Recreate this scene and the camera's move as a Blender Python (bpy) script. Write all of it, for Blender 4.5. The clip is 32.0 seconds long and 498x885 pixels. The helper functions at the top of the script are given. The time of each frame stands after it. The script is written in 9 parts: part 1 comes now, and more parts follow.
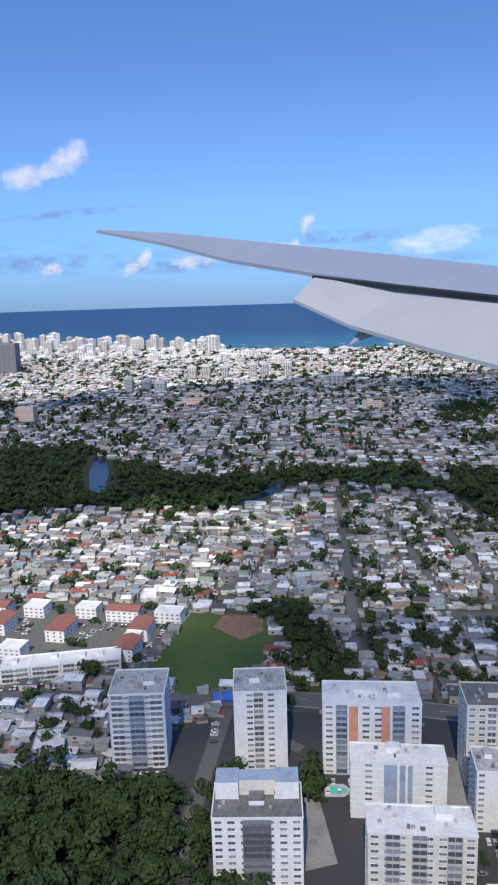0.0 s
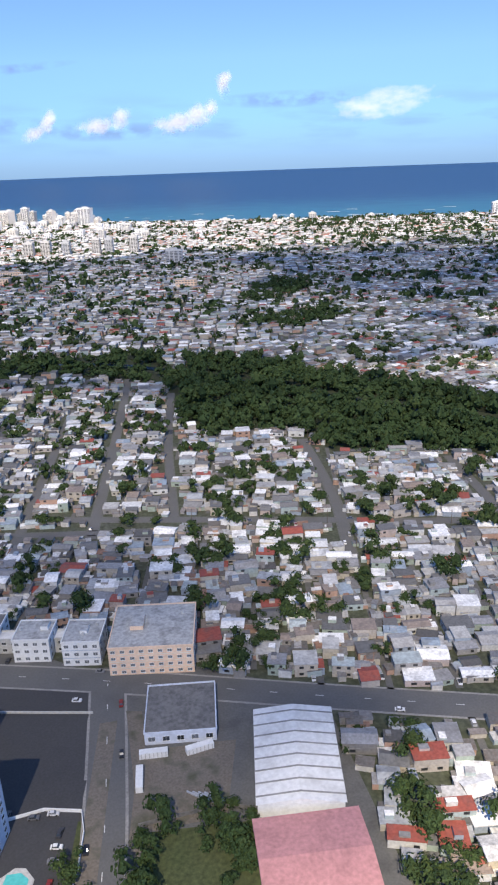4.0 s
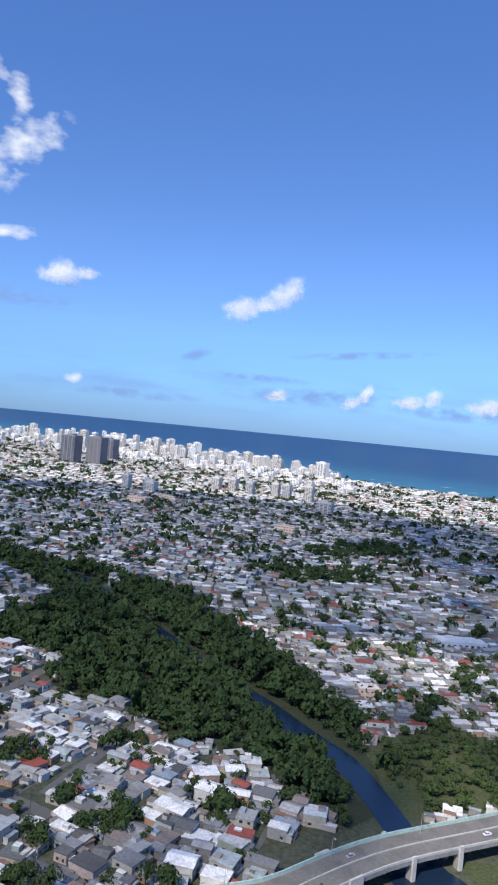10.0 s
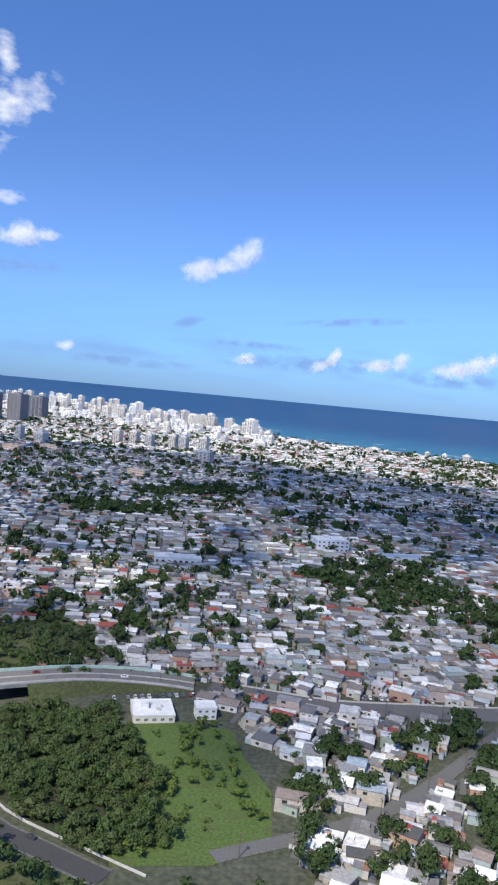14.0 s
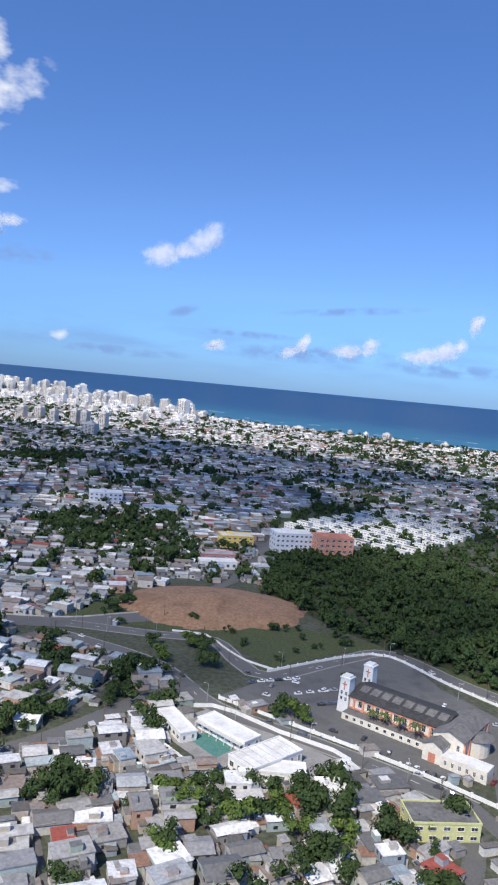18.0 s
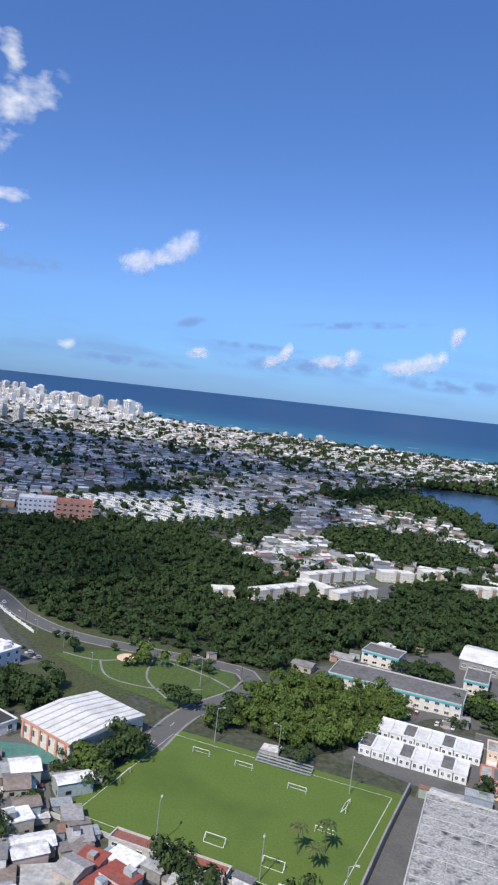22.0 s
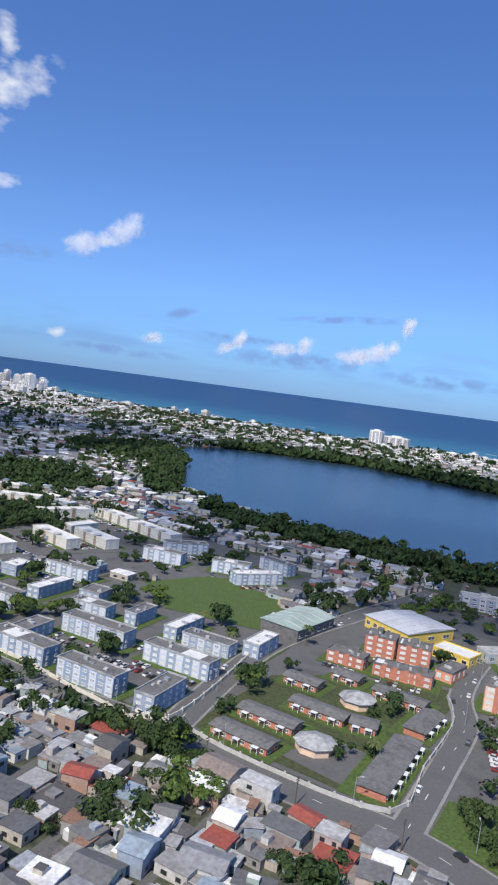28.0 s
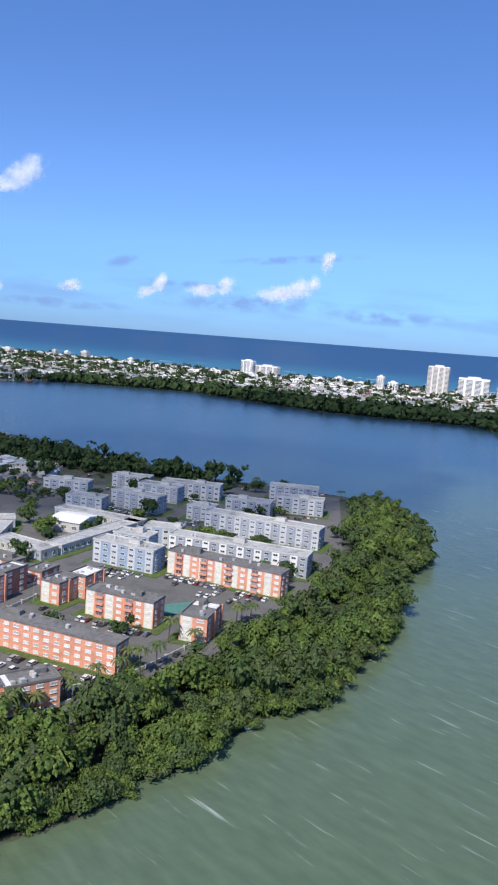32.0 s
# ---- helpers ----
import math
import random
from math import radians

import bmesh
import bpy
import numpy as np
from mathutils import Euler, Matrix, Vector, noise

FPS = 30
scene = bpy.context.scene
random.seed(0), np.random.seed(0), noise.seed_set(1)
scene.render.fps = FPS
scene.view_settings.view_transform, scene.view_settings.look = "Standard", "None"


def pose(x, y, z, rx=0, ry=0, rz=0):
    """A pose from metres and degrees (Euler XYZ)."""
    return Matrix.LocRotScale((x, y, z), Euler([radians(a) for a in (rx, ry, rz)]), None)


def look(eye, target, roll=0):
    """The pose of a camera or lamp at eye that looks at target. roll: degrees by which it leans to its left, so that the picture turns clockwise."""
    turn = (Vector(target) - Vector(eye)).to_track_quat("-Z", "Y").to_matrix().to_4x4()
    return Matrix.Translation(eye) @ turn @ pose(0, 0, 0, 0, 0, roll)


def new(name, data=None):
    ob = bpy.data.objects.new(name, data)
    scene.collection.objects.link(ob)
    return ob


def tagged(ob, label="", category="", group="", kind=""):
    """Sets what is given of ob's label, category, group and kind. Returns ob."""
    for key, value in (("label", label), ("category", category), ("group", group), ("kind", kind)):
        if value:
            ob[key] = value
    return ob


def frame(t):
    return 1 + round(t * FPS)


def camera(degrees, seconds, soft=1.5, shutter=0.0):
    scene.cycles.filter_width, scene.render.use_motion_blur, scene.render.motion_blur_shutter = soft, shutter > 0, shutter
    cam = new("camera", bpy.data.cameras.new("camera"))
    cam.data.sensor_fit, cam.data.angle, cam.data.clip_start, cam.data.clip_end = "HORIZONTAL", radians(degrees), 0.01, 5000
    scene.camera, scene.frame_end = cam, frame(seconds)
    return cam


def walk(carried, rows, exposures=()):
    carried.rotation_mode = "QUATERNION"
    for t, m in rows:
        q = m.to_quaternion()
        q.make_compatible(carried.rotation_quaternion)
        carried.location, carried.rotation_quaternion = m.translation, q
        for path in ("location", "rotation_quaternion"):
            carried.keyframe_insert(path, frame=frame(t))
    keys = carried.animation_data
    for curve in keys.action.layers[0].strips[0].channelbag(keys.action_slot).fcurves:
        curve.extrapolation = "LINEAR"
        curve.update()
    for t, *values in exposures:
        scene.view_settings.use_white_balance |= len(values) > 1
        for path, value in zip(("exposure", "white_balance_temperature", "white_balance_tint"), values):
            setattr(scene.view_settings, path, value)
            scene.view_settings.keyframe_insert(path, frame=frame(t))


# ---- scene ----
# ================= camera and its flight =================
cam = camera(37.3, 32.0, soft=2.2)
# seconds, heading to the right of north, pitch, lean to the left (degrees)
TURN = [
    (0, 14.27, -11.25, -1.67), (0.5, 16.90, -13.63, -2.41), (1, 18.27, -16.99, -2.75), (1.5, 17.96, -21.40, -3.06), (2, 16.52, -25.86, -3.00),
    (2.5, 15.57, -28.14, -2.20), (3, 17.04, -27.35, -1.43), (3.5, 18.95, -25.33, -1.87), (5.5, 9.54, -3.35, 1.63), (6, 2.51, -1.26, 1.97),
    (6.5, -6.53, -0.51, 2.72), (7, -5.89, 0.32, 4.83), (7.5, -6.45, 0.16, 5.10), (8, -7.25, 1.06, 5.94), (8.5, -7.57, 0.96, 6.02),
    (9, -7.38, 0.24, 5.78), (9.5, -7.02, -0.54, 5.66), (10, -6.66, -1.23, 5.53), (10.5, -6.43, -1.71, 5.47), (11, -6.37, -2.06, 5.57),
    (11.5, -6.41, -2.31, 5.62), (12, -6.34, -2.52, 5.60), (12.5, -6.29, -2.78, 5.64), (13, -6.16, -3.04, 5.54), (13.5, -6.04, -3.39, 5.53),
    (14, -5.91, -3.71, 5.32), (14.5, -5.84, -3.92, 5.38), (16.5, -5.38, -3.96, 5.42), (17, -5.39, -4.10, 5.51), (17.5, -5.43, -4.31, 5.46),
    (18, -5.42, -4.47, 5.32), (18.5, -5.44, -4.53, 5.21), (19, -5.50, -4.49, 5.24), (19.5, -5.55, -4.34, 5.24), (20, -5.71, -4.13, 5.53),
    (20.5, -5.84, -3.88, 5.82), (21, -5.92, -3.71, 5.98), (21.5, -5.94, -3.58, 6.16), (22, -5.91, -3.59, 6.29), (22.5, -5.78, -3.58, 6.33),
    (23, -5.63, -3.56, 6.50), (23.5, -5.70, -3.52, 6.29), (24, -5.67, -3.51, 6.36), (24.5, -5.68, -3.58, 6.46), (26.5, -5.43, -4.70, 7.09),
    (27, -5.22, -4.70, 7.21), (27.5, -5.04, -4.46, 7.41), (28, -4.94, -4.06, 7.49), (28.5, -4.91, -3.64, 7.59), (29, -4.73, -3.41, 7.41),
    (29.5, -4.30, -3.50, 6.91), (30, -3.60, -3.94, 6.02), (30.5, -2.65, -4.93, 5.44), (31, -1.84, -6.17, 4.98), (31.5, -1.25, -7.27, 4.62),
    (32, -0.84, -7.89, 4.39),
]


def flight(t):
    """The eye at t seconds: a steady, slightly curved descent eastwards."""
    u = t / 32
    return Vector((37.5 * t - 39.73 * u * (u - 1), -46.92 * u * (u - 1) + 29.01 * u * (u - 1) * (u - 0.5), 130.07 - 80.68 * u + 10.41 * u * u + 4.55 * u ** 3))


def turn(yaw, pitch, lean):
    return pose(0, 0, 0, 0, 0, -yaw) @ pose(0, 0, 0, 90 + pitch, 0, 0) @ pose(0, 0, 0, 0, 0, lean)


walk(cam, [(t, Matrix.Translation(flight(t)) @ turn(a, b, c)) for t, a, b, c in TURN], exposures=[(0, 0.1, 6550, 10), (1.2, 0.22, 6900, 11), (2.2, 0.44, 7150, 12), (3.5, 0.46, 7150, 12), (5.5, 0.2, 6500, 10), (9, 0.25, 6500, 10), (14.5, 0.25, 6500, 10), (17, 0.18, 6500, 10), (20, 0.12, 6500, 10), (23, 0.05, 6500, 10), (29.5, 0.06, 6500, 10), (32, 0.26, 6500, 10)])

# ================= sky, sun, clouds =================
SUN = Vector((-0.25, -0.62, 0.74)).normalized()      # towards the sun: south by west, high
world = bpy.data.worlds.new("sky")
scene.world = world
world.use_nodes = True
wt = world.node_tree
wt.nodes.clear()


def wn(kind, **kw):
    n = wt.nodes.new(kind)
    for k, v in kw.items():
        n.inputs[k].default_value = v
    return n


def wm(op, a, b=None, c=None, clamp=False):
    n = wt.nodes.new("ShaderNodeMath")
    n.operation, n.use_clamp = op, clamp
    for i, v in enumerate((a, b, c)):
        if v is None:
            continue
        if isinstance(v, bpy.types.NodeSocket):
            wt.links.new(v, n.inputs[i])
        else:
            n.inputs[i].default_value = v
    return n.outputs[0]


sky = wt.nodes.new("ShaderNodeTexSky")
sky.sky_type, sky.sun_disc = "NISHITA", False
sky.sun_elevation = math.asin(SUN.z)
sky.sun_rotation = math.atan2(SUN.x, SUN.y)
sky.altitude, sky.air_density, sky.dust_density, sky.ozone_density = 100, 1.0, 0.0, 6.0
coord = wt.nodes.new("ShaderNodeTexCoord")
sep = wt.nodes.new("ShaderNodeSeparateXYZ")
wt.links.new(coord.outputs["Generated"], sep.inputs[0])
az = wm("MULTIPLY", wm("ARCTAN2", sep.outputs[0], sep.outputs[1]), 57.2958)
el = wm("MULTIPLY", wm("ARCSINE", sep.outputs[2]), 57.2958)
comb = wt.nodes.new("ShaderNodeCombineXYZ")
wt.links.new(az, comb.inputs[0])
wt.links.new(wm("MULTIPLY", el, 1.7), comb.inputs[1])
fine = wn("ShaderNodeTexNoise", Scale=0.75, Detail=3.5, Roughness=0.5)
wt.links.new(comb.outputs[0], fine.inputs["Vector"])
stretch = wt.nodes.new("ShaderNodeCombineXYZ")
wt.links.new(wm("MULTIPLY", az, 0.25), stretch.inputs[0])
wt.links.new(wm("MULTIPLY", el, 1.3), stretch.inputs[1])
broad = wn("ShaderNodeTexNoise", Scale=0.55, Detail=4.0, Roughness=0.5)
wt.links.new(stretch.outputs[0], broad.inputs["Vector"])
# cumulus heads: azimuth, elevation, half width, half height (degrees), slope
HEADS = [(-25.2, 18.6, 2.7, 1.6, 0.4), (-28.6, 17.0, 3.2, 2.3, 0.0), (-26.0, 21.4, 0.9, 1.2, -0.5), (-27.8, 22.9, 1.0, 0.6, -0.6), (-26.1, 12.3, 2.0, 0.6, 0.1), (-20.4, 2.4, 0.8, 0.45, 0.2),
         (28.5, 3.6, 3.2, 0.9, 0.1), (-36.0, 7.0, 4.0, 2.0, 0.1), (-32.0, 3.0, 2.2, 0.8, 0.1)]
mask = None
for a, e, ra, re, slope in HEADS:
    da = wm("SUBTRACT", az, a)
    de = wm("SUBTRACT", wm("SUBTRACT", el, e), wm("MULTIPLY", da, slope))
    q = wm("ADD", wm("POWER", wm("ABSOLUTE", wm("DIVIDE", da, ra)), 2.0), wm("POWER", wm("ABSOLUTE", wm("DIVIDE", de, re)), 2.0))
    m = wm("SUBTRACT", 1.0, wm("MULTIPLY", wm("POWER", q, 0.5), 0.72), clamp=True)
    mask = m if mask is None else wm("MAXIMUM", mask, m)
dense = wm("MULTIPLY", wm("SUBTRACT", wm("ADD", wm("MULTIPLY", mask, 0.9), wm("MULTIPLY", fine.outputs[0], 1.6)), 1.0), 1.0, clamp=True)
head = wm("MULTIPLY", dense, wm("MULTIPLY", mask, 4.0, clamp=True))
# thin grey strata low over the sea
low = wm("SUBTRACT", 1.0, wm("ABSOLUTE", wm("DIVIDE", wm("SUBTRACT", el, 2.6), 2.6)), clamp=True)
veil = wm("MULTIPLY", wm("MULTIPLY", wm("SUBTRACT", broad.outputs[0], 0.47), 5.5, clamp=True), wm("MULTIPLY", low, 0.5))
for a, e, ra, re, slope in [(-11.4, 5.1, 1.5, 0.5, 0.3), (1.5, 6.2, 6.0, 0.35, 0.1), (-6.5, 3.8, 5.0, 0.35, 0.0), (-2.0, 2.7, 8.0, 0.8, 0.04), (9.0, 2.4, 6.0, 0.7, 0.0), (-24.5, 7.9, 4.6, 0.8, -0.03), (-16.0, 1.7, 6.0, 0.5, 0.0), (22.0, 4.1, 6.0, 0.6, 0.0)]:
    da = wm("SUBTRACT", az, a)
    de = wm("SUBTRACT", wm("SUBTRACT", el, e), wm("MULTIPLY", da, slope))
    q = wm("ADD", wm("POWER", wm("ABSOLUTE", wm("DIVIDE", da, ra)), 2.0), wm("POWER", wm("ABSOLUTE", wm("DIVIDE", de, re)), 2.0))
    band = wm("MULTIPLY", wm("SUBTRACT", 1.0, q, clamp=True), wm("MULTIPLY", wm("SUBTRACT", fine.outputs[0], 0.34), 4.0, clamp=True))
    veil = wm("MAXIMUM", veil, wm("MULTIPLY", band, 0.85))
mix1 = wt.nodes.new("ShaderNodeMix")
mix1.data_type = "RGBA"
mix1.inputs["B"].default_value = (1.5, 2.55, 5.0, 1)
tint = wt.nodes.new("ShaderNodeValToRGB")                # the tropical air's clear blue, paler towards the horizon
tint.color_ramp.elements[0].position, tint.color_ramp.elements[0].color = 0.0, (0.20, 0.36, 0.76, 1)
tint.color_ramp.elements[1].position, tint.color_ramp.elements[1].color = 0.9, (0.95, 0.97, 1.0, 1)
for at, c in ((0.05, (0.34, 0.53, 0.89, 1)), (0.12, (0.53, 0.68, 0.97, 1)), (0.2, (0.6, 0.73, 1.0, 1)), (0.3, (0.6, 0.74, 1.01, 1)), (0.42, (0.62, 0.79, 1.08, 1)), (0.55, (0.66, 0.87, 1.2, 1)), (0.68, (0.76, 0.89, 1.12, 1))):
    mid = tint.color_ramp.elements.new(at)
    mid.color = c
wt.links.new(sep.outputs[2], tint.inputs[0])
blue = wt.nodes.new("ShaderNodeVectorMath")
blue.operation = "MULTIPLY"
wt.links.new(sky.outputs[0], blue.inputs[0])
wt.links.new(tint.outputs[0], blue.inputs[1])
wt.links.new(blue.outputs[0], mix1.inputs["A"])
wt.links.new(veil, mix1.inputs["Factor"])
mix2 = wt.nodes.new("ShaderNodeMix")
mix2.data_type = "RGBA"
mix2.inputs["B"].default_value = (6.4, 6.6, 7.0, 1)
wt.links.new(mix1.outputs["Result"], mix2.inputs["A"])
wt.links.new(head, mix2.inputs["Factor"])
bg = wt.nodes.new("ShaderNodeBackground")
bg.inputs["Strength"].default_value = 0.135
wt.links.new(mix2.outputs["Result"], bg.inputs["Color"])
wo = wt.nodes.new("ShaderNodeOutputWorld")
wt.links.new(bg.outputs[0], wo.inputs["Surface"])

lamp = bpy.data.lights.new("sun", "SUN")
lamp.energy, lamp.angle, lamp.color = 4.25, radians(0.53), (1.0, 0.925, 0.81)
sun = new("sun", lamp)
sun.matrix_world = look(SUN * 100, (0, 0, 0))


# ================= materials =================
def mat(name, colors, rough=0.8, vary="", grain=0.6, patch=6.0, amount=0.25, stain=0.3, bump=0.15, metal=0.0, spec=0.4, stain_color=None):
    """A surface with colour by piece (vary: object or island), grain and broad stains."""
    m = bpy.data.materials.new(name)
    m.use_nodes = True
    nt = m.node_tree
    L = nt.links.new
    bsdf = nt.nodes["Principled BSDF"]
    bsdf.inputs["Roughness"].default_value = rough
    bsdf.inputs["Metallic"].default_value = metal
    bsdf.inputs["Specular IOR Level"].default_value = spec
    geo = nt.nodes.new("ShaderNodeNewGeometry")
    n1 = nt.nodes.new("ShaderNodeTexNoise")
    n1.inputs["Scale"].default_value, n1.inputs["Detail"].default_value = 1 / grain, 3
    n2 = nt.nodes.new("ShaderNodeTexNoise")
    n2.inputs["Scale"].default_value, n2.inputs["Detail"].default_value = 1 / patch, 4
    L(geo.outputs["Position"], n1.inputs["Vector"])
    L(geo.outputs["Position"], n2.inputs["Vector"])
    if len(colors) > 1:
        ramp = nt.nodes.new("ShaderNodeValToRGB")
        ramp.color_ramp.interpolation = "CONSTANT" if vary else "LINEAR"
        for i, c in enumerate(colors):
            e = ramp.color_ramp.elements[i] if i < 2 else ramp.color_ramp.elements.new(i / len(colors))
            e.position = i / len(colors) if vary else i / (len(colors) - 1)
            e.color = (*c, 1)
        if vary == "object":
            info = nt.nodes.new("ShaderNodeObjectInfo")
            L(info.outputs["Random"], ramp.inputs[0])
        elif vary == "island":
            L(geo.outputs["Random Per Island"], ramp.inputs[0])
        else:
            L(n2.outputs[0], ramp.inputs[0])
        base = ramp.outputs[0]
    else:
        rgb = nt.nodes.new("ShaderNodeRGB")
        rgb.outputs[0].default_value = (*colors[0], 1)
        base = rgb.outputs[0]
    span = nt.nodes.new("ShaderNodeMapRange")
    span.inputs["From Min"].default_value, span.inputs["From Max"].default_value = 0.3, 0.7
    span.inputs["To Min"].default_value, span.inputs["To Max"].default_value = 1 - amount, 1 + amount
    L(n1.outputs[0], span.inputs[0])
    mul = nt.nodes.new("ShaderNodeVectorMath")
    mul.operation = "MULTIPLY"
    L(base, mul.inputs[0])
    L(span.outputs[0], mul.inputs[1])
    out = mul.outputs[0]
    if stain > 0:
        st = nt.nodes.new("ShaderNodeMapRange")
        st.inputs["From Min"].default_value, st.inputs["From Max"].default_value = 0.5, 0.72
        st.inputs["To Min"].default_value, st.inputs["To Max"].default_value = 0, stain
        L(n2.outputs[0], st.inputs[0])
        mx = nt.nodes.new("ShaderNodeMix")
        mx.data_type = "RGBA"
        c = stain_color or tuple(0.35 * v for v in colors[0])
        mx.inputs["B"].default_value = (*c, 1)
        L(st.outputs[0], mx.inputs["Factor"])
        L(out, mx.inputs["A"])
        out = mx.outputs["Result"]
    L(out, bsdf.inputs["Base Color"])
    if bump > 0:
        b = nt.nodes.new("ShaderNodeBump")
        b.inputs["Strength"].default_value, b.inputs["Distance"].default_value = bump, 0.1
        L(n1.outputs[0], b.inputs["Height"])
        L(b.outputs[0], bsdf.inputs["Normal"])
    return m


M_GROUND = mat("ground_mix", [(0.11, 0.106, 0.096), (0.065, 0.074, 0.045), (0.16, 0.155, 0.145)], 0.95, grain=1.4, patch=14, amount=0.4, stain=0.35, stain_color=(0.05, 0.065, 0.035))
M_ASPHALT = mat("asphalt", [(0.115, 0.114, 0.112), (0.15, 0.148, 0.143)], 0.9, grain=0.5, patch=9, amount=0.1, stain=0.25, bump=0.04)
M_LOT = mat("worn_asphalt", [(0.085, 0.085, 0.085), (0.135, 0.133, 0.128), (0.10, 0.10, 0.098)], 0.9, grain=0.5, patch=7, amount=0.14, bump=0.04)
M_CONC = mat("concrete", [(0.33, 0.32, 0.30), (0.24, 0.23, 0.22)], 0.85, grain=0.5, patch=5, amount=0.2, stain=0.4)
M_PALE = mat("pale_concrete", [(0.52, 0.51, 0.48)], 0.85, grain=0.5, patch=4, amount=0.15, stain=0.35)
M_GRASS = mat("mown_grass", [(0.088, 0.15, 0.024), (0.112, 0.17, 0.032), (0.075, 0.132, 0.022)], 0.95, grain=0.5, patch=16, amount=0.12, stain=0.2, bump=0.05)
M_DULLGRASS = mat("rough_grass", [(0.05, 0.072, 0.024), (0.088, 0.094, 0.042)], 0.95, grain=0.9, patch=8, amount=0.35, stain=0.3)
M_MEADOW = mat("meadow", [(0.055, 0.10, 0.02), (0.08, 0.125, 0.03), (0.045, 0.08, 0.02)], 0.95, grain=0.7, patch=5, amount=0.35, stain=0.4, stain_color=(0.10, 0.10, 0.045), bump=0.5)
M_EARTH = mat("bare_earth", [(0.135, 0.115, 0.093), (0.175, 0.152, 0.127), (0.10, 0.093, 0.075)], 0.95, grain=0.5, patch=4, amount=0.2, stain=0.6, stain_color=(0.05, 0.07, 0.03), bump=0.06)
M_CLAY = mat("red_clay", [(0.23, 0.125, 0.07), (0.28, 0.17, 0.105), (0.19, 0.105, 0.06)], 0.95, grain=1.2, patch=9, amount=0.25, stain=0.25)
M_PAINT = mat("white_line_paint", [(0.75, 0.75, 0.72)], 0.7, amount=0.1, stain=0.2)
ROOFS = [(0.80, 0.79, 0.77), (0.31, 0.30, 0.29), (0.18, 0.175, 0.17), (0.86, 0.85, 0.83), (0.13, 0.13, 0.13), (0.46, 0.45, 0.43), (0.52, 0.51, 0.50), (0.82, 0.81, 0.79),
         (0.10, 0.096, 0.092), (0.27, 0.27, 0.28), (0.33, 0.085, 0.06), (0.37, 0.385, 0.40), (0.29, 0.35, 0.41), (0.62, 0.62, 0.62), (0.26, 0.21, 0.18), (0.40, 0.45, 0.45),
         (0.36, 0.35, 0.34), (0.15, 0.15, 0.15), (0.72, 0.71, 0.69), (0.24, 0.235, 0.23)]
WALLS = [(0.56, 0.54, 0.50), (0.46, 0.41, 0.34), (0.62, 0.62, 0.60), (0.44, 0.40, 0.36), (0.36, 0.43, 0.43), (0.46, 0.42, 0.35), (0.46, 0.38, 0.35), (0.30, 0.35, 0.41),
         (0.56, 0.55, 0.52), (0.30, 0.29, 0.28), (0.42, 0.27, 0.20), (0.32, 0.38, 0.32), (0.24, 0.23, 0.22)]
M_ROOF_I = mat("house_roof_each", ROOFS, 0.7, "island", grain=0.7, patch=3.0, amount=0.22, stain=0.45, stain_color=(0.12, 0.11, 0.10), bump=0.3)
# whiter roof palette: the sunlight on the coast is put into the colour
M_ROOF_SUNCOAST = mat("sunlit_seaside_roof_each", [(0.80, 0.79, 0.77), (0.70, 0.69, 0.67), (0.62, 0.60, 0.57), (0.78, 0.77, 0.74), (0.42, 0.41, 0.38), (0.78, 0.76, 0.72), (0.45, 0.20, 0.14), (0.82, 0.81, 0.79)], 0.8, "island", grain=0.7, patch=3.0, amount=0.12, stain=0.2)
M_SHED = mat("patched_sheet_roof_each", [(0.22, 0.21, 0.20), (0.33, 0.33, 0.33), (0.16, 0.145, 0.13), (0.28, 0.16, 0.11), (0.42, 0.43, 0.44), (0.12, 0.116, 0.112), (0.34, 0.37, 0.40), (0.25, 0.22, 0.20), (0.66, 0.65, 0.64), (0.19, 0.19, 0.20)], 0.75, "island", grain=0.6, patch=1.5, amount=0.25, stain=0.5, stain_color=(0.16, 0.11, 0.08))
M_WALL_I = mat("house_wall_each", WALLS, 0.85, "island", grain=0.6, patch=2.5, amount=0.15, stain=0.3, stain_color=(0.18, 0.17, 0.15))
NEARROOFS = [(0.82, 0.81, 0.79), (0.46, 0.45, 0.44), (0.72, 0.71, 0.68), (0.24, 0.235, 0.23), (0.84, 0.83, 0.81), (0.60, 0.58, 0.55), (0.42, 0.14, 0.10), (0.78, 0.77, 0.75), (0.48, 0.52, 0.56), (0.66, 0.64, 0.60), (0.17, 0.165, 0.16), (0.80, 0.80, 0.78), (0.36, 0.28, 0.23), (0.60, 0.60, 0.61)]
M_ROOF_O = mat("house_roof", NEARROOFS, 0.7, "object", grain=0.5, patch=2.2, amount=0.25, stain=0.55, stain_color=(0.12, 0.11, 0.10), bump=0.4)
M_WALL_O = mat("house_wall", [(0.64, 0.62, 0.58), (0.56, 0.51, 0.44), (0.68, 0.68, 0.66), (0.50, 0.42, 0.36), (0.44, 0.52, 0.51), (0.58, 0.50, 0.36), (0.58, 0.44, 0.40), (0.40, 0.46, 0.53), (0.64, 0.63, 0.60), (0.40, 0.39, 0.37), (0.54, 0.36, 0.28), (0.44, 0.52, 0.42)], 0.85, "object", grain=0.5, patch=2.0, amount=0.15, stain=0.35, stain_color=(0.18, 0.17, 0.15))
M_DARK = mat("dark_opening", [(0.03, 0.032, 0.035)], 0.35, amount=0.2, stain=0.0, bump=0.0, spec=0.5)
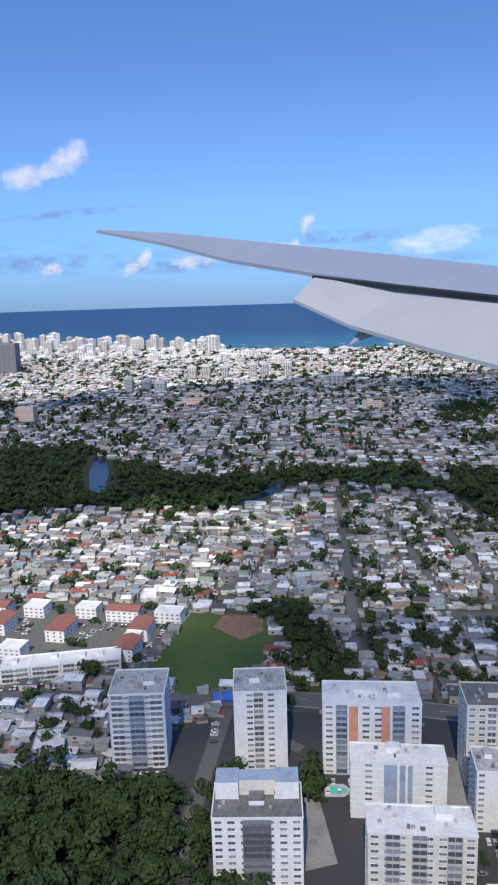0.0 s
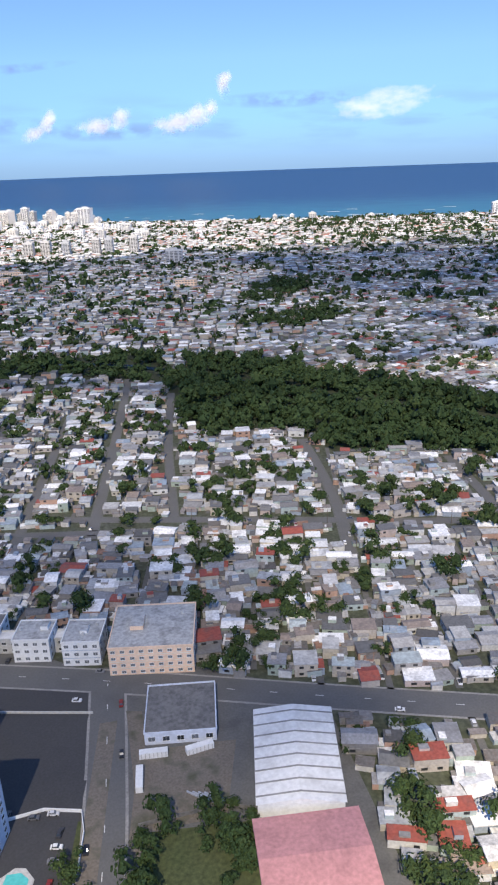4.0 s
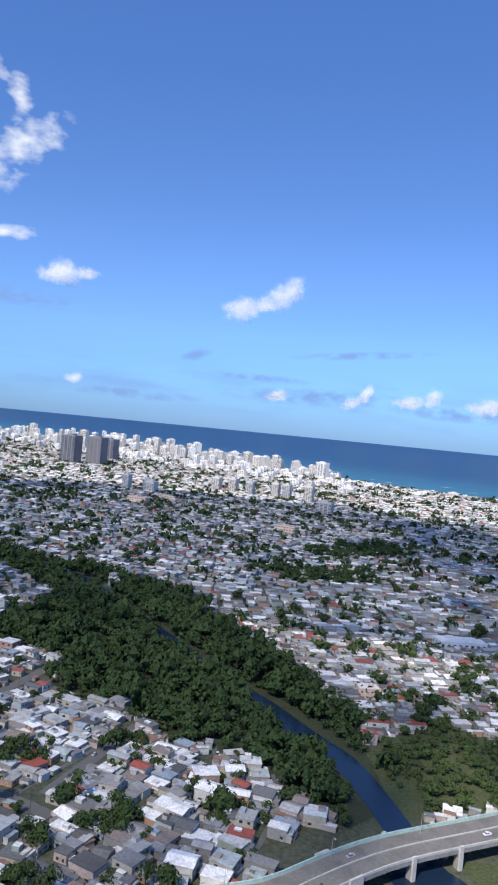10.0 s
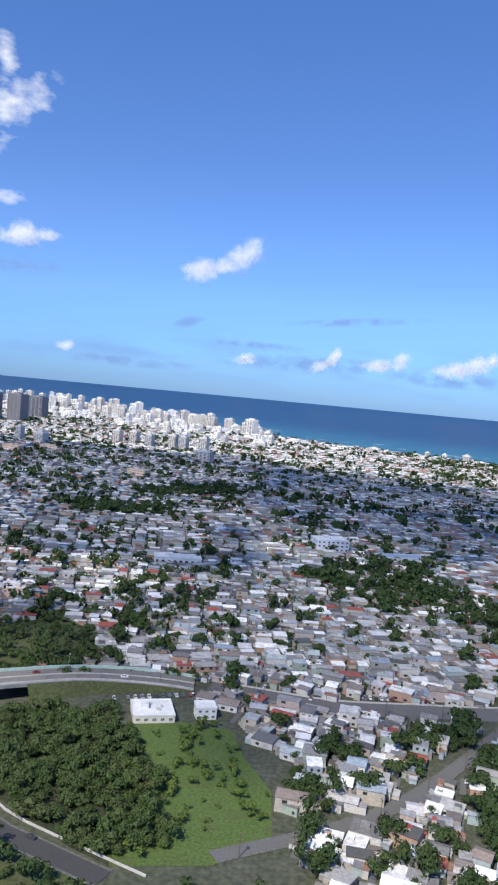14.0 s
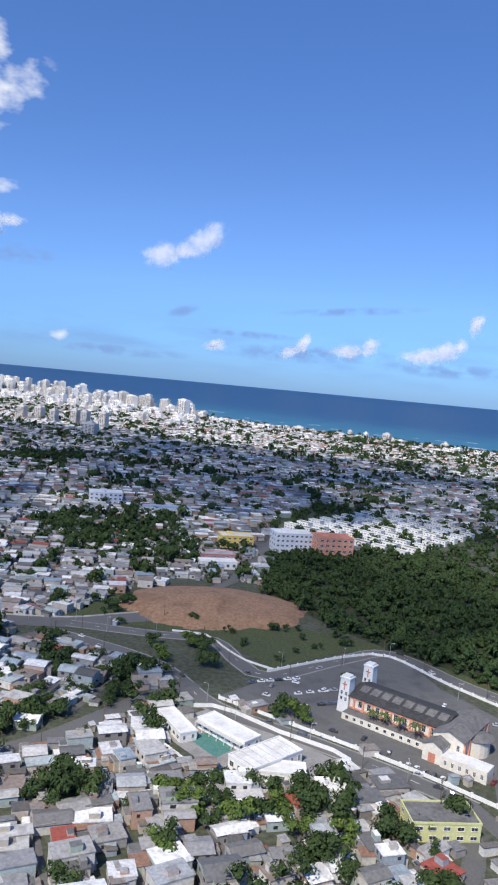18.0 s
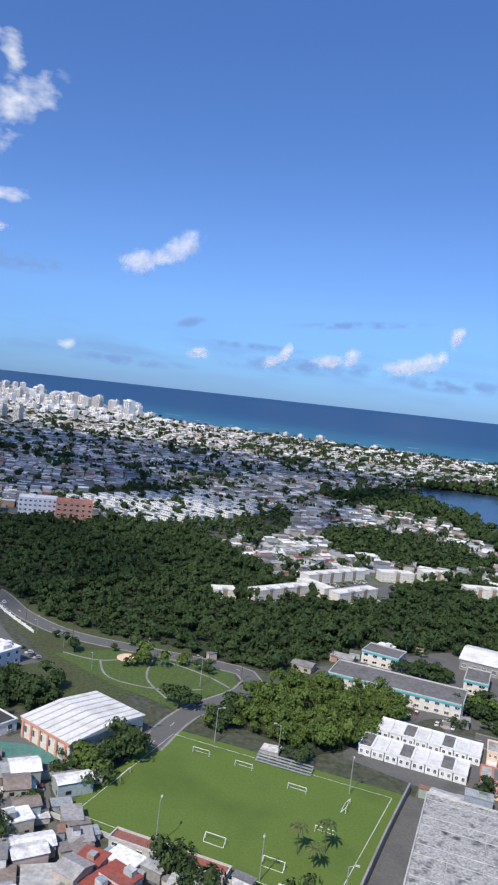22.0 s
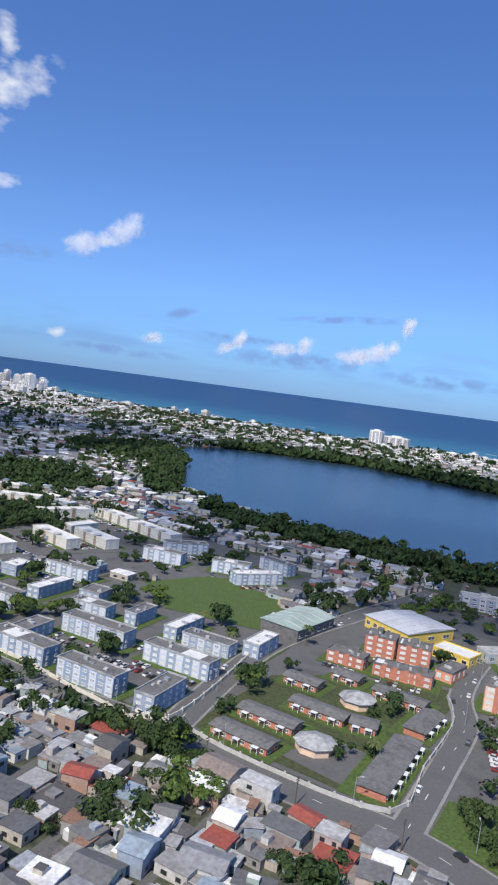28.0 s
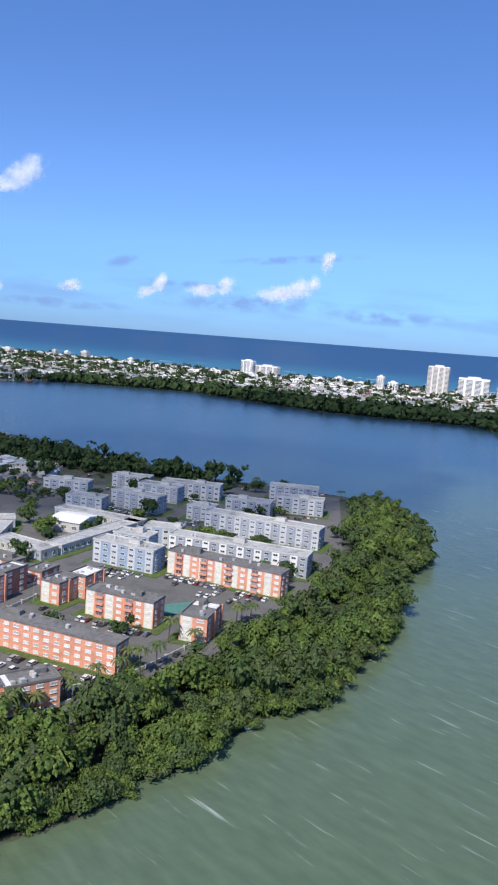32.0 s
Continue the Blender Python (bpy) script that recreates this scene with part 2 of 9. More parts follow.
M_GLASS = mat("window_glass", [(0.05, 0.06, 0.075), (0.09, 0.10, 0.12), (0.03, 0.035, 0.04), (0.16, 0.17, 0.18)], 0.15, "object", amount=0.1, stain=0.0, bump=0.0, spec=0.6)
M_TOWERGLASS = mat("tower_window_glass", [(0.13, 0.15, 0.18), (0.22, 0.24, 0.27), (0.09, 0.10, 0.12), (0.30, 0.31, 0.33)], 0.2, "object", amount=0.1, stain=0.0, bump=0.0, spec=0.5)
M_WHITE = mat("white_paint", [(0.78, 0.78, 0.76)], 0.75, grain=0.7, patch=4, amount=0.08, stain=0.25, stain_color=(0.45, 0.44, 0.41))
M_CREAM = mat("cream_paint", [(0.70, 0.66, 0.57)], 0.8, grain=0.7, patch=4, amount=0.1, stain=0.3, stain_color=(0.40, 0.36, 0.30))
M_BLUEGREY = mat("blue_grey_paint", [(0.33, 0.40, 0.50)], 0.8, grain=0.6, patch=3, amount=0.12, stain=0.3)
M_STAIRWELL = mat("brown_stairwell", [(0.34, 0.25, 0.18), (0.28, 0.21, 0.16)], 0.85, grain=0.6, patch=2, amount=0.15)
M_SKYPAINT = mat("sky_blue_paint", [(0.29, 0.37, 0.49), (0.33, 0.40, 0.50)], 0.8, grain=0.6, patch=3, amount=0.12, stain=0.3)
M_PALEBLUE = mat("pale_blue_paint", [(0.62, 0.66, 0.73)], 0.8, grain=0.6, patch=3, amount=0.1, stain=0.25)
M_GREYBLUE = mat("grey_blue_paint", [(0.33, 0.36, 0.42)], 0.8, grain=0.6, patch=3, amount=0.12, stain=0.3)
M_PALEGREY = mat("pale_grey_paint", [(0.54, 0.55, 0.57)], 0.8, grain=0.6, patch=3, amount=0.1, stain=0.25)
M_ORANGE = mat("orange_paint", [(0.69, 0.32, 0.21)], 0.8, grain=0.6, patch=3, amount=0.12, stain=0.3)
M_BRICK = mat("red_brown_paint", [(0.52, 0.21, 0.14)], 0.85, grain=0.4, patch=3, amount=0.2, stain=0.3)
M_PEACH = mat("peach_paint", [(0.80, 0.58, 0.42)], 0.8, grain=0.6, patch=3, amount=0.1, stain=0.25)
M_YELLOW = mat("yellow_paint", [(0.75, 0.55, 0.12)], 0.8, grain=0.6, patch=3, amount=0.1, stain=0.2)
M_LIME = mat("lime_yellow_paint", [(0.60, 0.60, 0.30)], 0.8, grain=0.6, patch=3, amount=0.1, stain=0.2)
M_TEAL = mat("teal_paint", [(0.10, 0.42, 0.45)], 0.7, amount=0.1, stain=0.2)
M_GREEN = mat("green_paint", [(0.10, 0.28, 0.16)], 0.7, amount=0.1, stain=0.2)
M_PINK = mat("faded_pink_roof", [(0.55, 0.26, 0.25)], 0.7, grain=0.8, patch=5, amount=0.15, stain=0.3)
M_TILE = mat("terracotta_roof", [(0.26, 0.10, 0.075), (0.31, 0.14, 0.105)], 0.8, grain=0.4, patch=3, amount=0.25, stain=0.3)
M_ROOFDARK = mat("dark_roof_felt", [(0.10, 0.10, 0.10), (0.16, 0.155, 0.15), (0.07, 0.07, 0.072)], 0.9, grain=0.9, patch=4, amount=0.3, stain=0.4, stain_color=(0.3, 0.29, 0.27))
M_ROOFGREY = mat("grey_roof_coat", [(0.30, 0.30, 0.30), (0.42, 0.42, 0.41), (0.24, 0.235, 0.23)], 0.85, grain=0.9, patch=4, amount=0.25, stain=0.5, stain_color=(0.10, 0.10, 0.095))
M_ROOFWHITE = mat("white_roof_coat", [(0.78, 0.77, 0.75), (0.70, 0.69, 0.66)], 0.75, grain=0.9, patch=4, amount=0.1, stain=0.4, stain_color=(0.42, 0.39, 0.36))
M_TAR = mat("black_roof_tar", [(0.035, 0.035, 0.036), (0.055, 0.054, 0.053), (0.028, 0.028, 0.03)], 0.85, grain=0.9, patch=5, amount=0.35, stain=0.3, stain_color=(0.12, 0.115, 0.11))
M_PALEGREEN = mat("pale_green_paint", [(0.44, 0.58, 0.52)], 0.8, grain=0.6, patch=2, amount=0.15, stain=0.35)
M_ROOFSTAIN = mat("stained_roof_panels", [(0.46, 0.455, 0.44), (0.36, 0.355, 0.34), (0.44, 0.435, 0.42), (0.22, 0.215, 0.21)], 0.8, grain=0.5, patch=1.9, amount=0.4, stain=1.0, stain_color=(0.06, 0.06, 0.06))
M_METAL = mat("galvanised_steel", [(0.55, 0.56, 0.57)], 0.45, metal=0.6, amount=0.1, stain=0.2)
M_BARK = mat("bark", [(0.13, 0.10, 0.075)], 0.95, grain=0.2, amount=0.3)
M_LEAF = mat("leaves", [(0.032, 0.056, 0.021), (0.038, 0.065, 0.024), (0.045, 0.072, 0.027), (0.028, 0.049, 0.020), (0.040, 0.068, 0.029), (0.050, 0.074, 0.028), (0.035, 0.059, 0.023)],
             0.8, "island", grain=0.45, patch=7, amount=0.55, stain=0.5, bump=0.6, spec=0.08, stain_color=(0.058, 0.086, 0.031))
M_LEAFTOWN = mat("street_tree_leaves", [(0.036, 0.06, 0.023), (0.046, 0.073, 0.026), (0.056, 0.082, 0.028), (0.031, 0.052, 0.021), (0.042, 0.067, 0.028)],
                 0.8, "island", grain=0.32, patch=5, amount=0.6, stain=0.4, bump=0.7, spec=0.08, stain_color=(0.066, 0.088, 0.033))
M_LEAFMID = mat("scrub_leaves", [(0.048, 0.08, 0.028), (0.058, 0.094, 0.031), (0.07, 0.102, 0.034), (0.042, 0.07, 0.026), (0.062, 0.084, 0.036)],
                0.8, "island", grain=0.32, patch=5, amount=0.6, stain=0.5, bump=0.7, spec=0.08, stain_color=(0.09, 0.092, 0.045))
# bright leaf colour of the mangroves, also used to paint trees as sunlit
M_LEAFBRIGHT = mat("mangrove_and_sunlit_leaves", [(0.078, 0.12, 0.029), (0.096, 0.14, 0.033), (0.062, 0.1, 0.025), (0.11, 0.148, 0.037), (0.072, 0.112, 0.03)],
                   0.75, "island", grain=0.34, patch=6, amount=0.6, stain=0.55, bump=0.7, spec=0.1, stain_color=(0.048, 0.076, 0.024))
M_WOODFLOOR = mat("woodland_floor", [(0.028, 0.04, 0.018), (0.04, 0.048, 0.024), (0.022, 0.034, 0.015)], 0.95, grain=0.8, patch=5, amount=0.4, stain=0.3)
M_PALM = mat("palm_fronds", [(0.06, 0.09, 0.02), (0.09, 0.11, 0.03)], 0.6, "object", bump=0.0, stain=0.0)
M_CAR = mat("car_paint", [(0.75, 0.75, 0.75), (0.05, 0.05, 0.055), (0.40, 0.41, 0.42), (0.80, 0.80, 0.80), (0.03, 0.03, 0.032), (0.10, 0.12, 0.17), (0.62, 0.62, 0.62), (0.12, 0.12, 0.125), (0.78, 0.78, 0.77), (0.25, 0.035, 0.03), (0.70, 0.70, 0.70), (0.2, 0.2, 0.21)], 0.3, "object", amount=0.03, stain=0, bump=0, spec=0.6)
M_TYRE = mat("tyre_rubber", [(0.03, 0.03, 0.03)], 0.9, amount=0.1, stain=0, bump=0)
M_WINGTOP = mat("grey_wing_paint", [(0.40, 0.42, 0.47)], 0.4, grain=0.5, patch=2, amount=0.04, stain=0.1, bump=0.0, spec=0.5)
M_FLAP = mat("pale_grey_flap_paint", [(0.50, 0.51, 0.52)], 0.45, grain=0.5, patch=2, amount=0.04, stain=0.1, bump=0.0, spec=0.5)
M_POOL = mat("pool_water", [(0.10, 0.55, 0.52)], 0.1, amount=0.1, stain=0, bump=0.1)
M_BLUEPAINT = mat("blue_tarpaulin", [(0.05, 0.17, 0.55)], 0.6, amount=0.1, stain=0.1)


def water(name, deep, shallow, ramp_from, ramp_to, axis, rough, wave, strength, foam=0.0):
    """Water whose colour goes from deep to shallow along the plan."""
    m = bpy.data.materials.new(name)
    m.use_nodes = True
    nt = m.node_tree
    L = nt.links.new
    bsdf = nt.nodes["Principled BSDF"]
    bsdf.inputs["Roughness"].default_value = rough
    bsdf.inputs["Specular IOR Level"].default_value = 0.35
    geo = nt.nodes.new("ShaderNodeNewGeometry")
    dot = nt.nodes.new("ShaderNodeVectorMath")
    dot.operation = "DOT_PRODUCT"
    dot.inputs[1].default_value = axis
    L(geo.outputs["Position"], dot.inputs[0])
    big = nt.nodes.new("ShaderNodeTexNoise")
    big.inputs["Scale"].default_value, big.inputs["Detail"].default_value = 0.012, 4
    L(geo.outputs["Position"], big.inputs["Vector"])
    add = nt.nodes.new("ShaderNodeMath")
    add.operation = "MULTIPLY_ADD"
    add.inputs[1].default_value = (ramp_to - ramp_from) * 0.9
    L(big.outputs[0], add.inputs[0])
    L(dot.outputs["Value"], add.inputs[2])
    mr = nt.nodes.new("ShaderNodeMapRange")
    mr.interpolation_type = "SMOOTHSTEP"
    mr.inputs["From Min"].default_value = ramp_from + (ramp_to - ramp_from) * 0.45
    mr.inputs["From Max"].default_value = ramp_to + (ramp_to - ramp_from) * 0.45
    L(add.outputs[0], mr.inputs[0])
    mx = nt.nodes.new("ShaderNodeMix")
    mx.data_type = "RGBA"
    mx.inputs["A"].default_value, mx.inputs["B"].default_value = (*deep, 1), (*shallow, 1)
    L(mr.outputs[0], mx.inputs["Factor"])
    out = mx.outputs["Result"]
    wav = nt.nodes.new("ShaderNodeTexNoise")
    wav.inputs["Scale"].default_value, wav.inputs["Detail"].default_value = 1 / wave, 5
    mp = nt.nodes.new("ShaderNodeMapping")
    mp.vector_type = "TEXTURE"
    mp.inputs["Rotation"].default_value = (0, 0, radians(30))
    mp.inputs["Scale"].default_value = (2.6, 1.0, 1.0)
    L(geo.outputs["Position"], mp.inputs["Vector"])
    L(mp.outputs[0], wav.inputs["Vector"])
    if foam > 0:
        band = nt.nodes.new("ShaderNodeTexNoise")
        band.inputs["Scale"].default_value, band.inputs["Detail"].default_value = 0.5, 6
        mp3 = nt.nodes.new("ShaderNodeMapping")
        mp3.vector_type = "TEXTURE"
        mp3.inputs["Rotation"].default_value = (0, 0, radians(-42))
        mp3.inputs["Scale"].default_value = (3.0, 0.9, 1.0)
        L(geo.outputs["Position"], mp3.inputs["Vector"])
        L(mp3.outputs[0], band.inputs["Vector"])
        lift = nt.nodes.new("ShaderNodeMapRange")
        lift.inputs["From Min"].default_value, lift.inputs["From Max"].default_value = 0.3, 0.7
        lift.inputs["To Min"].default_value, lift.inputs["To Max"].default_value = 0.9, 1.14
        L(band.outputs[0], lift.inputs[0])
        ripple = nt.nodes.new("ShaderNodeVectorMath")
        ripple.operation = "MULTIPLY"
        L(out, ripple.inputs[0])
        L(lift.outputs[0], ripple.inputs[1])
        out = ripple.outputs[0]
        fr = nt.nodes.new("ShaderNodeMapRange")
        fr.inputs["From Min"].default_value, fr.inputs["From Max"].default_value = 0.63, 0.77
        fr.inputs["To Max"].default_value = foam
        wid = nt.nodes.new("ShaderNodeTexNoise")
        wid.inputs["Scale"].default_value, wid.inputs["Detail"].default_value = 0.5, 8
        mp2 = nt.nodes.new("ShaderNodeMapping")
        mp2.vector_type = "TEXTURE"
        mp2.inputs["Rotation"].default_value = (0, 0, radians(-42))
        mp2.inputs["Scale"].default_value = (6.5, 0.6, 1.0)
        L(geo.outputs["Position"], mp2.inputs["Vector"])
        L(mp2.outputs[0], wid.inputs["Vector"])
        L(wid.outputs[0], fr.inputs[0])
        fx = nt.nodes.new("ShaderNodeMix")
        fx.data_type = "RGBA"
        fx.inputs["B"].default_value = (0.6, 0.66, 0.62, 1)
        near_shore = nt.nodes.new("ShaderNodeMath")
        near_shore.operation = "MULTIPLY"
        L(fr.outputs[0], near_shore.inputs[0])
        L(mr.outputs[0], near_shore.inputs[1])
        L(near_shore.outputs[0], fx.inputs["Factor"])
        L(out, fx.inputs["A"])
        out = fx.outputs["Result"]
    L(out, bsdf.inputs["Base Color"])
    b = nt.nodes.new("ShaderNodeBump")
    b.inputs["Strength"].default_value, b.inputs["Distance"].default_value = strength, wave * 0.1
    L(wav.outputs[0], b.inputs["Height"])
    L(b.outputs[0], bsdf.inputs["Normal"])
    return m


M_SEA = water("sea_water", (0.007, 0.045, 0.115), (0.022, 0.135, 0.19), -2850, -1780, (-0.36, -0.93, 0), 0.4, 12.0, 0.3)
M_LAGOON = water("lagoon_water", (0.020, 0.046, 0.072), (0.098, 0.14, 0.085), 150, 420, (0.45, -0.89, 0), 0.25, 1.6, 0.8, 0.45)
M_RIVER = water("river_water", (0.007, 0.018, 0.04), (0.010, 0.024, 0.05), -100, 100, (0, 1, 0), 0.25, 1.2, 0.3)


# ================= mesh helpers =================
class Geo:
    """Collects vertices, faces and material slots of one mesh."""

    def __init__(self):
        self.v, self.f, self.m = [], [], []

    def add(self, verts, faces, slot=0):
        n = len(self.v)
        self.v += [tuple(p) for p in verts]
        self.f += [tuple(i + n for i in q) for q in faces]
        self.m += [slot] * len(faces)
        return self

    def box(self, x0, x1, y0, y1, z0, z1, slot=0, top=None, taper=0.0):
        t = taper
        v = [(x0, y0, z0), (x1, y0, z0), (x1, y1, z0), (x0, y1, z0), (x0 + t, y0 + t, z1), (x1 - t, y0 + t, z1), (x1 - t, y1 - t, z1), (x0 + t, y1 - t, z1)]
        self.add(v, [(0, 1, 5, 4), (1, 2, 6, 5), (2, 3, 7, 6), (3, 0, 4, 7), (3, 2, 1, 0)], slot)
        self.f.append(tuple(len(self.v) - 8 + i for i in (4, 5, 6, 7)))
        self.m.append(slot if top is None else top)
        return self

    def gable(self, x0, x1, y0, y1, z0, rise, slot=0, over=0.0, thick=0.08):
        """A gabled roof whose ridge runs along x, with eaves and a soffit."""
        x0, x1, y0, y1 = x0 - over, x1 + over, y0 - over, y1 + over
        ym = (y0 + y1) / 2
        v = [(x0, y0, z0), (x1, y0, z0), (x1, y1, z0), (x0, y1, z0), (x0, ym, z0 + rise), (x1, ym, z0 + rise)]
        v += [(a, b, c + thick) for a, b, c in v]
        return self.add(v, [(6, 7, 11, 10), (8, 9, 10, 11), (0, 3, 2, 1), (0, 1, 7, 6), (2, 3, 9, 8), (3, 0, 6, 10, 9), (1, 2, 8, 11, 7)], slot)

    def tube(self, p, q, r0, r1, n=6, slot=0):
        p, q = Vector(p), Vector(q)
        d = (q - p).normalized()
        a = d.orthogonal().normalized()
        b = d.cross(a)
        v = []
        for c, r in ((p, r0), (q, r1)):
            v += [c + r * (a * math.cos(k * 6.28319 / n) + b * math.sin(k * 6.28319 / n)) for k in range(n)]
        self.add(v, [(k, (k + 1) % n, n + (k + 1) % n, n + k) for k in range(n)] + [tuple(range(n, 2 * n)), tuple(reversed(range(n)))], slot)
        return self

    def mesh(self, name, *mats, smooth=False):
        me = bpy.data.meshes.new(name)
        me.from_pydata(self.v, [], self.f)
        for k in mats:
            me.materials.append(k)
        if len(mats) > 1:
            me.polygons.foreach_set("material_index", self.m)
        if smooth:
            me.polygons.foreach_set("use_smooth", [True] * len(me.polygons))
        me.update()
        return me


def thing(name, x, y, rz, label, category, group="", z=0.0):
    ob = new(name)
    ob.empty_display_size = 1
    ob.matrix_basis = pose(x, y, z, 0, 0, rz)
    return tagged(ob, label, category, group)


def part(name, data, material, parent, label="", x=0, y=0, z=0, rz=0):
    """Links a mesh, or what a Geo holds, as one part under a thing or part."""
    if isinstance(data, Geo):
        data = data.mesh(name, *(material if isinstance(material, (list, tuple)) else [material]))
    ob = new(name, data)
    ob.parent = parent
    if x or y or z or rz:
        ob.matrix_basis = pose(x, y, z, 0, 0, rz)
    return tagged(ob, label)


def flat(name, data, material, kind="structure", label="", category=""):
    if isinstance(data, Geo):
        data = data.mesh(name, *(material if isinstance(material, (list, tuple)) else [material]))
    return tagged(new(name, data), label, category, "", kind)


def bulk(name, verts, faces, slots, mats, smooth=False):
    """One mesh from arrays: verts (n, 3), faces (m, 4) with -1 as the fourth of a triangle."""
    me = bpy.data.meshes.new(name)
    verts = np.asarray(verts, np.float32)
    faces = np.asarray(faces, np.int32)
    tri = faces[:, 3] < 0
    count = np.where(tri, 3, 4).astype(np.int32)
    loops = faces.ravel()[faces.ravel() >= 0].astype(np.int32)
    me.vertices.add(len(verts))
    me.vertices.foreach_set("co", verts.ravel())
    me.loops.add(len(loops))
    me.loops.foreach_set("vertex_index", loops)
    me.polygons.add(len(faces))
    me.polygons.foreach_set("loop_start", np.concatenate([[0], np.cumsum(count)[:-1]]).astype(np.int32))
    me.polygons.foreach_set("loop_total", count)
    for k in mats:
        me.materials.append(k)
    me.polygons.foreach_set("material_index", np.asarray(slots, np.int32))
    me.update(calc_edges=True)
    me.shade_flat()
    return me


def inside(px, py, poly):
    """Which points lie in the polygon."""
    hit = np.zeros(len(px), bool)
    n = len(poly)
    for i in range(n):
        (x1, y1), (x2, y2) = poly[i], poly[(i + 1) % n]
        if y1 == y2:
            continue
        c = ((y1 > py) != (y2 > py)) & (px < (x2 - x1) * (py - y1) / (y2 - y1) + x1)
        hit ^= c
    return hit


def near_line(px, py, line, width):
    """Which points lie within width of the polyline."""
    best = np.full(len(px), 1e9)
    for (x1, y1), (x2, y2) in zip(line, line[1:]):
        dx, dy = x2 - x1, y2 - y1
        s = np.clip(((px - x1) * dx + (py - y1) * dy) / (dx * dx + dy * dy), 0, 1)
        best = np.minimum(best, (px - x1 - s * dx) ** 2 + (py - y1 - s * dy) ** 2)
    return best < width * width


def smooth_line(line, step=4.0):
    """A rounded run of points along a polyline."""
    pts = [Vector((*p, 0)) if len(p) == 2 else Vector(p) for p in line]
    out = []
    for i in range(len(pts) - 1):
        p0, p1, p2, p3 = pts[max(i - 1, 0)], pts[i], pts[i + 1], pts[min(i + 2, len(pts) - 1)]
        n = max(2, int((p2 - p1).length / step))
        for k in range(n):
            t = k / n
            out.append(0.5 * (2 * p1 + (p2 - p0) * t + (2 * p0 - 5 * p1 + 4 * p2 - p3) * t * t + (3 * p1 - p0 - 3 * p2 + p3) * t ** 3))
    return out + [pts[-1]]


def ribbon(geo, pts, w, z, slot=0, thick=0.0, shift=0.0):
    """A strip of width w along the points, raised by z; shift moves it sideways."""
    v, n = [], len(pts)
    for i, p in enumerate(pts):
        d = (pts[min(i + 1, n - 1)] - pts[max(i - 1, 0)])
        s = Vector((-d.y, d.x, 0)).normalized()
        wi = w(i / (n - 1)) if callable(w) else w
        a, b = p + s * (shift + wi / 2), p + s * (shift - wi / 2)
        v += [(a.x, a.y, p.z + z), (b.x, b.y, p.z + z), (a.x, a.y, p.z + z - thick), (b.x, b.y, p.z + z - thick)]
    f = []
    for i in range(n - 1):
        k = 4 * i
        f.append((k, k + 1, k + 5, k + 4))
        if thick > 0:
            f += [(k + 1, k + 3, k + 7, k + 5), (k + 2, k, k + 4, k + 6), (k + 3, k + 2, k + 6, k + 7)]
    if thick > 0:
        k = 4 * (n - 1)
        f += [(0, 2, 3, 1), (k, k + 1, k + 3, k + 2)]
    return geo.add(v, f, slot)


def sheet(geo, poly, z, slot=0):
    return geo.add([(x, y, z) for x, y in poly], [tuple(range(len(poly)))], slot)


# ================= plan =================
COAST = [(-2600, 3000), (-700, 2520), (0, 2150), (367, 1850), (628, 1680), (920, 1530), (1200, 1430), (1500, 1330), (1900, 1230), (4200, 700)]
LAGOON = [(1010, 85), (1165, 78), (1181, 90), (1186, 99), (1194, 104), (1203, 119), (1214, 125), (1224, 142), (1235, 168), (1241, 197), (1257, 228), (1261, 262), (1255, 301), (1238, 316), (1167, 338),
          (1112, 366), (1060, 395), (1002, 435), (972, 480), (956, 560), (948, 640), (918, 720), (915, 800), (960, 850), (1120, 850), (1180, 790), (1260, 720), (1400, 690), (1420, 560),
          (1700, 480), (2400, 300), (2400, -700), (1300, -700), (1160, -300)]
POND = [(14, 497), (24, 506), (31, 560), (32, 616), (23, 624), (16, 560)]
RIVER = [(30, 520), (80, 470), (115, 449), (150, 485), (200, 490), (258, 436), (308, 368), (345, 319), (365, 296), (383, 270), (396, 254), (407, 228), (416, 200), (424, 182), (428, 150), (418, 100), (400, 20)]
BELT = [(-90, 470), (-90, 690), (8, 670), (56, 566), (92, 520), (130, 505), (183, 515), (255, 490), (245, 410), (181, 466), (133, 468), (100, 430), (59, 438), (9, 463)]
GROVE = [(231, 340), (240, 420), (268, 470), (314, 436), (346, 380), (380, 330), (399, 290), (410, 250), (406, 222), (397, 212), (387, 219), (379, 230), (362, 246), (340, 253), (315, 271), (285, 278), (277, 316), (243, 323)]
BANK = [(405, 262), (430, 300), (455, 285), (462, 262), (444, 238), (412, 222)]
LOOPWOOD = [(449, 196), (456, 212), (479, 222), (488, 208), (500, 186), (510, 164), (500, 152), (490, 156), (464, 172)]
RIVERMOUTH = [(404, 200), (409, 186), (411, 174), (413, 164), (408, 130), (396, 40), (470, 40), (462, 120), (450, 150), (441, 171), (435, 185), (423, 198), (412, 207)]
LOOPALL = [(436, 214), (440, 226), (500, 242), (516, 226), (532, 205), (534, 165), (520, 156), (470, 148), (440, 168)]
CLEAR = [(808, 294), (838, 312), (847, 306), (870, 327), (874, 364), (896, 371), (900, 392), (868, 384), (838, 350), (822, 332)]
HALLSIDE = [(728, 176), (735, 194), (745, 208), (765, 208), (800, 192), (806, 178), (794, 150), (772, 155), (768, 151)]
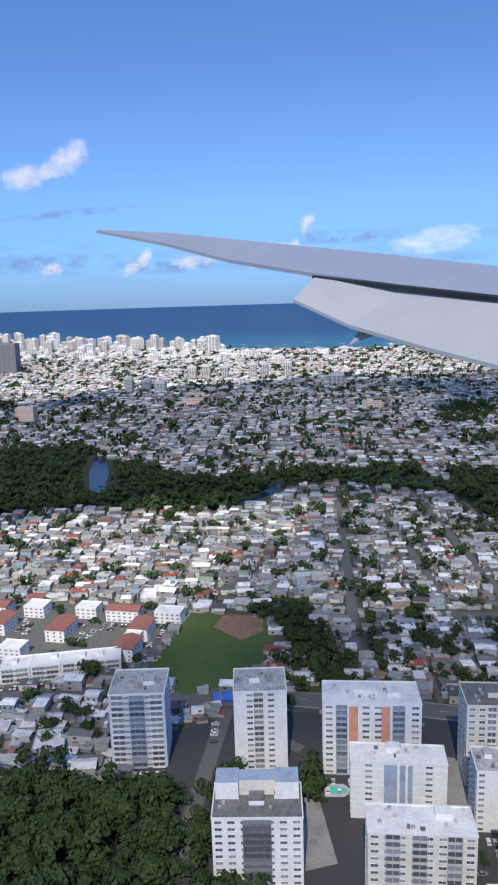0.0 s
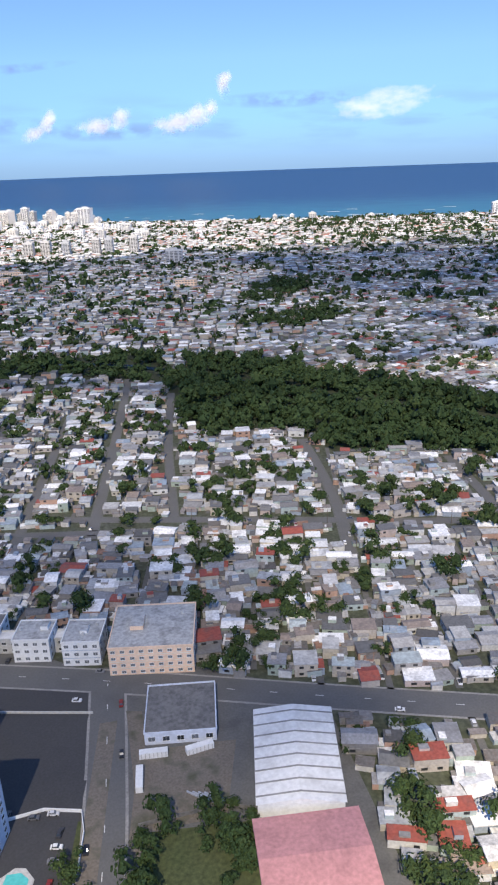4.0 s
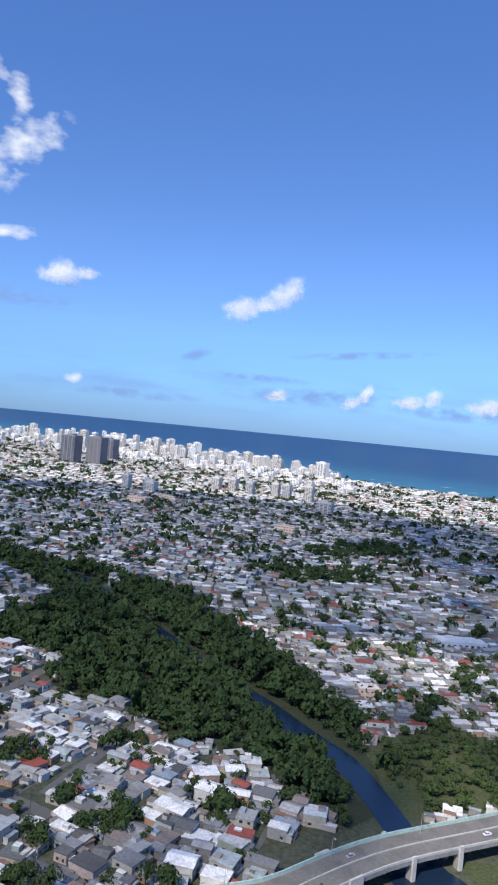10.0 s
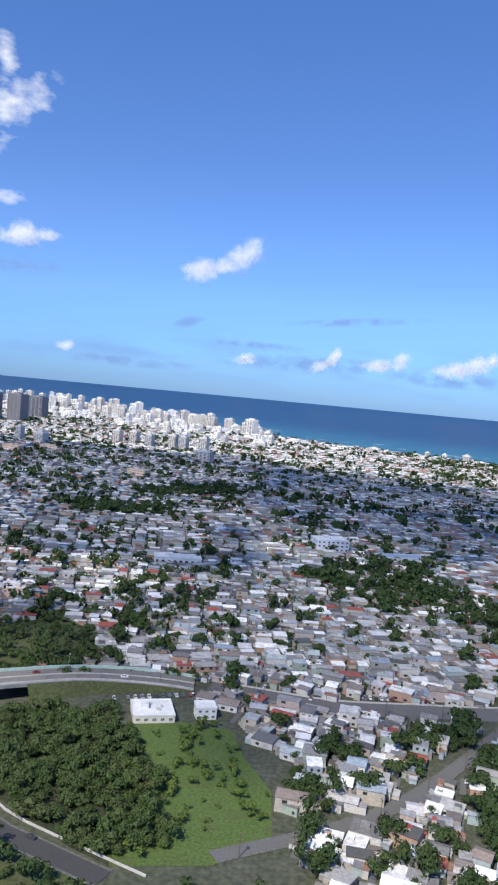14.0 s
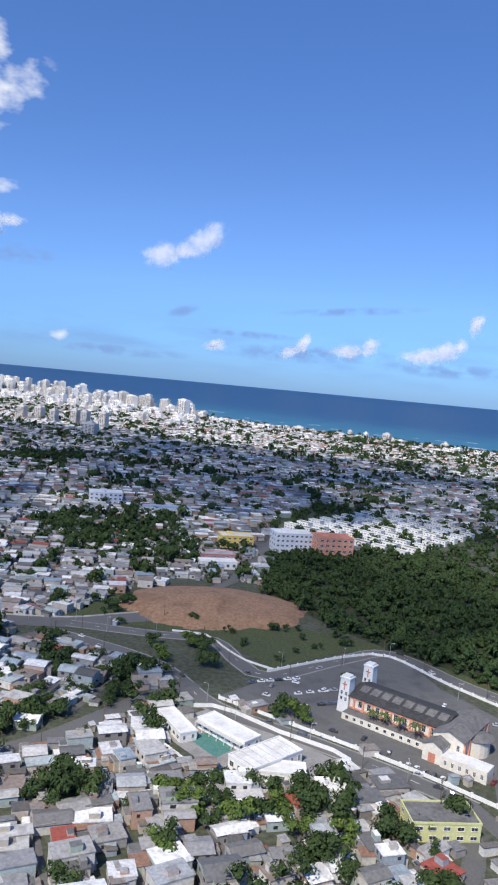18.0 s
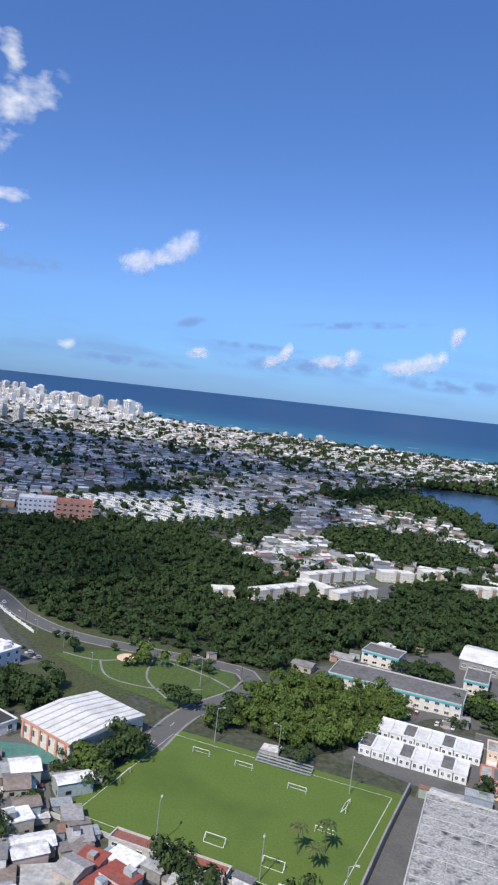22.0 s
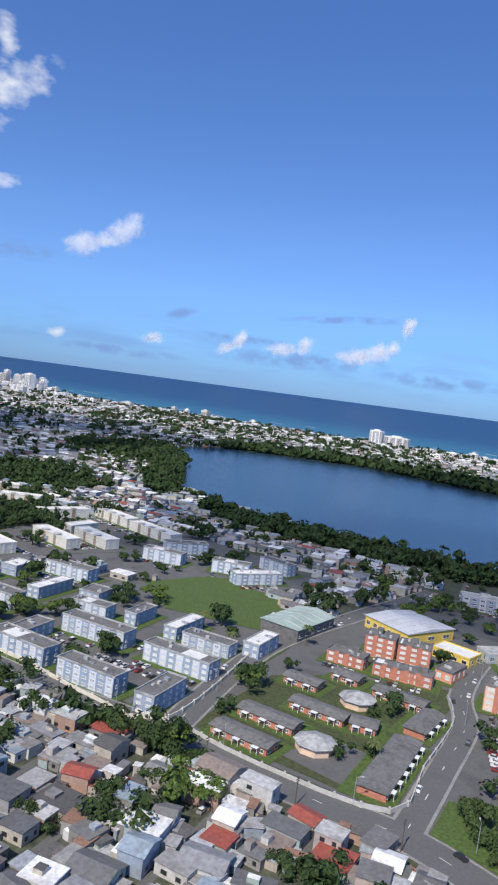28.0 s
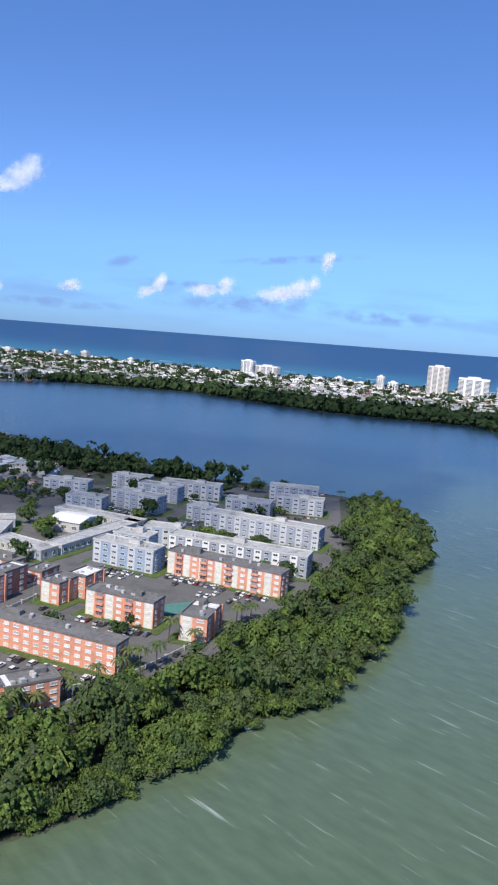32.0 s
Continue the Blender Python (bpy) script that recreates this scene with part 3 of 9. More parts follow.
EDGES = [[(495, 135), (495, 160), (535, 168), (545, 150), (540, 135)], [(788, 174), (800, 197), (822, 190), (832, 180), (812, 170)], [(700, 262), (720, 276), (765, 244), (800, 238), (800, 205), (770, 200), (735, 215)], [(690, 258), (714, 262), (712, 300), (690, 335), (655, 336)], [(884, 138), (930, 138), (950, 180), (900, 194)], [(598, 250), (640, 262), (660, 262), (680, 236), (664, 212), (640, 236)], [(120, 70), (120, 186), (216, 140), (205, 70)]]
MOUTHSIDE = [(378, 60), (378, 200), (400, 215), (446, 232), (472, 150), (482, 60)]
PITCHSIDE = [(800, 186), (862, 163), (868, 215), (838, 230), (812, 224)]
TRIANGLE = [(1082.5, 126.5), (1088, 139), (1098, 140.5), (1113, 133), (1121.5, 123.5), (1120, 116), (1113, 98.5), (1103, 108.5), (1088.5, 122.5)]
FARWOOD = [(669, 321), (664, 393), (700, 415), (732, 436), (759, 423), (790, 390), (818, 345), (875, 349), (910, 392), (945, 334), (920, 262), (897, 272), (884, 268), (850, 250), (828, 225), (793, 230), (762, 236), (720, 268), (700, 285)]
NEARWOOD = [(812, 190), (838, 226), (852, 222), (866, 212), (858, 188), (838, 176)]
MOUND = [(612, 300), (631, 331), (663, 326), (692, 278), (668, 268), (632, 264)]
SHOREWOOD = [(836, 647), (890, 740), (925, 705), (948, 640), (956, 560), (972, 470), (990, 445), (960, 440), (945, 500), (930, 590)]
POINTWOOD = [(1000, 425), (1060, 385), (1112, 356), (1167, 330), (1200, 318), (1160, 322), (1100, 335), (1040, 365), (1000, 395)]
MANGROVE = [(1110, 86), (1165, 80), (1181, 92), (1186, 101), (1194, 106), (1203, 121), (1214, 127), (1224, 144), (1234, 168), (1240, 197), (1256, 228), (1258, 262), (1252, 300), (1240, 312), (1238, 268), (1231, 224),
            (1220, 182), (1206, 156), (1190, 138), (1174, 116), (1150, 94)]
FARSHORE = [(915, 800), (925, 815), (965, 868), (1120, 905), (1200, 862), (1290, 806), (1440, 770), (1500, 660), (1720, 540), (1700, 480), (1420, 560), (1400, 690), (1260, 720), (1180, 790), (1120, 850), (960, 850)]
CITYWOODS = [[(360, 660), (400, 715), (452, 770), (455, 700), (400, 640)], [(530, 425), (579, 458), (611, 480), (590, 375), (545, 388)], [(520, 420), (593, 478), (636, 352), (600, 346), (554, 360)],
             [(330, 560), (420, 590), (440, 560), (360, 520)], [(835, 470), (880, 500), (940, 430), (900, 400), (850, 410)], [(1008, 152), (1022, 148), (1020, 142), (1006, 146)]]
VERGE = [(598, 264), (612, 300), (632, 290), (692, 280), (716, 272), (760, 240), (800, 234), (800, 212), (765, 206), (735, 242), (716, 268), (700, 262), (678, 240), (655, 262), (625, 262)]
CHURCHWOOD = [(745, 190), (765, 210), (792, 206), (790, 190), (772, 176), (752, 180)]
TERRACES = [(655, 478), (690, 452), (775, 402), (815, 440), (820, 520), (740, 585), (690, 595)]
TOWERWOODS = [[(877, 213), (884, 224), (890, 215), (895, 203), (904, 195), (904, 187), (896, 188), (886, 199)], [(862, 239), (867, 247), (881, 240), (880, 233)], [(943, 204), (946, 211), (952, 209), (952, 202), (946, 198)], [(973, 191), (979, 200), (977, 184)], [(921, 171), (925, 177), (930, 172), (929, 164), (925, 166)], [(77, 282), (90, 290), (93, 250), (85, 222), (76, 222), (76, 250)], [(99.6, 92.2), (111, 88), (108, 80), (97, 84)], [(55.8, 135), (63, 133), (61.4, 104), (55.4, 106)], [(100, 162), (110, 152), (107, 141), (98, 145)], [(176, 119), (188, 113), (183, 96), (176, 98)], [(164, 112), (168, 111), (162, 95), (159, 97)], [(153.5, 123), (156, 122), (150, 99), (148, 100)], [(106, 127), (114, 126), (112, 116), (106, 117)], [(54, 127), (64, 123), (60, 115), (54, 117)], [(80, 144), (88, 136), (82, 128)], [(55, 178), (62, 168), (60, 158), (50, 160)], [(74, 214), (88, 236), (98, 228), (84, 208)], [(104, 128), (110, 126), (107, 112), (102, 114)], [(78, 150), (86, 148), (84, 132), (76, 136)],
              [(574, 182), (590, 180), (611, 174), (614, 165), (599, 157), (588, 158)], [(575, 198), (590, 200), (594, 187), (582, 183)], [(612, 171), (624, 174), (622, 167), (614, 166)], [(574, 236), (590, 234), (594, 208), (581, 212)], [(619, 191), (630, 192), (629, 183), (620, 183)],
              [(631, 221), (640, 224), (642, 208), (634, 200)], [(593, 148), (602, 150), (608, 138), (600, 132), (590, 134)], [(752, 184), (758, 192), (768, 186), (772, 176), (768, 170), (760, 176)], [(764, 192), (774, 192), (776, 180), (770, 178)], [(788, 164), (800, 170), (798, 154), (788, 150)], [(1056, 100), (1057, 110), (1064, 113), (1070, 104), (1070, 96)]]
SOUTHBANK = [(380, 178), (398, 196), (406, 182), (412, 160), (404, 100), (380, 100), (372, 150)]
CORNERWOOD = [(-40, 205), (-2, 184), (22, 176), (34, 160), (30, 142), (20, 120), (-40, 120)]
LOOPLAWN = [(486, 214), (502, 220), (516, 219), (521, 205), (530, 189), (532, 167), (520, 157), (500, 152), (490, 180)]
SLIPGRASS = [(440, 196), (470, 158), (500, 146), (560, 150), (560, 60), (440, 60)]
BALLFIELD = [(22, 245), (46, 288), (75, 276), (71, 247), (52, 226), (32, 224)]
PITCH = [(805, 179), (859, 165), (845, 122), (792, 138)]
GREEN = [(924, 165), (938, 179), (960, 173), (948, 145), (928, 150)]
FIELD = [(1003, 252), (1024, 273), (1053, 255), (1048, 219), (1016, 226)]
PARK = [(762, 214), (783, 228), (814, 222), (818, 207), (806, 188), (784, 199)]
PLAZA = [(664, 214), (680, 236), (704, 261), (720, 266), (730, 240), (752, 214), (768, 200), (758, 190), (740, 184), (716, 186), (690, 200)]
YARD = [(650, 190), (664, 207), (700, 184), (692, 168), (672, 170)]
LOTS = [[(118, 76), (150, 74), (165, 160), (122, 182), (60, 205), (20, 205), (0, 150), (20, 90)], [(886, 160), (924, 147), (950, 134), (948, 100), (884, 100)], [(846, 166), (862, 165), (893, 152), (880, 112), (846, 116)]]
ESTATES = []
ESTATES += [
    [(905, 232), (1003, 252), (1050, 219), (1060, 235), (1040, 150), (966, 180), (905, 200)],
    [(1036, 150), (1060, 236), (1110, 290), (1180, 320), (1236, 312), (1228, 215), (1196, 146), (1166, 108), (1118, 95), (1076, 131)],
    [(930, 260), (935, 350), (1000, 345), (1062, 300), (1062, 262), (1000, 256)],
    [(808, 290), (812, 330), (870, 380), (915, 395), (915, 350), (868, 320)],
]
ESTATES += [
    [(835, 232), (884, 268), (905, 246), (882, 205), (862, 214)],
    [(-45, 335), (47, 293), (21, 246), (-40, 246)],
    [(846, 205), (880, 200), (920, 186), (912, 158), (872, 165), (846, 178)],
    [(632, 392), (712, 402), (716, 432), (640, 425), (634, 350), (652, 350)],
]
ESTATES += [
    [(768, 156), (784, 186), (803, 176), (790, 153)],
    [(735, 190), (772, 162), (768, 153), (732, 172)],
    [(160, 170), (186, 162), (214, 140), (208, 84), (178, 84), (150, 80), (165, 158), (122, 186), (128, 204)],
]
ROADS = []  # centre line, width
ROADS += [
    ([(60, 214), (98, 196), (114, 187), (169, 161), (222, 134), (290, 100)], 8),
    ([(166, 162), (159, 120), (150, 74), (146, 40)], 8),
    ([(99, 237), (126, 312), (172, 446)], 3.2),
    ([(147, 246), (165, 320), (183, 392)], 3.0),
    ([(172, 240), (196, 335), (221, 440)], 3.4),
    ([(203, 246), (218, 320), (238, 400)], 3.0),
    ([(250, 196), (264, 240), (277, 302)], 3.6),
    ([(161, 261), (238, 229), (284, 209), (320, 195)], 3.6),
    ([(314, 205), (326, 258)], 3.2),
    ([(60, 300), (126, 262), (200, 236)], 3.0),
]
ROADS += [
    ([(340, 148), (361, 160), (380, 170), (394, 184), (409, 197), (441, 218), (466, 237), (494, 247), (516, 247), (545, 245), (575, 251), (604, 258), (622, 270), (640, 282)], 8),
    ([(440, 214), (445, 192), (457, 174), (470, 160), (484, 154), (500, 148)], 5),
    ([(604, 257), (636, 257), (655, 258), (667, 240), (677, 233), (700, 255), (717, 266), (740, 244), (762, 231), (793, 226), (818, 221), (819, 207), (807, 188), (802, 168)], 5.5),
    ([(600, 248), (640, 232), (663, 207), (690, 194), (713, 182), (727, 173)], 5.5),
]
ROADS += [
    ([(652, 336), (660, 400), (667, 470)], 4),
    ([(632, 285), (652, 336)], 4),
    ([(880, 199), (915, 190), (932, 184), (973, 172), (1000, 160), (1033, 147), (1051, 137), (1067, 129.5), (1078, 125), (1087.5, 117), (1099.5, 105), (1111, 92)], 7.4),
    ([(905, 157), (919, 182), (932, 187), (938, 219), (952, 256), (970, 279), (985, 291)], 4.5),
    ([(1033, 147), (1049, 204), (1078, 252), (1094, 276), (1110, 300)], 6.5),
    ([(1079, 127), (1088.5, 150), (1098, 174), (1100, 191), (1107, 211), (1118, 235)], 5.2),
    ([(1112, 92), (1124.6, 121), (1138, 148), (1150.5, 177), (1161, 208)], 4.2),
    ([(1116, 90), (1138, 88), (1153, 98.5), (1165, 107.5), (1181, 128), (1204, 164), (1222, 204)], 3.6),
]
ROADS += [
    ([(892, 154), (924, 146), (960, 132)], 4),
    ([(570, 143), (591, 151), (612, 163), (625, 175), (633, 187), (644, 206), (656, 220)], 4.6),
    ([(520, 160), (560, 190), (600, 246)], 3.2),
    ([(848, 180), (870, 210), (900, 206)], 3),
]
ROADS += [
    ([(121, 138), (112, 110), (107, 89), (110, 70)], 3.4),
    ([(-30, 242), (7, 233), (44, 216), (62, 212)], 4.5),
    ([(44, 212), (28, 175), (18, 150)], 3.4),
    ([(48, 208), (56, 190), (60, 184)], 3.0),
    ([(603, 156), (609, 146), (618, 128)], 4.2),
    ([(725, 172), (723, 153), (717, 138), (712, 124)], 3.4),
    ([(726, 174), (733, 161), (744, 138), (750, 124)], 3.6),
]


def rise(x, y):
    """The far sea stands level with the horizon."""
    d = np.hypot(x - 500, y)
    return 75 * np.clip((d - 2300) / 2300, 0, 1) ** 1.4


# ---- ground: one sheet to the horizon ----
R = np.concatenate([[0], np.linspace(60, 2200, 36), np.linspace(2300, 4600, 24)])
A = np.linspace(0, 2 * math.pi, 97)[:-1]
gx = 500 + R[:, None] * np.cos(A)
gy = R[:, None] * np.sin(A)
gv = np.stack([gx, gy, -0.06 + rise(gx, gy) - 0.6 * (gx * 0 + np.clip((R[:, None] - 2300) / 500, 0, 1))], -1).reshape(-1, 3)
na = len(A)
gi = np.arange((len(R) - 1) * na).reshape(-1, na)
gf = np.stack([gi, gi + na, np.roll(gi, -1, 1) + na, np.roll(gi, -1, 1)], -1).reshape(-1, 4)
tagged(new("ground", bulk("ground", gv, gf, np.zeros(len(gf)), [M_GROUND])), "", "", "", "structure")

# ---- sea: beyond the coast line ----
cs = smooth_line(COAST, 30)
sv, sf = [], []
K = np.linspace(0, 1, 40) ** 1.5
for p in cs:
    o = Vector((p.x - 500, p.y))
    far = o.normalized() * 4600
    for k in K:
        q = o.lerp(far, k) if o.length < 4600 else o
        x, y = q.x + 500, q.y
        sv.append((x, y, float(rise(x, y)) + 0.3))
for i in range(len(cs) - 1):
    for j in range(len(K) - 1):
        a = i * len(K) + j
        sf.append((a, a + 1, a + len(K) + 1, a + len(K)))
tagged(new("water", bulk("water", sv, sf, np.zeros(len(sf)), [M_SEA])), "deep blue sea with turquoise shallows along the coast", "sea", "", "structure")

# ---- lagoon, pond, river ----
g = Geo()
sheet(g, LAGOON, 0.07)
me = g.mesh("lagoon", M_LAGOON)
tagged(new("water", me), "wide lagoon, blue far out and green in the shallows", "lagoon", "", "structure")
g = Geo()
ribbon(g, smooth_line(RIVER, 6), lambda u: 6 + 10 * max(0, u - 0.55) / 0.45 + 1.2 * math.sin(u * 40), 0.12)
tagged(new("water", g.mesh("river", M_RIVER)), "dark blue river winding between wooded banks", "river", "", "structure")
g = Geo()
sheet(g, POND, 0.1)
tagged(new("water", g.mesh("pond", M_RIVER)), "narrow blue pond among trees", "pond", "", "structure")

M_DARKLOT = mat("fresh_asphalt", [(0.048, 0.048, 0.051), (0.072, 0.072, 0.074)], 0.9, grain=0.5, patch=6, amount=0.12, bump=0.04, stain=0.2)
M_PALEYARD = mat("dusty_paving", [(0.25, 0.228, 0.205), (0.20, 0.185, 0.17)], 0.9, grain=0.5, patch=3, amount=0.12, stain=0.5, bump=0.05)
M_TEALCOURT = mat("worn_teal_court", [(0.07, 0.20, 0.17), (0.10, 0.24, 0.21)], 0.9, grain=0.8, patch=3, amount=0.15, stain=0.35)
M_WORNPAVE = mat("worn_pavement", [(0.17, 0.165, 0.155), (0.12, 0.12, 0.11), (0.22, 0.21, 0.20)], 0.9, grain=0.8, patch=3, amount=0.3, stain=0.4, stain_color=(0.06, 0.08, 0.04))
# ---- roads with pavements ----
for k, (line, w) in enumerate(ROADS):
    pts = smooth_line(line, 5)
    if line[0] == (340, 148):
        for p in pts:
            p.z = 5.2 * max(0.0, min(1.0, (505 - p.x) / 60)) * max(0.0, min(1.0, (p.x - 330) / 22))
        BRIDGE = pts
        continue
    g = Geo()
    ribbon(g, pts, w, 0.05 + 0.002 * k)
    flat("road", g, M_DARKLOT if line[0] == (440, 214) else M_ASPHALT)
    g = Geo()
    ribbon(g, pts, 0.6, 0.04 + 0.002 * k, 0, 0.1, w / 2 + 0.3)
    ribbon(g, pts, 0.6, 0.04 + 0.002 * k, 0, 0.1, -w / 2 - 0.3)
    flat("pavement", g, M_CONC if w > 5 else M_WORNPAVE)
    if w > 5:
        g = Geo()
        for i in range(0, len(pts) - 1, 2):
            p, q = pts[i], pts[i + 1]
            m = (p + q) / 2
            ribbon(g, [p.lerp(m, 0.3), m], 0.14, 0.11)
        flat("road_marking", g, M_PAINT)

# ---- lawns, lots, plaza ----
for poly, m, z, nm in [(BALLFIELD, M_MEADOW, 0.03, "lawn"), (PITCH, M_GRASS, 0.03, "lawn"), (GREEN, M_GRASS, 0.03, "lawn"), (FIELD, M_MEADOW, 0.03, "lawn"), (PARK, M_MEADOW, 0.03, "lawn"), (PLAZA, M_LOT, 0.02, "plaza"),
                       (YARD, M_CONC, 0.025, "yard"), ([(52, 272), (59, 282), (74, 276), (70, 262), (60, 257)], M_CLAY, 0.06, "infield")]:
    g = Geo()
    sheet(g, poly, z + 0.02)
    flat(nm, g, m)
for k, poly in enumerate(LOTS):
    g = Geo()
    sheet(g, poly, 0.016 + 0.004 * k)
    flat("parking_ground", g, M_DARKLOT if k == 0 else M_LOT)
for k, (poly, m, nm) in enumerate([([(130, 96), (147, 91), (144, 70), (125, 72)], M_CONC, "yard"), ([(154, 122), (158, 121), (151, 100), (148, 101)], M_DULLGRASS, "lawn"), ([(170, 136), (190, 132), (182, 113), (164, 115)], M_EARTH, "bare_earth"),
                                   ([(165, 115), (187, 110), (181, 88), (160, 93)], M_DULLGRASS, "waste_ground"), ([(111, 152), (120, 158), (125, 142), (111, 143)], M_EARTH, "paved_court"), ([(21, 246), (47, 291), (52, 288), (30, 244)], M_CONC, "access_road"),
                                   ([(-45, 246), (30, 240), (60, 224), (60, 210), (-45, 228)], M_LOT, "street_ground"), ([(88, 172), (100, 168), (98, 140), (84, 146)], M_CONC, "yard"), ([(40, 170), (58, 166), (54, 140), (46, 140)], M_CONC, "yard"), ([(50, 226), (74, 246), (94, 236), (76, 212)], M_DULLGRASS, "lawn"),
                                   ([(80, 122), (92, 118), (86, 84), (75, 88)], M_ASPHALT, "car_park"), ([(100, 108), (110, 106), (103, 80), (96, 82)], M_ASPHALT, "car_park"), (VERGE, M_DULLGRASS, "lawn"), (SLIPGRASS, M_DULLGRASS, "lawn"), (CHURCHWOOD, M_DULLGRASS, "lawn"),
                                   ([(404, 262), (430, 302), (457, 286), (463, 262), (445, 238), (412, 221)], M_DULLGRASS, "lawn"), ([(424, 205), (440, 206), (456, 172), (470, 158), (468, 120), (452, 150)], M_DULLGRASS, "lawn")]):
    g = Geo()
    sheet(g, poly, 0.028 + 0.001 * k)
    flat(nm, g, m)
for k, poly in enumerate(ESTATES):
    g = Geo()
    sheet(g, poly, -0.045 + 0.004 * k)
    flat("estate_ground", g, M_WORNPAVE if poly[0] == (-45, 335) else M_LOT)
for k, (poly, m, nm) in enumerate([([(133, 161), (160, 152), (154, 133), (143, 136), (141, 150)], M_DARKLOT, "car_park"), ([(142, 135.5), (157, 132), (154, 122), (140, 126)], M_DARKLOT, "yard"), ([(118, 130), (155, 125), (147, 100), (118, 106)], M_DARKLOT, "car_park"),
                                   ([(162, 148), (166, 147.5), (153, 97), (149, 98)], M_EARTH, "verge"), ([(168.5, 150), (172, 148.5), (169, 126), (160, 95), (154, 77), (151.5, 77), (158, 97), (166, 126)], M_EARTH, "verge"), ([(159.5, 94), (177, 88), (168, 71), (156, 76)], M_DARKLOT, "car_park"),
                                   ([(129, 97), (147, 91), (143, 79), (126, 86)], M_PALEYARD, "yard"), ([(84, 128), (92, 125), (85, 88), (78, 91)], M_DARKLOT, "car_park"), ([(103, 120), (113, 116), (106, 84), (99, 87)], M_DARKLOT, "car_park"), ([(113, 141), (115, 151), (123.5, 153), (125, 139), (121, 135.5)], M_PALEYARD, "paved_court"),
                                   ([(100, 150), (112, 146), (112, 138), (100, 141)], M_MEADOW, "lawn"), ([(106, 128), (114, 127), (113, 112), (107, 113)], M_MEADOW, "lawn")]):
    g = Geo()
    sheet(g, poly, 0.062 + 0.002 * k)
    flat(nm, g, m)
g = Geo()
sheet(g, [(1178.5, 169), (1187.5, 173.5), (1188, 165.5), (1180, 163)], 0.075)
flat("paved_court", g, M_TEALCOURT)
# very dark green sheets under the woods cover the grey ground between crowns
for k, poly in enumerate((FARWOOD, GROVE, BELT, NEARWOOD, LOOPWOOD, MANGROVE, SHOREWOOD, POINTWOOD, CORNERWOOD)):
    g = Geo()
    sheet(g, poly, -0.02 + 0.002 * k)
    flat("woodland_floor", g, M_WOODFLOOR)
g = Geo()
sheet(g, LOOPLAWN, 0.03)
flat("lawn", g, M_MEADOW)
g = Geo()
sheet(g, [(1037, 152), (1072, 134), (1080, 148), (1102, 196), (1066, 192), (1052, 186)], 0.036)
flat("lawn", g, M_DULLGRASS)
g = Geo()
sheet(g, [(1056, 146), (1070, 137), (1078, 150), (1066, 157)], 0.045)
flat("car_park", g, M_LOT)
g = Geo()
sheet(g, TRIANGLE, 0.034)
flat("lawn", g, M_MEADOW)
g = Geo()
sheet(g, [(659, 187.5), (664.5, 191.5), (671.5, 184.5), (668, 179)], 0.06)
flat("paved_court", g, M_TEALCOURT)
g = Geo()
sheet(g, CLEAR, 0.03)
flat("car_park", g, M_LOT)
g = Geo()
sheet(g, [(770, 160), (783, 161), (787, 153), (780, 151), (774, 154)], 0.05)
flat("paved_court", g, M_TEALCOURT)
g = Geo()
sheet(g, RIVERMOUTH, 0.125)
tagged(new("water", g.mesh("river", M_RIVER)), "wide dark blue river mouth below the bridge", "river", "", "structure")

# ---- thin fair-weather clouds, unseen overhead: the middle of the town lies in their light shade ----
M_CLOUD = bpy.data.materials.new("thin_cloud")
M_CLOUD.use_nodes = True
ct = M_CLOUD.node_tree
mixs = ct.nodes.new("ShaderNodeMixShader")
mixs.inputs[0].default_value = 0.3
ct.links.new(ct.nodes.new("ShaderNodeBsdfTransparent").outputs[0], mixs.inputs[1])
scatter = ct.nodes.new("ShaderNodeBsdfTranslucent")
scatter.inputs["Color"].default_value = (0.9, 0.89, 0.87, 1)
ct.links.new(scatter.outputs[0], mixs.inputs[2])
ct.links.new(mixs.outputs[0], ct.nodes["Material Output"].inputs["Surface"])


def cloud(cx, cy, rx, ry, seed, material=None):
    """A flat, lumpy-edged cloud; cx, cy: the middle of its shadow on the ground."""
    bm = bmesh.new()
    bmesh.ops.create_icosphere(bm, subdivisions=5, radius=1)
    for v in bm.verts:
        e = Vector((v.co.x, v.co.y, 0)) * 2.2 + Vector((seed * 3.7, 0, 0))
        f = 1 + 0.4 * noise.noise(e) + 0.22 * noise.noise(e * 2.7) + 0.12 * noise.noise(e * 6.1)
        v.co = Vector((v.co.x * rx * f, v.co.y * ry * f, max(v.co.z, -0.05) * 60 * f))
    me = bpy.data.meshes.new("cloud")
    bm.to_mesh(me)
    bm.free()
    me.materials.append(material or M_CLOUD)
    ob = tagged(new("cloud", me), "unseen thin white fair-weather cloud shading the town from high above", "cloud", "clouds")
    ob.location = (cx + SUN.x / SUN.z * 1500, cy + SUN.y / SUN.z * 1500, 1500)
    return ob


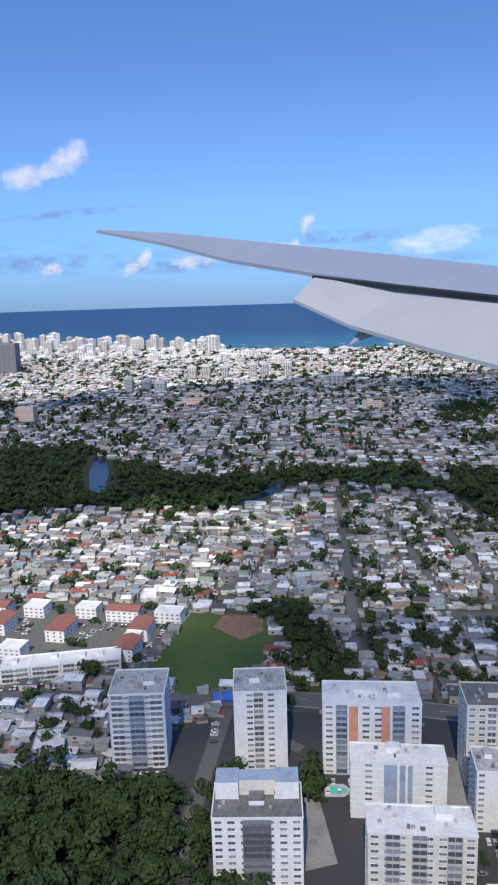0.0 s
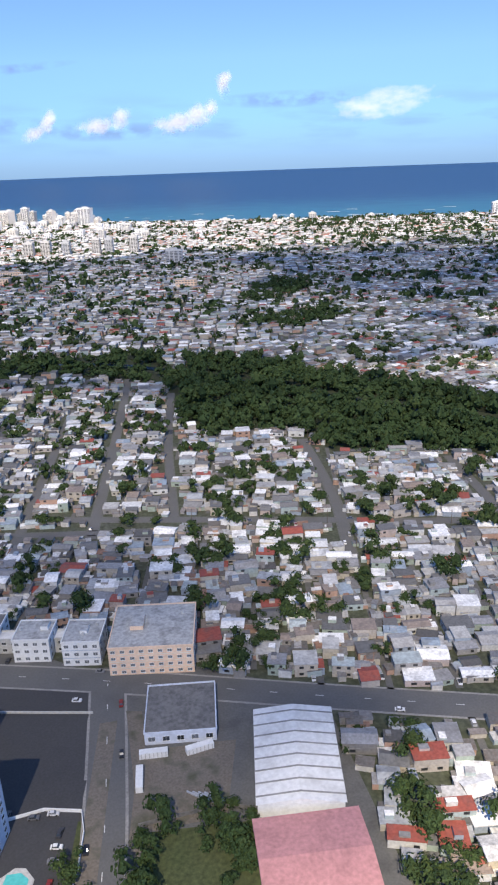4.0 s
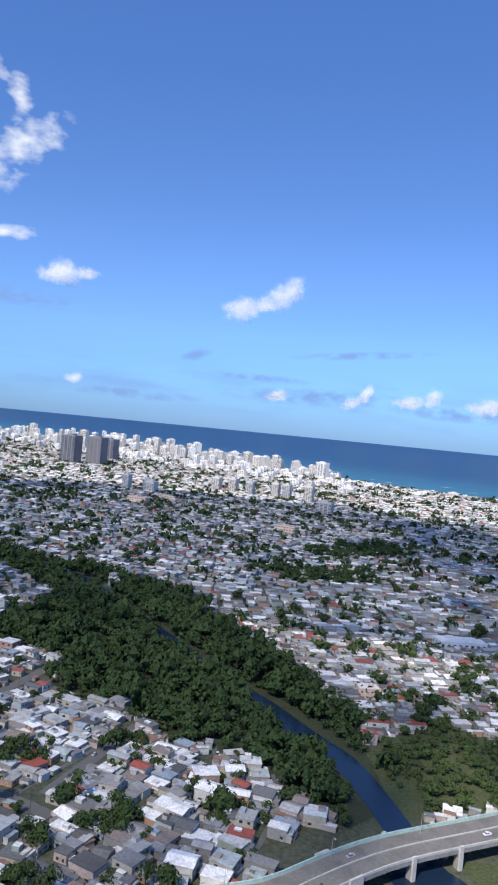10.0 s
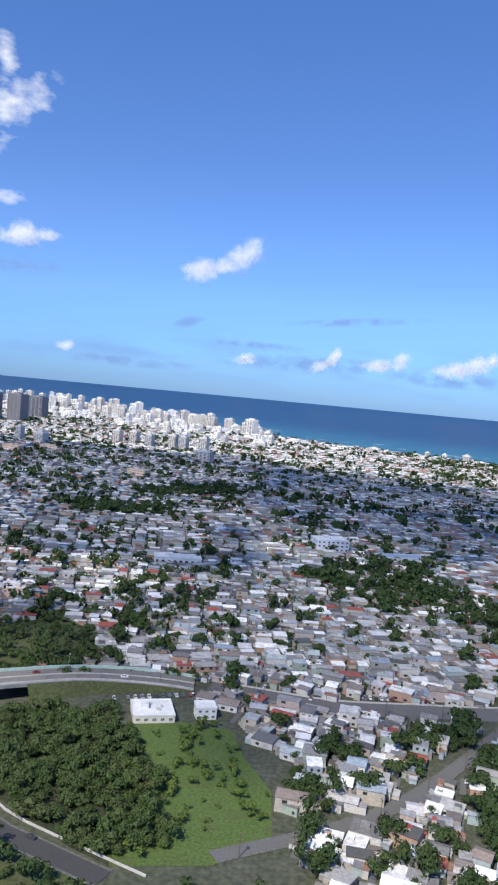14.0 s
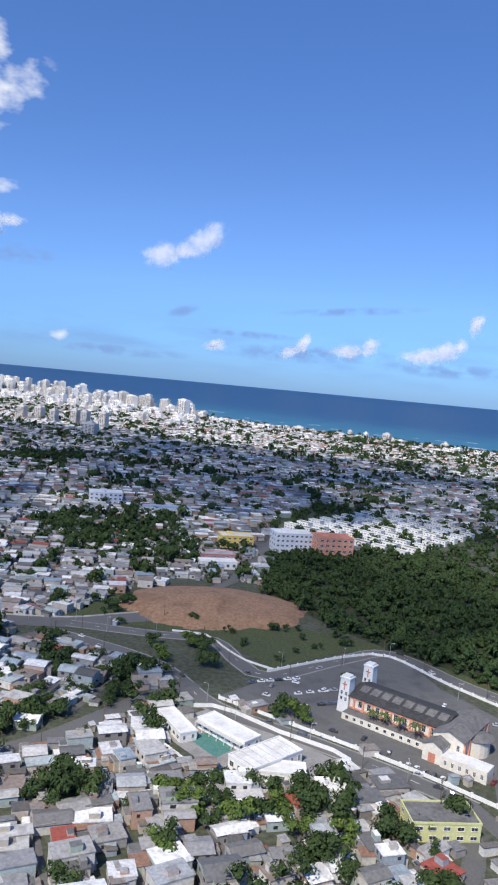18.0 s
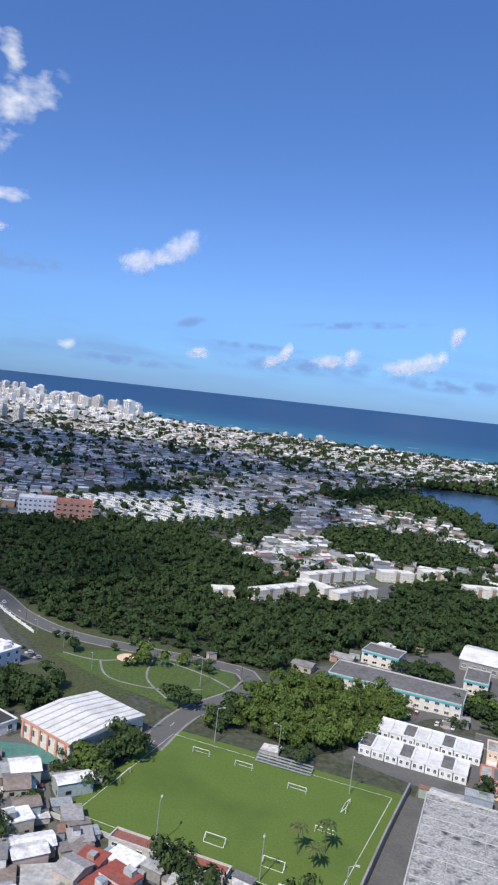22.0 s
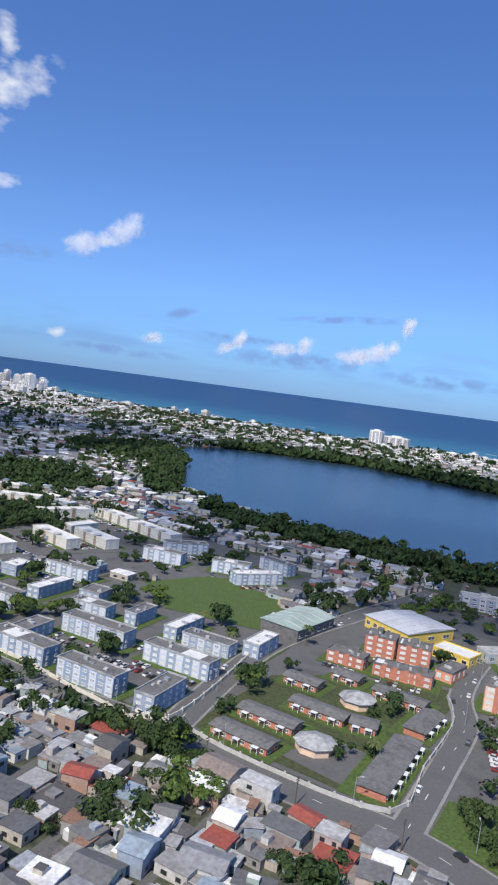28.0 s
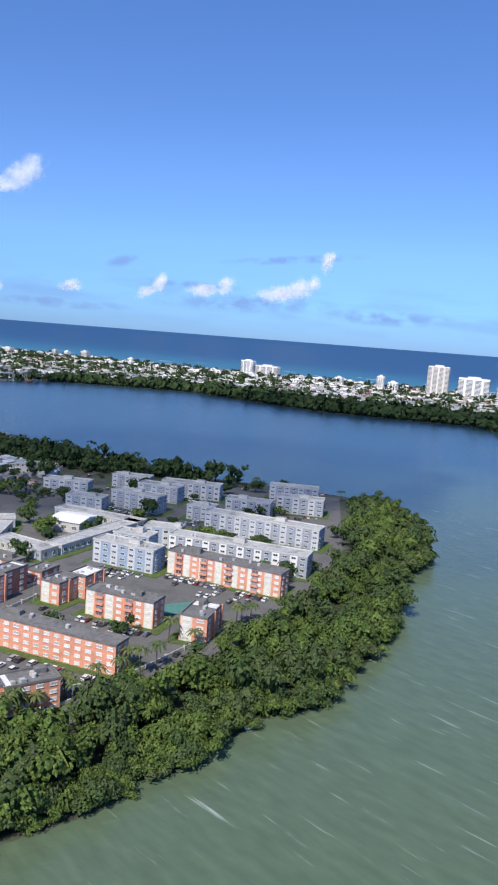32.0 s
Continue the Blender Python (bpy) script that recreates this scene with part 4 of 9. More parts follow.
M_THINNER = M_CLOUD.copy()
M_THINNER.name = "thinner_cloud"
[q for q in M_THINNER.node_tree.nodes if q.type == "MIX_SHADER"][0].inputs[0].default_value = 0.2
def vapour(name, blobs, seed):
    """White cloud vapour, thinning out to nothing round a few blobs (x, z, half width, half height, slope)."""
    m = bpy.data.materials.new(name)
    m.use_nodes = True
    t = m.node_tree

    def op(kind, a, b=None, clamp=False):
        n = t.nodes.new("ShaderNodeMath")
        n.operation, n.use_clamp = kind, clamp
        for i, v in enumerate((a, b)):
            if v is None:
                continue
            if isinstance(v, bpy.types.NodeSocket):
                t.links.new(v, n.inputs[i])
            else:
                n.inputs[i].default_value = v
        return n.outputs[0]

    place = t.nodes.new("ShaderNodeTexCoord").outputs["Object"]
    xyz = t.nodes.new("ShaderNodeSeparateXYZ")
    t.links.new(place, xyz.inputs[0])
    grain = t.nodes.new("ShaderNodeTexNoise")
    grain.noise_dimensions = "4D"
    grain.inputs["W"].default_value = seed
    grain.inputs["Scale"].default_value, grain.inputs["Detail"].default_value, grain.inputs["Roughness"].default_value = 0.02, 5, 0.56
    t.links.new(place, grain.inputs["Vector"])
    most = None
    for x, z, rx, rz, slope in blobs:
        dx = op("SUBTRACT", xyz.outputs[0], x)
        dz = op("SUBTRACT", op("SUBTRACT", xyz.outputs[2], z), op("MULTIPLY", dx, slope))
        q = op("ADD", op("POWER", op("ABSOLUTE", op("DIVIDE", dx, rx)), 2.0), op("POWER", op("ABSOLUTE", op("DIVIDE", dz, rz)), 2.0))
        k = op("SUBTRACT", 1.0, op("POWER", q, 0.5), True)
        most = k if most is None else op("MAXIMUM", most, k)
    dense = op("MULTIPLY", op("SUBTRACT", op("ADD", op("MULTIPLY", most, 1.15), op("MULTIPLY", grain.outputs[0], 2.2)), 1.35), 0.9, True)
    dense = op("MULTIPLY", dense, op("MULTIPLY", most, 2.6, True))
    both = t.nodes.new("ShaderNodeAddShader")
    for i, kind in enumerate(("ShaderNodeBsdfDiffuse", "ShaderNodeBsdfTranslucent")):
        n = t.nodes.new(kind)
        n.inputs["Color"].default_value = ((0.62, 0.62, 0.63, 1), (0.36, 0.36, 0.37, 1))[i]
        t.links.new(n.outputs[0], both.inputs[i])
    mx = t.nodes.new("ShaderNodeMixShader")
    t.links.new(dense, mx.inputs[0])
    t.links.new(t.nodes.new("ShaderNodeBsdfTransparent").outputs[0], mx.inputs[1])
    t.links.new(both.outputs[0], mx.inputs[2])
    t.links.new(mx.outputs[0], t.nodes["Material Output"].inputs["Surface"])
    return m


def cumulus(x, y, z, rx, rz, blobs, seed, label):
    """A small cumulus far out over the sea: a lens of vapour with ragged, thinning edges."""
    bm = bmesh.new()
    bmesh.ops.create_icosphere(bm, subdivisions=4, radius=1)
    for v in bm.verts:
        v.co = Vector((v.co.x * rx, v.co.y * 30 * (1 + 0.3 * noise.noise(v.co * 2.5)), v.co.z * rz))
    for f in bm.faces:
        f.smooth = True
    me = bpy.data.meshes.new("cumulus")
    bm.to_mesh(me)
    bm.free()
    me.materials.append(vapour("cumulus_vapour", blobs, seed))
    tagged(new("cloud", me), label, "cloud", "clouds").location = (x, y, z)


cumulus(13, 3272, 657, 320, 190, [(-90, -36, 130, 72, 0.1), (92, 42, 120, 86, 0.5), (0, -10, 90, 46, 0.25)], 2.0, "small white cumulus cloud drifting over the sea")
cumulus(-1060, 3562, 752, 420, 190, [(20, 30, 130, 95, -0.05), (120, 30, 120, 42, 0.05), (-40, 20, 90, 60, 0.0)], 6.0, "white cumulus cloud over the sea")
cumulus(1313, 4430, 362, 300, 140, [(-60, -20, 190, 75, 0.1), (60, 20, 130, 85, 0.3), (130, 55, 60, 60, 0.2)], 3.0, "broad white cumulus cloud low over the sea")
cumulus(862, 4450, 352, 240, 120, [(-60, -20, 140, 60, 0.05), (70, 20, 75, 75, 0.5)], 9.0, "white cumulus cloud with a raised head low over the sea")
cumulus(505, 4460, 335, 170, 120, [(-40, -30, 100, 50, 0.3), (30, 20, 62, 75, 0.7)], 12.0, "small leaning cumulus cloud low over the sea")
cumulus(7, 4440, 305, 130, 80, [(0, 0, 95, 48, 0.1)], 15.0, "tiny white cumulus puff low over the sea")
cumulus(1510, 4380, 535, 90, 120, [(0, 0, 52, 92, 0.0), (10, 30, 45, 55, 0.0)], 18.0, "thin upright wisp of white cloud over the sea")
cloud(210, 740, 540, 330, 1)
cloud(690, 760, 250, 240, 5)
cloud(1140, 355, 150, 112, 4)
cloud(1340, 735, 230, 80, 12)
# unseen thinner clouds, added to dim the near town, mid-town and towers
cloud(225, 260, 190, 140, 3, M_THINNER)
cloud(590, 330, 150, 130, 8, M_THINNER)
cloud(60, 160, 150, 95, 9, M_THINNER)


# ================= buildings =================
WINDOWS = {}
M_LOUVRE = mat("white_louvres", [(0.66, 0.66, 0.64), (0.58, 0.58, 0.57), (0.70, 0.69, 0.66), (0.40, 0.41, 0.42)], 0.5, "object", amount=0.1, stain=0.15, bump=0.0)


def add_window(g, w, h, x=0.0, z=0.0):
    """A glazed window: surround, pane, mullion and sill."""
    g.box(x - w / 2, x + w / 2, -0.03, 0.05, z, z + h, 1)
    g.box(x - w / 2 + 0.06, x + w / 2 - 0.06, -0.06, -0.02, z + 0.07, z + h - 0.06, 0)
    g.box(x - 0.02, x + 0.02, -0.075, -0.05, z + 0.07, z + h - 0.06, 1)
    g.box(x - w / 2 - 0.05, x + w / 2 + 0.05, -0.11, 0.02, z - 0.06, z, 1)


def window_mesh(w, h, pane=None):
    pane = pane or M_GLASS
    key = (round(w, 1), round(h, 1), pane.name)
    if key not in WINDOWS:
        g = Geo()
        add_window(g, w, h)
        WINDOWS[key] = g.mesh("window", pane, M_WHITE)
    return WINDOWS[key]


def window_face(step, cols, floors, fh, w, h, pane):
    """All windows of a face that is only seen from afar."""
    key = (round(step, 1), cols, floors, round(fh, 1), round(w, 1), round(h, 1), pane.name)
    if key not in WINDOWS:
        g = Geo()
        for f in range(floors):
            for k in range(cols):
                add_window(g, w, h, (k + 0.5) * step, f * fh)
        WINDOWS[key] = g.mesh("glazing", pane, M_WHITE)
    return WINDOWS[key]


def windows(parent, x0, x1, y, rz, floors, fh, cols, ww=0.62, wh=0.5, z0=0.0, pane=None, only=None):
    """Windows on one face; the face runs from x0 to x1 along rz from its corner. only: the columns that have windows."""
    c, s = math.cos(radians(rz)), math.sin(radians(rz))
    step = (x1 - x0) / cols
    far = parent.location.y > 158 or (rz != 0 and cols > 1)
    if far and only is None:
        tagged(part("glazing", window_face(step, cols, floors, fh, step * ww, fh * wh, pane or M_GLASS), None, parent, "", y[0] + c * x0, y[1] + s * x0, z0 + fh * 0.3, rz), kind="stuff")
        return
    for f in range(floors):
        for k in range(cols) if only is None else only:
            u = x0 + (k + 0.5) * step
            part("window", window_mesh(step * ww, fh * wh, pane), None, parent, "", y[0] + c * u, y[1] + s * u, z0 + f * fh + fh * 0.3, rz)


def parapet(w, d, z0, z1, out=0.12, t=0.26):
    """A closed parapet ring round a roof."""
    a, b_ = -out, t - out
    v = [(x, y, z) for z in (z0, z1) for x, y in ((a, a), (w - a, a), (w - a, d - a), (a, d - a), (b_, b_), (w - b_, b_), (w - b_, d - b_), (b_, d - b_))]
    f = []
    for i in range(4):
        j = (i + 1) % 4
        f += [(i, j, 8 + j, 8 + i), (4 + j, 4 + i, 12 + i, 12 + j), (8 + i, 8 + j, 12 + j, 12 + i), (j, i, 4 + i, 4 + j)]
    return Geo().add(v, f)


def block(name, label, category, group, x, y, ang, w, d, h, floors, cols, wall, roof, side=2, left=True, right=True, panel=None, every=2, slab=None, heads=1, seed=0, trim=None, pane=None, only=None):
    """A flat-roofed building: x, y is the front left corner, ang the way along its front."""
    r = random.Random(seed or int(abs(x * 7 + y * 13)))
    pane = pane or (M_TOWERGLASS if category == "apartment tower" else None)
    ob = thing(name, x, y, ang, label, category, group)
    g = Geo()
    g.box(0, w, 0, d, -0.3, h)
    part("body", g, wall, ob)
    g = Geo()
    g.box(0.12, w - 0.12, 0.12, d - 0.12, h, h + 0.06, 0)
    top = part("roof", g, roof, ob)
    part("parapet", parapet(w, d, h - 0.05, h + 0.38), trim or wall, top)
    fh = h / floors
    if panel:
        step = w / cols
        for k in range(0, cols, every):
            g = Geo()
            g.box(k * step + step * 0.08, (k + 1) * step - step * 0.08, -0.02, 0.1, 0.02, h - 0.08)
            part("facade_panel", g, panel, ob)
    if slab:
        band = Geo().box(-0.03, w + 0.03, -0.05, 0.1, -0.06, 0.05).mesh("floor_band", slab)
        for f in range(1, floors):
            part("floor_band", band, None, ob, "", 0, 0, f * fh)
    windows(ob, 0, w, (0, -0.03), 0, floors, fh, cols, 0.6 if category == "apartment tower" else 0.5, 0.46 if category == "apartment tower" else 0.42, pane=pane, only=only)
    if right:
        windows(ob, 0, d, (w + 0.03, 0), 90, floors, fh, side, 0.3, pane=pane)
    if left:
        windows(ob, 0, d, (-0.03, d), -90, floors, fh, side, 0.3, pane=pane)
    for k in range(heads):
        sx, sy = r.uniform(0.15, 0.75) * w, r.uniform(0.35, 0.6) * d
        g = Geo()
        g.box(sx, sx + min(3.5, w * 0.2), sy, sy + d * 0.3, h + 0.06, h + r.uniform(0.9, 1.6), 0, 1)
        part("stair_head", g, [trim or wall, roof], top)
    for k in range(2 * heads if y < 215 else 0):
        sx, sy = r.uniform(0.08, 0.85) * w, r.uniform(0.15, 0.8) * d
        g = Geo()
        g.tube((sx, sy, h + 0.06), (sx, sy, h + 0.75), 0.4, 0.4, 10)
        part("water_tank", g, M_PALE, top)
    if category == "apartment tower":
        for k in range(7):
            sx, sy, q = r.uniform(0.05, 0.85) * w, r.uniform(0.08, 0.85) * d, r.uniform(0.5, 1.1)
            g = Geo().box(sx, sx + q, sy, sy + 0.8, h + 0.06, h + r.uniform(0.4, 0.8))
            part("roof_unit", g, (M_METAL, M_PALE, M_ROOFDARK)[k % 3], top)
    return ob


def balconies(ob, x0, x1, floors, fh, material, depth=0.55):
    for f in range(floors):
        g = Geo()
        g.box(x0, x1, -depth, 0.0, f * fh + 0.06, f * fh + 0.16)
        g.box(x0, x1, -depth, -depth + 0.07, f * fh + 0.16, f * fh + 0.68)
        g.box(x0, x0 + 0.06, -depth + 0.07, 0, f * fh + 0.16, f * fh + 0.68)
        g.box(x1 - 0.06, x1, -depth + 0.07, 0, f * fh + 0.16, f * fh + 0.68)
        g.box(x0 + 0.1, x1 - 0.1, -0.14, 0.0, f * fh + 0.17, f * fh + fh * 0.86, 1)
        for u in np.linspace(x0 + 0.1, x1 - 0.1, max(2, int((x1 - x0) / 1.3)) + 1):
            g.box(u - 0.05, u + 0.05, -0.17, -0.13, f * fh + 0.17, f * fh + fh * 0.86)
        part("balcony", g, [material, M_TOWERGLASS], ob)


# ---- the tower blocks ----
def stripe(ob, x0, x1, h, material, y=-0.06, name="facade_stripe"):
    g = Geo()
    g.box(x0, x1, y, 0.12, 0.0, h)
    part(name, g, material, ob)


TB = ("apartment tower", "apartment towers")
o = block("apartment_tower", "white and pale blue tower block with a central balcony stack", *TB, 6.2, 191.4, -14, 15.6, 14, 22.5, 13, 5, M_PALEBLUE, M_ROOFGREY, side=3, trim=M_WHITE)
balconies(o, 5.6, 10.0, 13, 22.5 / 13, M_BLUEGREY)
balconies(o, 0.6, 4.2, 13, 22.5 / 13, M_WHITE)
balconies(o, 11.4, 15.0, 13, 22.5 / 13, M_WHITE)
o = block("apartment_tower", "plain white tower block with a column of small balconies", *TB, 39.4, 180.5, -14, 14.6, 13, 23.6, 14, 5, M_WHITE, M_ROOFGREY, side=3, only=(1, 3))
balconies(o, 5.4, 8.2, 14, 23.6 / 14, M_CREAM, 0.4)
o = block("apartment_tower", "broad white tower block with two orange facade stripes", *TB, 62.2, 171.8, -19, 26.4, 12, 21.2, 12, 8, M_WHITE, M_ROOFWHITE, side=3, heads=3, only=(0, 3, 4, 7))
stripe(o, 7.0, 9.4, 20.6, M_ORANGE)
stripe(o, 15.6, 18.0, 20.6, M_ORANGE)
balconies(o, 3.4, 6.6, 12, 21.2 / 12, M_BLUEGREY, 0.35)
balconies(o, 18.6, 22.0, 12, 21.2 / 12, M_BLUEGREY, 0.35)
o = block("apartment_tower", "white curved tower block with a grey central panel", *TB, 62.7, 153.5, -21, 23.6, 8, 15.8, 10, 8, M_WHITE, M_ROOFWHITE, side=2, slab=M_WHITE, only=(1, 6))
stripe(o, 8.2, 15.2, 15.4, M_BLUEGREY, -0.2)
stripe(o, 11.4, 12.0, 15.5, M_WHITE, -0.3, "fin")
stripe(o, 13.4, 14.0, 15.5, M_WHITE, -0.3, "fin")
o = block("apartment_tower", "cream tower block with grey balcony bays", *TB, 55.2, 125.8, -20, 22.6, 9, 19.0, 11, 8, M_CREAM, M_ROOFWHITE, side=2, trim=M_WHITE)
for a in (3.6, 9.2, 16.4):
    balconies(o, a, a + 3.2, 11, 19 / 11, M_PALE, 0.4)
o = block("apartment_tower", "stepped white tower block with a dark cluttered roof terrace", *TB, 24.9, 141.5, -16, 20.2, 12, 17.2, 10, 7, M_WHITE, M_ROOFDARK, side=3, heads=2)
g = Geo()
g.box(0.5, 5.8, 6.5, 12, 17.2, 21.5, 0, 1)
g.box(14.2, 19.6, 6.5, 12, 17.2, 21.5, 0, 1)
g.box(5.8, 14.2, 8, 12, 17.2, 21.0, 2, 1)
part("upper_storey", g, [M_WHITE, M_BLUEGREY, M_CREAM], o)
balconies(o, 6.8, 13.2, 10, 1.72, M_ROOFDARK, 0.4)
o = block("apartment_tower", "cream tower block with rows of narrow windows", *TB, 96.4, 156.1, -20, 15.6, 12, 23.4, 13, 6, M_CREAM, M_ROOFDARK, side=3, slab=M_PALE, heads=2)
balconies(o, 5.2, 7.6, 13, 1.8, M_WHITE, 0.4)
balconies(o, 8.2, 10.6, 13, 1.8, M_WHITE, 0.4)
o = block("apartment_tower", "white tower block with green balcony stacks, turned to the corner", *TB, 118.5, 145.5, -48, 13.6, 9, 21.6, 13, 4, M_WHITE, M_CREAM, side=2)
# flat dark strip proud of the wall paints the shade of a recess
stripe(o, 2.2, 3.9, 21, M_DARK, -0.04, "recess")
balconies(o, 2.2, 3.9, 13, 1.66, M_CREAM, 0.4)
stripe(o, 3.9, 5.4, 21.8, M_LIME, -0.5)
balconies(o, 5.4, 8.2, 13, 1.66, M_GREEN, 0.6)
g = Geo()
g.box(8.6, 13.8, -1.1, 0.0, -0.3, 21.9)
part("corner_bay", g, M_WHITE, o)
block("apartment_tower", "slim plain white tower block with a grey roof", *TB, 89.8, 140.2, -21, 9.2, 10, 16.3, 10, 4, M_WHITE, M_ROOFGREY, side=4, heads=1, only=(0,))
o = block("apartment_tower", "brown and yellow slab block with a dark slatted roof edge", *TB, 86.4, 120.0, -18, 19.4, 9, 12.6, 8, 8, M_CREAM, M_ROOFDARK, side=2, slab=M_STAIRWELL)
stripe(o, 2.6, 4.4, 12.2, M_YELLOW, -0.3)
for k in range(14):
    g = Geo()
    g.box(0.6 + k * 1.35, 0.85 + k * 1.35, 4.6, 8.8, 12.66, 13.1)
    part("roof_rib", g, M_ROOFGREY, o)
for a in (5.0, 10.0, 14.6):
    balconies(o, a, a + 3.6, 8, 12.6 / 8, M_STAIRWELL, 0.4)
o = block("apartment_tower", "white tower block with balcony grid and a stepped roof", *TB, 66.0, 92.0, -17, 15.0, 13, 21.0, 12, 5, M_WHITE, M_ROOFWHITE, side=3, heads=2)
for a in (0.5, 4.2, 7.8, 11.4):
    balconies(o, a, a + 2.8, 12, 1.75, M_PALEBLUE, 0.45)
o = block("apartment_tower", "narrow white tower block with a mint window column", *TB, 90.5, 85.0, -18, 8.2, 16, 22.0, 12, 6, M_WHITE, M_ROOFGREY, side=5, heads=2, trim=M_WHITE, only=(2, 5))
for f in range(12):
    for u, m in ((1.7, M_TEAL), (4.6, M_DARK)):
        g = Geo()
        g.box(u, u + 0.95, -0.05, 0.02, f * 1.83 + 0.5, f * 1.83 + 1.4)
        part("window", g, m, o)
g = Geo()
g.box(0.3, 7.9, 6.8, 12.5, 22.06, 24.2)
part("upper_storey", g, M_WHITE, o)
g = Geo()
g.box(2.6, 3.8, 1.0, 5.6, 22.06, 22.9)
part("roof_unit", g, M_PALE, o)
balconies(o, 6.6, 8.0, 12, 22 / 12, M_WHITE, 0.5)
o = block("apartment_tower", "pale blue twin tower block with a zigzag stair between", *TB, 121.4, 117.4, -22, 5.6, 14, 20.6, 13, 4, M_PALEBLUE, M_PALEBLUE, side=5, heads=0, only=(0,))
for q, (a, b_) in enumerate(((5.6, 9.8), (9.8, 15.8))):
    g = Geo()
    g.box(a, b_, 1.4 if q == 0 else 0, 14, -0.3, 20.0 if q == 0 else 20.6, 0, 1)
    part("tower_wing" if q else "stair_core", g, [M_PALEBLUE if q else M_ROOFGREY, M_PALEBLUE], o)
for f in range(13):
    g = Geo()
    g.add([(6.5, 0.95, f * 1.55 + 0.1), (8.9, 0.95, f * 1.55 + 1.0), (8.9, 1.38, f * 1.55 + 1.0), (6.5, 1.38, f * 1.55 + 0.1), (6.5, 0.95, f * 1.55 + 0.6), (8.9, 0.95, f * 1.55 + 1.5), (8.9, 1.38, f * 1.55 + 1.5), (6.5, 1.38, f * 1.55 + 0.6)],
          [(0, 1, 5, 4), (1, 2, 6, 5), (2, 3, 7, 6), (3, 0, 4, 7), (3, 2, 1, 0), (4, 5, 6, 7)])
    part("stair_flight", g, M_WHITE, o)
g = Geo()
g.tube((8.6, 7, 20.0), (8.6, 7, 24.5), 0.09, 0.05, 6)
part("mast", g, M_METAL, o)
for u, v_, q in ((6.2, 5, 0.9), (7.6, 6, 1.2), (8.8, 5.4, 0.8), (6.6, 7.4, 0.7), (11.6, 4.6, 0.6), (12.8, 4.2, 0.5)):
    g = Geo()
    g.box(u, u + q, v_, v_ + 0.9, 20.0, 21.0 + 0.5 * q)
    part("roof_unit", g, M_PALE if q > 0.7 else M_METAL, o)
windows(o, 10.0, 15.6, (0, -0.03), 0, 13, 1.58, 4, only=(3,))
windows(o, 0, 14, (15.83, 0), 90, 13, 1.58, 4, 0.3)
o = block("apartment_tower", "white tower block with a white and brown roof terrace", *TB, 113.4, 87.6, -18, 9.8, 16, 16.2, 11, 6, M_WHITE, M_ROOFWHITE, side=5, heads=2, only=(0, 5))
g = Geo()
g.box(0.3, 9.5, 0.3, 4.6, 16.27, 16.32)
part("roof_terrace", g, M_STAIRWELL, o)
for q in ((0.3, 9.5, 4.7, 7.2, 17.0), (1.6, 8.6, 7.2, 12.0, 17.6), (3.4, 6.2, 12.4, 15.2, 18.6), (5.8, 7.4, 2.0, 3.6, 17.2)):
    g = Geo()
    g.box(q[0], q[1], q[2], q[3], 16.26, q[4])
    part("upper_storey", g, M_WHITE if q[2] < 12 else M_PALE, o)
for f in range(11):
    g = Geo()
    g.box(-0.6, 0.0, 5, 9, f * 1.47 + 0.1, f * 1.47 + 0.7)
    part("balcony", g, M_WHITE, o)

# ---- low blocks and halls near the avenue ----
LB = ("low building", "avenue buildings")
o = block("office_block", "cream four-storey block with a dark flat roof", *LB, 167, 164.3, -17, 21.4, 19, 8.0, 4, 9, M_PEACH, M_ROOFGREY, side=4, slab=M_CREAM)
block("office_block", "white three-storey block with a dark grey roof", *LB, 127.5, 183.4, -19, 12, 15, 5.8, 3, 5, M_WHITE, M_ROOFDARK, side=4)
block("office_block", "small white three-storey block", *LB, 144.3, 178.9, -19, 9.6, 9, 6.6, 3, 4, M_WHITE, M_ROOFGREY, side=3)
block("office_block", "white three-storey block with balcony bands", *LB, 156.3, 172.7, -19, 9.8, 10, 7.0, 3, 4, M_WHITE, M_ROOFGREY, side=3, slab=M_BLUEGREY)
block("office_block", "low grey link building with a flat roof", *LB, 138.6, 185.0, -19, 20, 4, 4.2, 2, 8, M_PALE, M_ROOFWHITE, side=1, heads=0)
block("workshop", "blue-white workshop with a dark stained flat roof", *LB, 170.5, 137.5, -15, 16, 16, 3.0, 1, 5, M_PALEBLUE, M_ROOFDARK, side=3, heads=0)
block("clubhouse", "small blue and white flat-roofed pool house", *LB, 134.5, 91.5, -15, 10, 7, 2.4, 1, 4, M_BLUEGREY, M_ROOFDARK, side=2, heads=0)


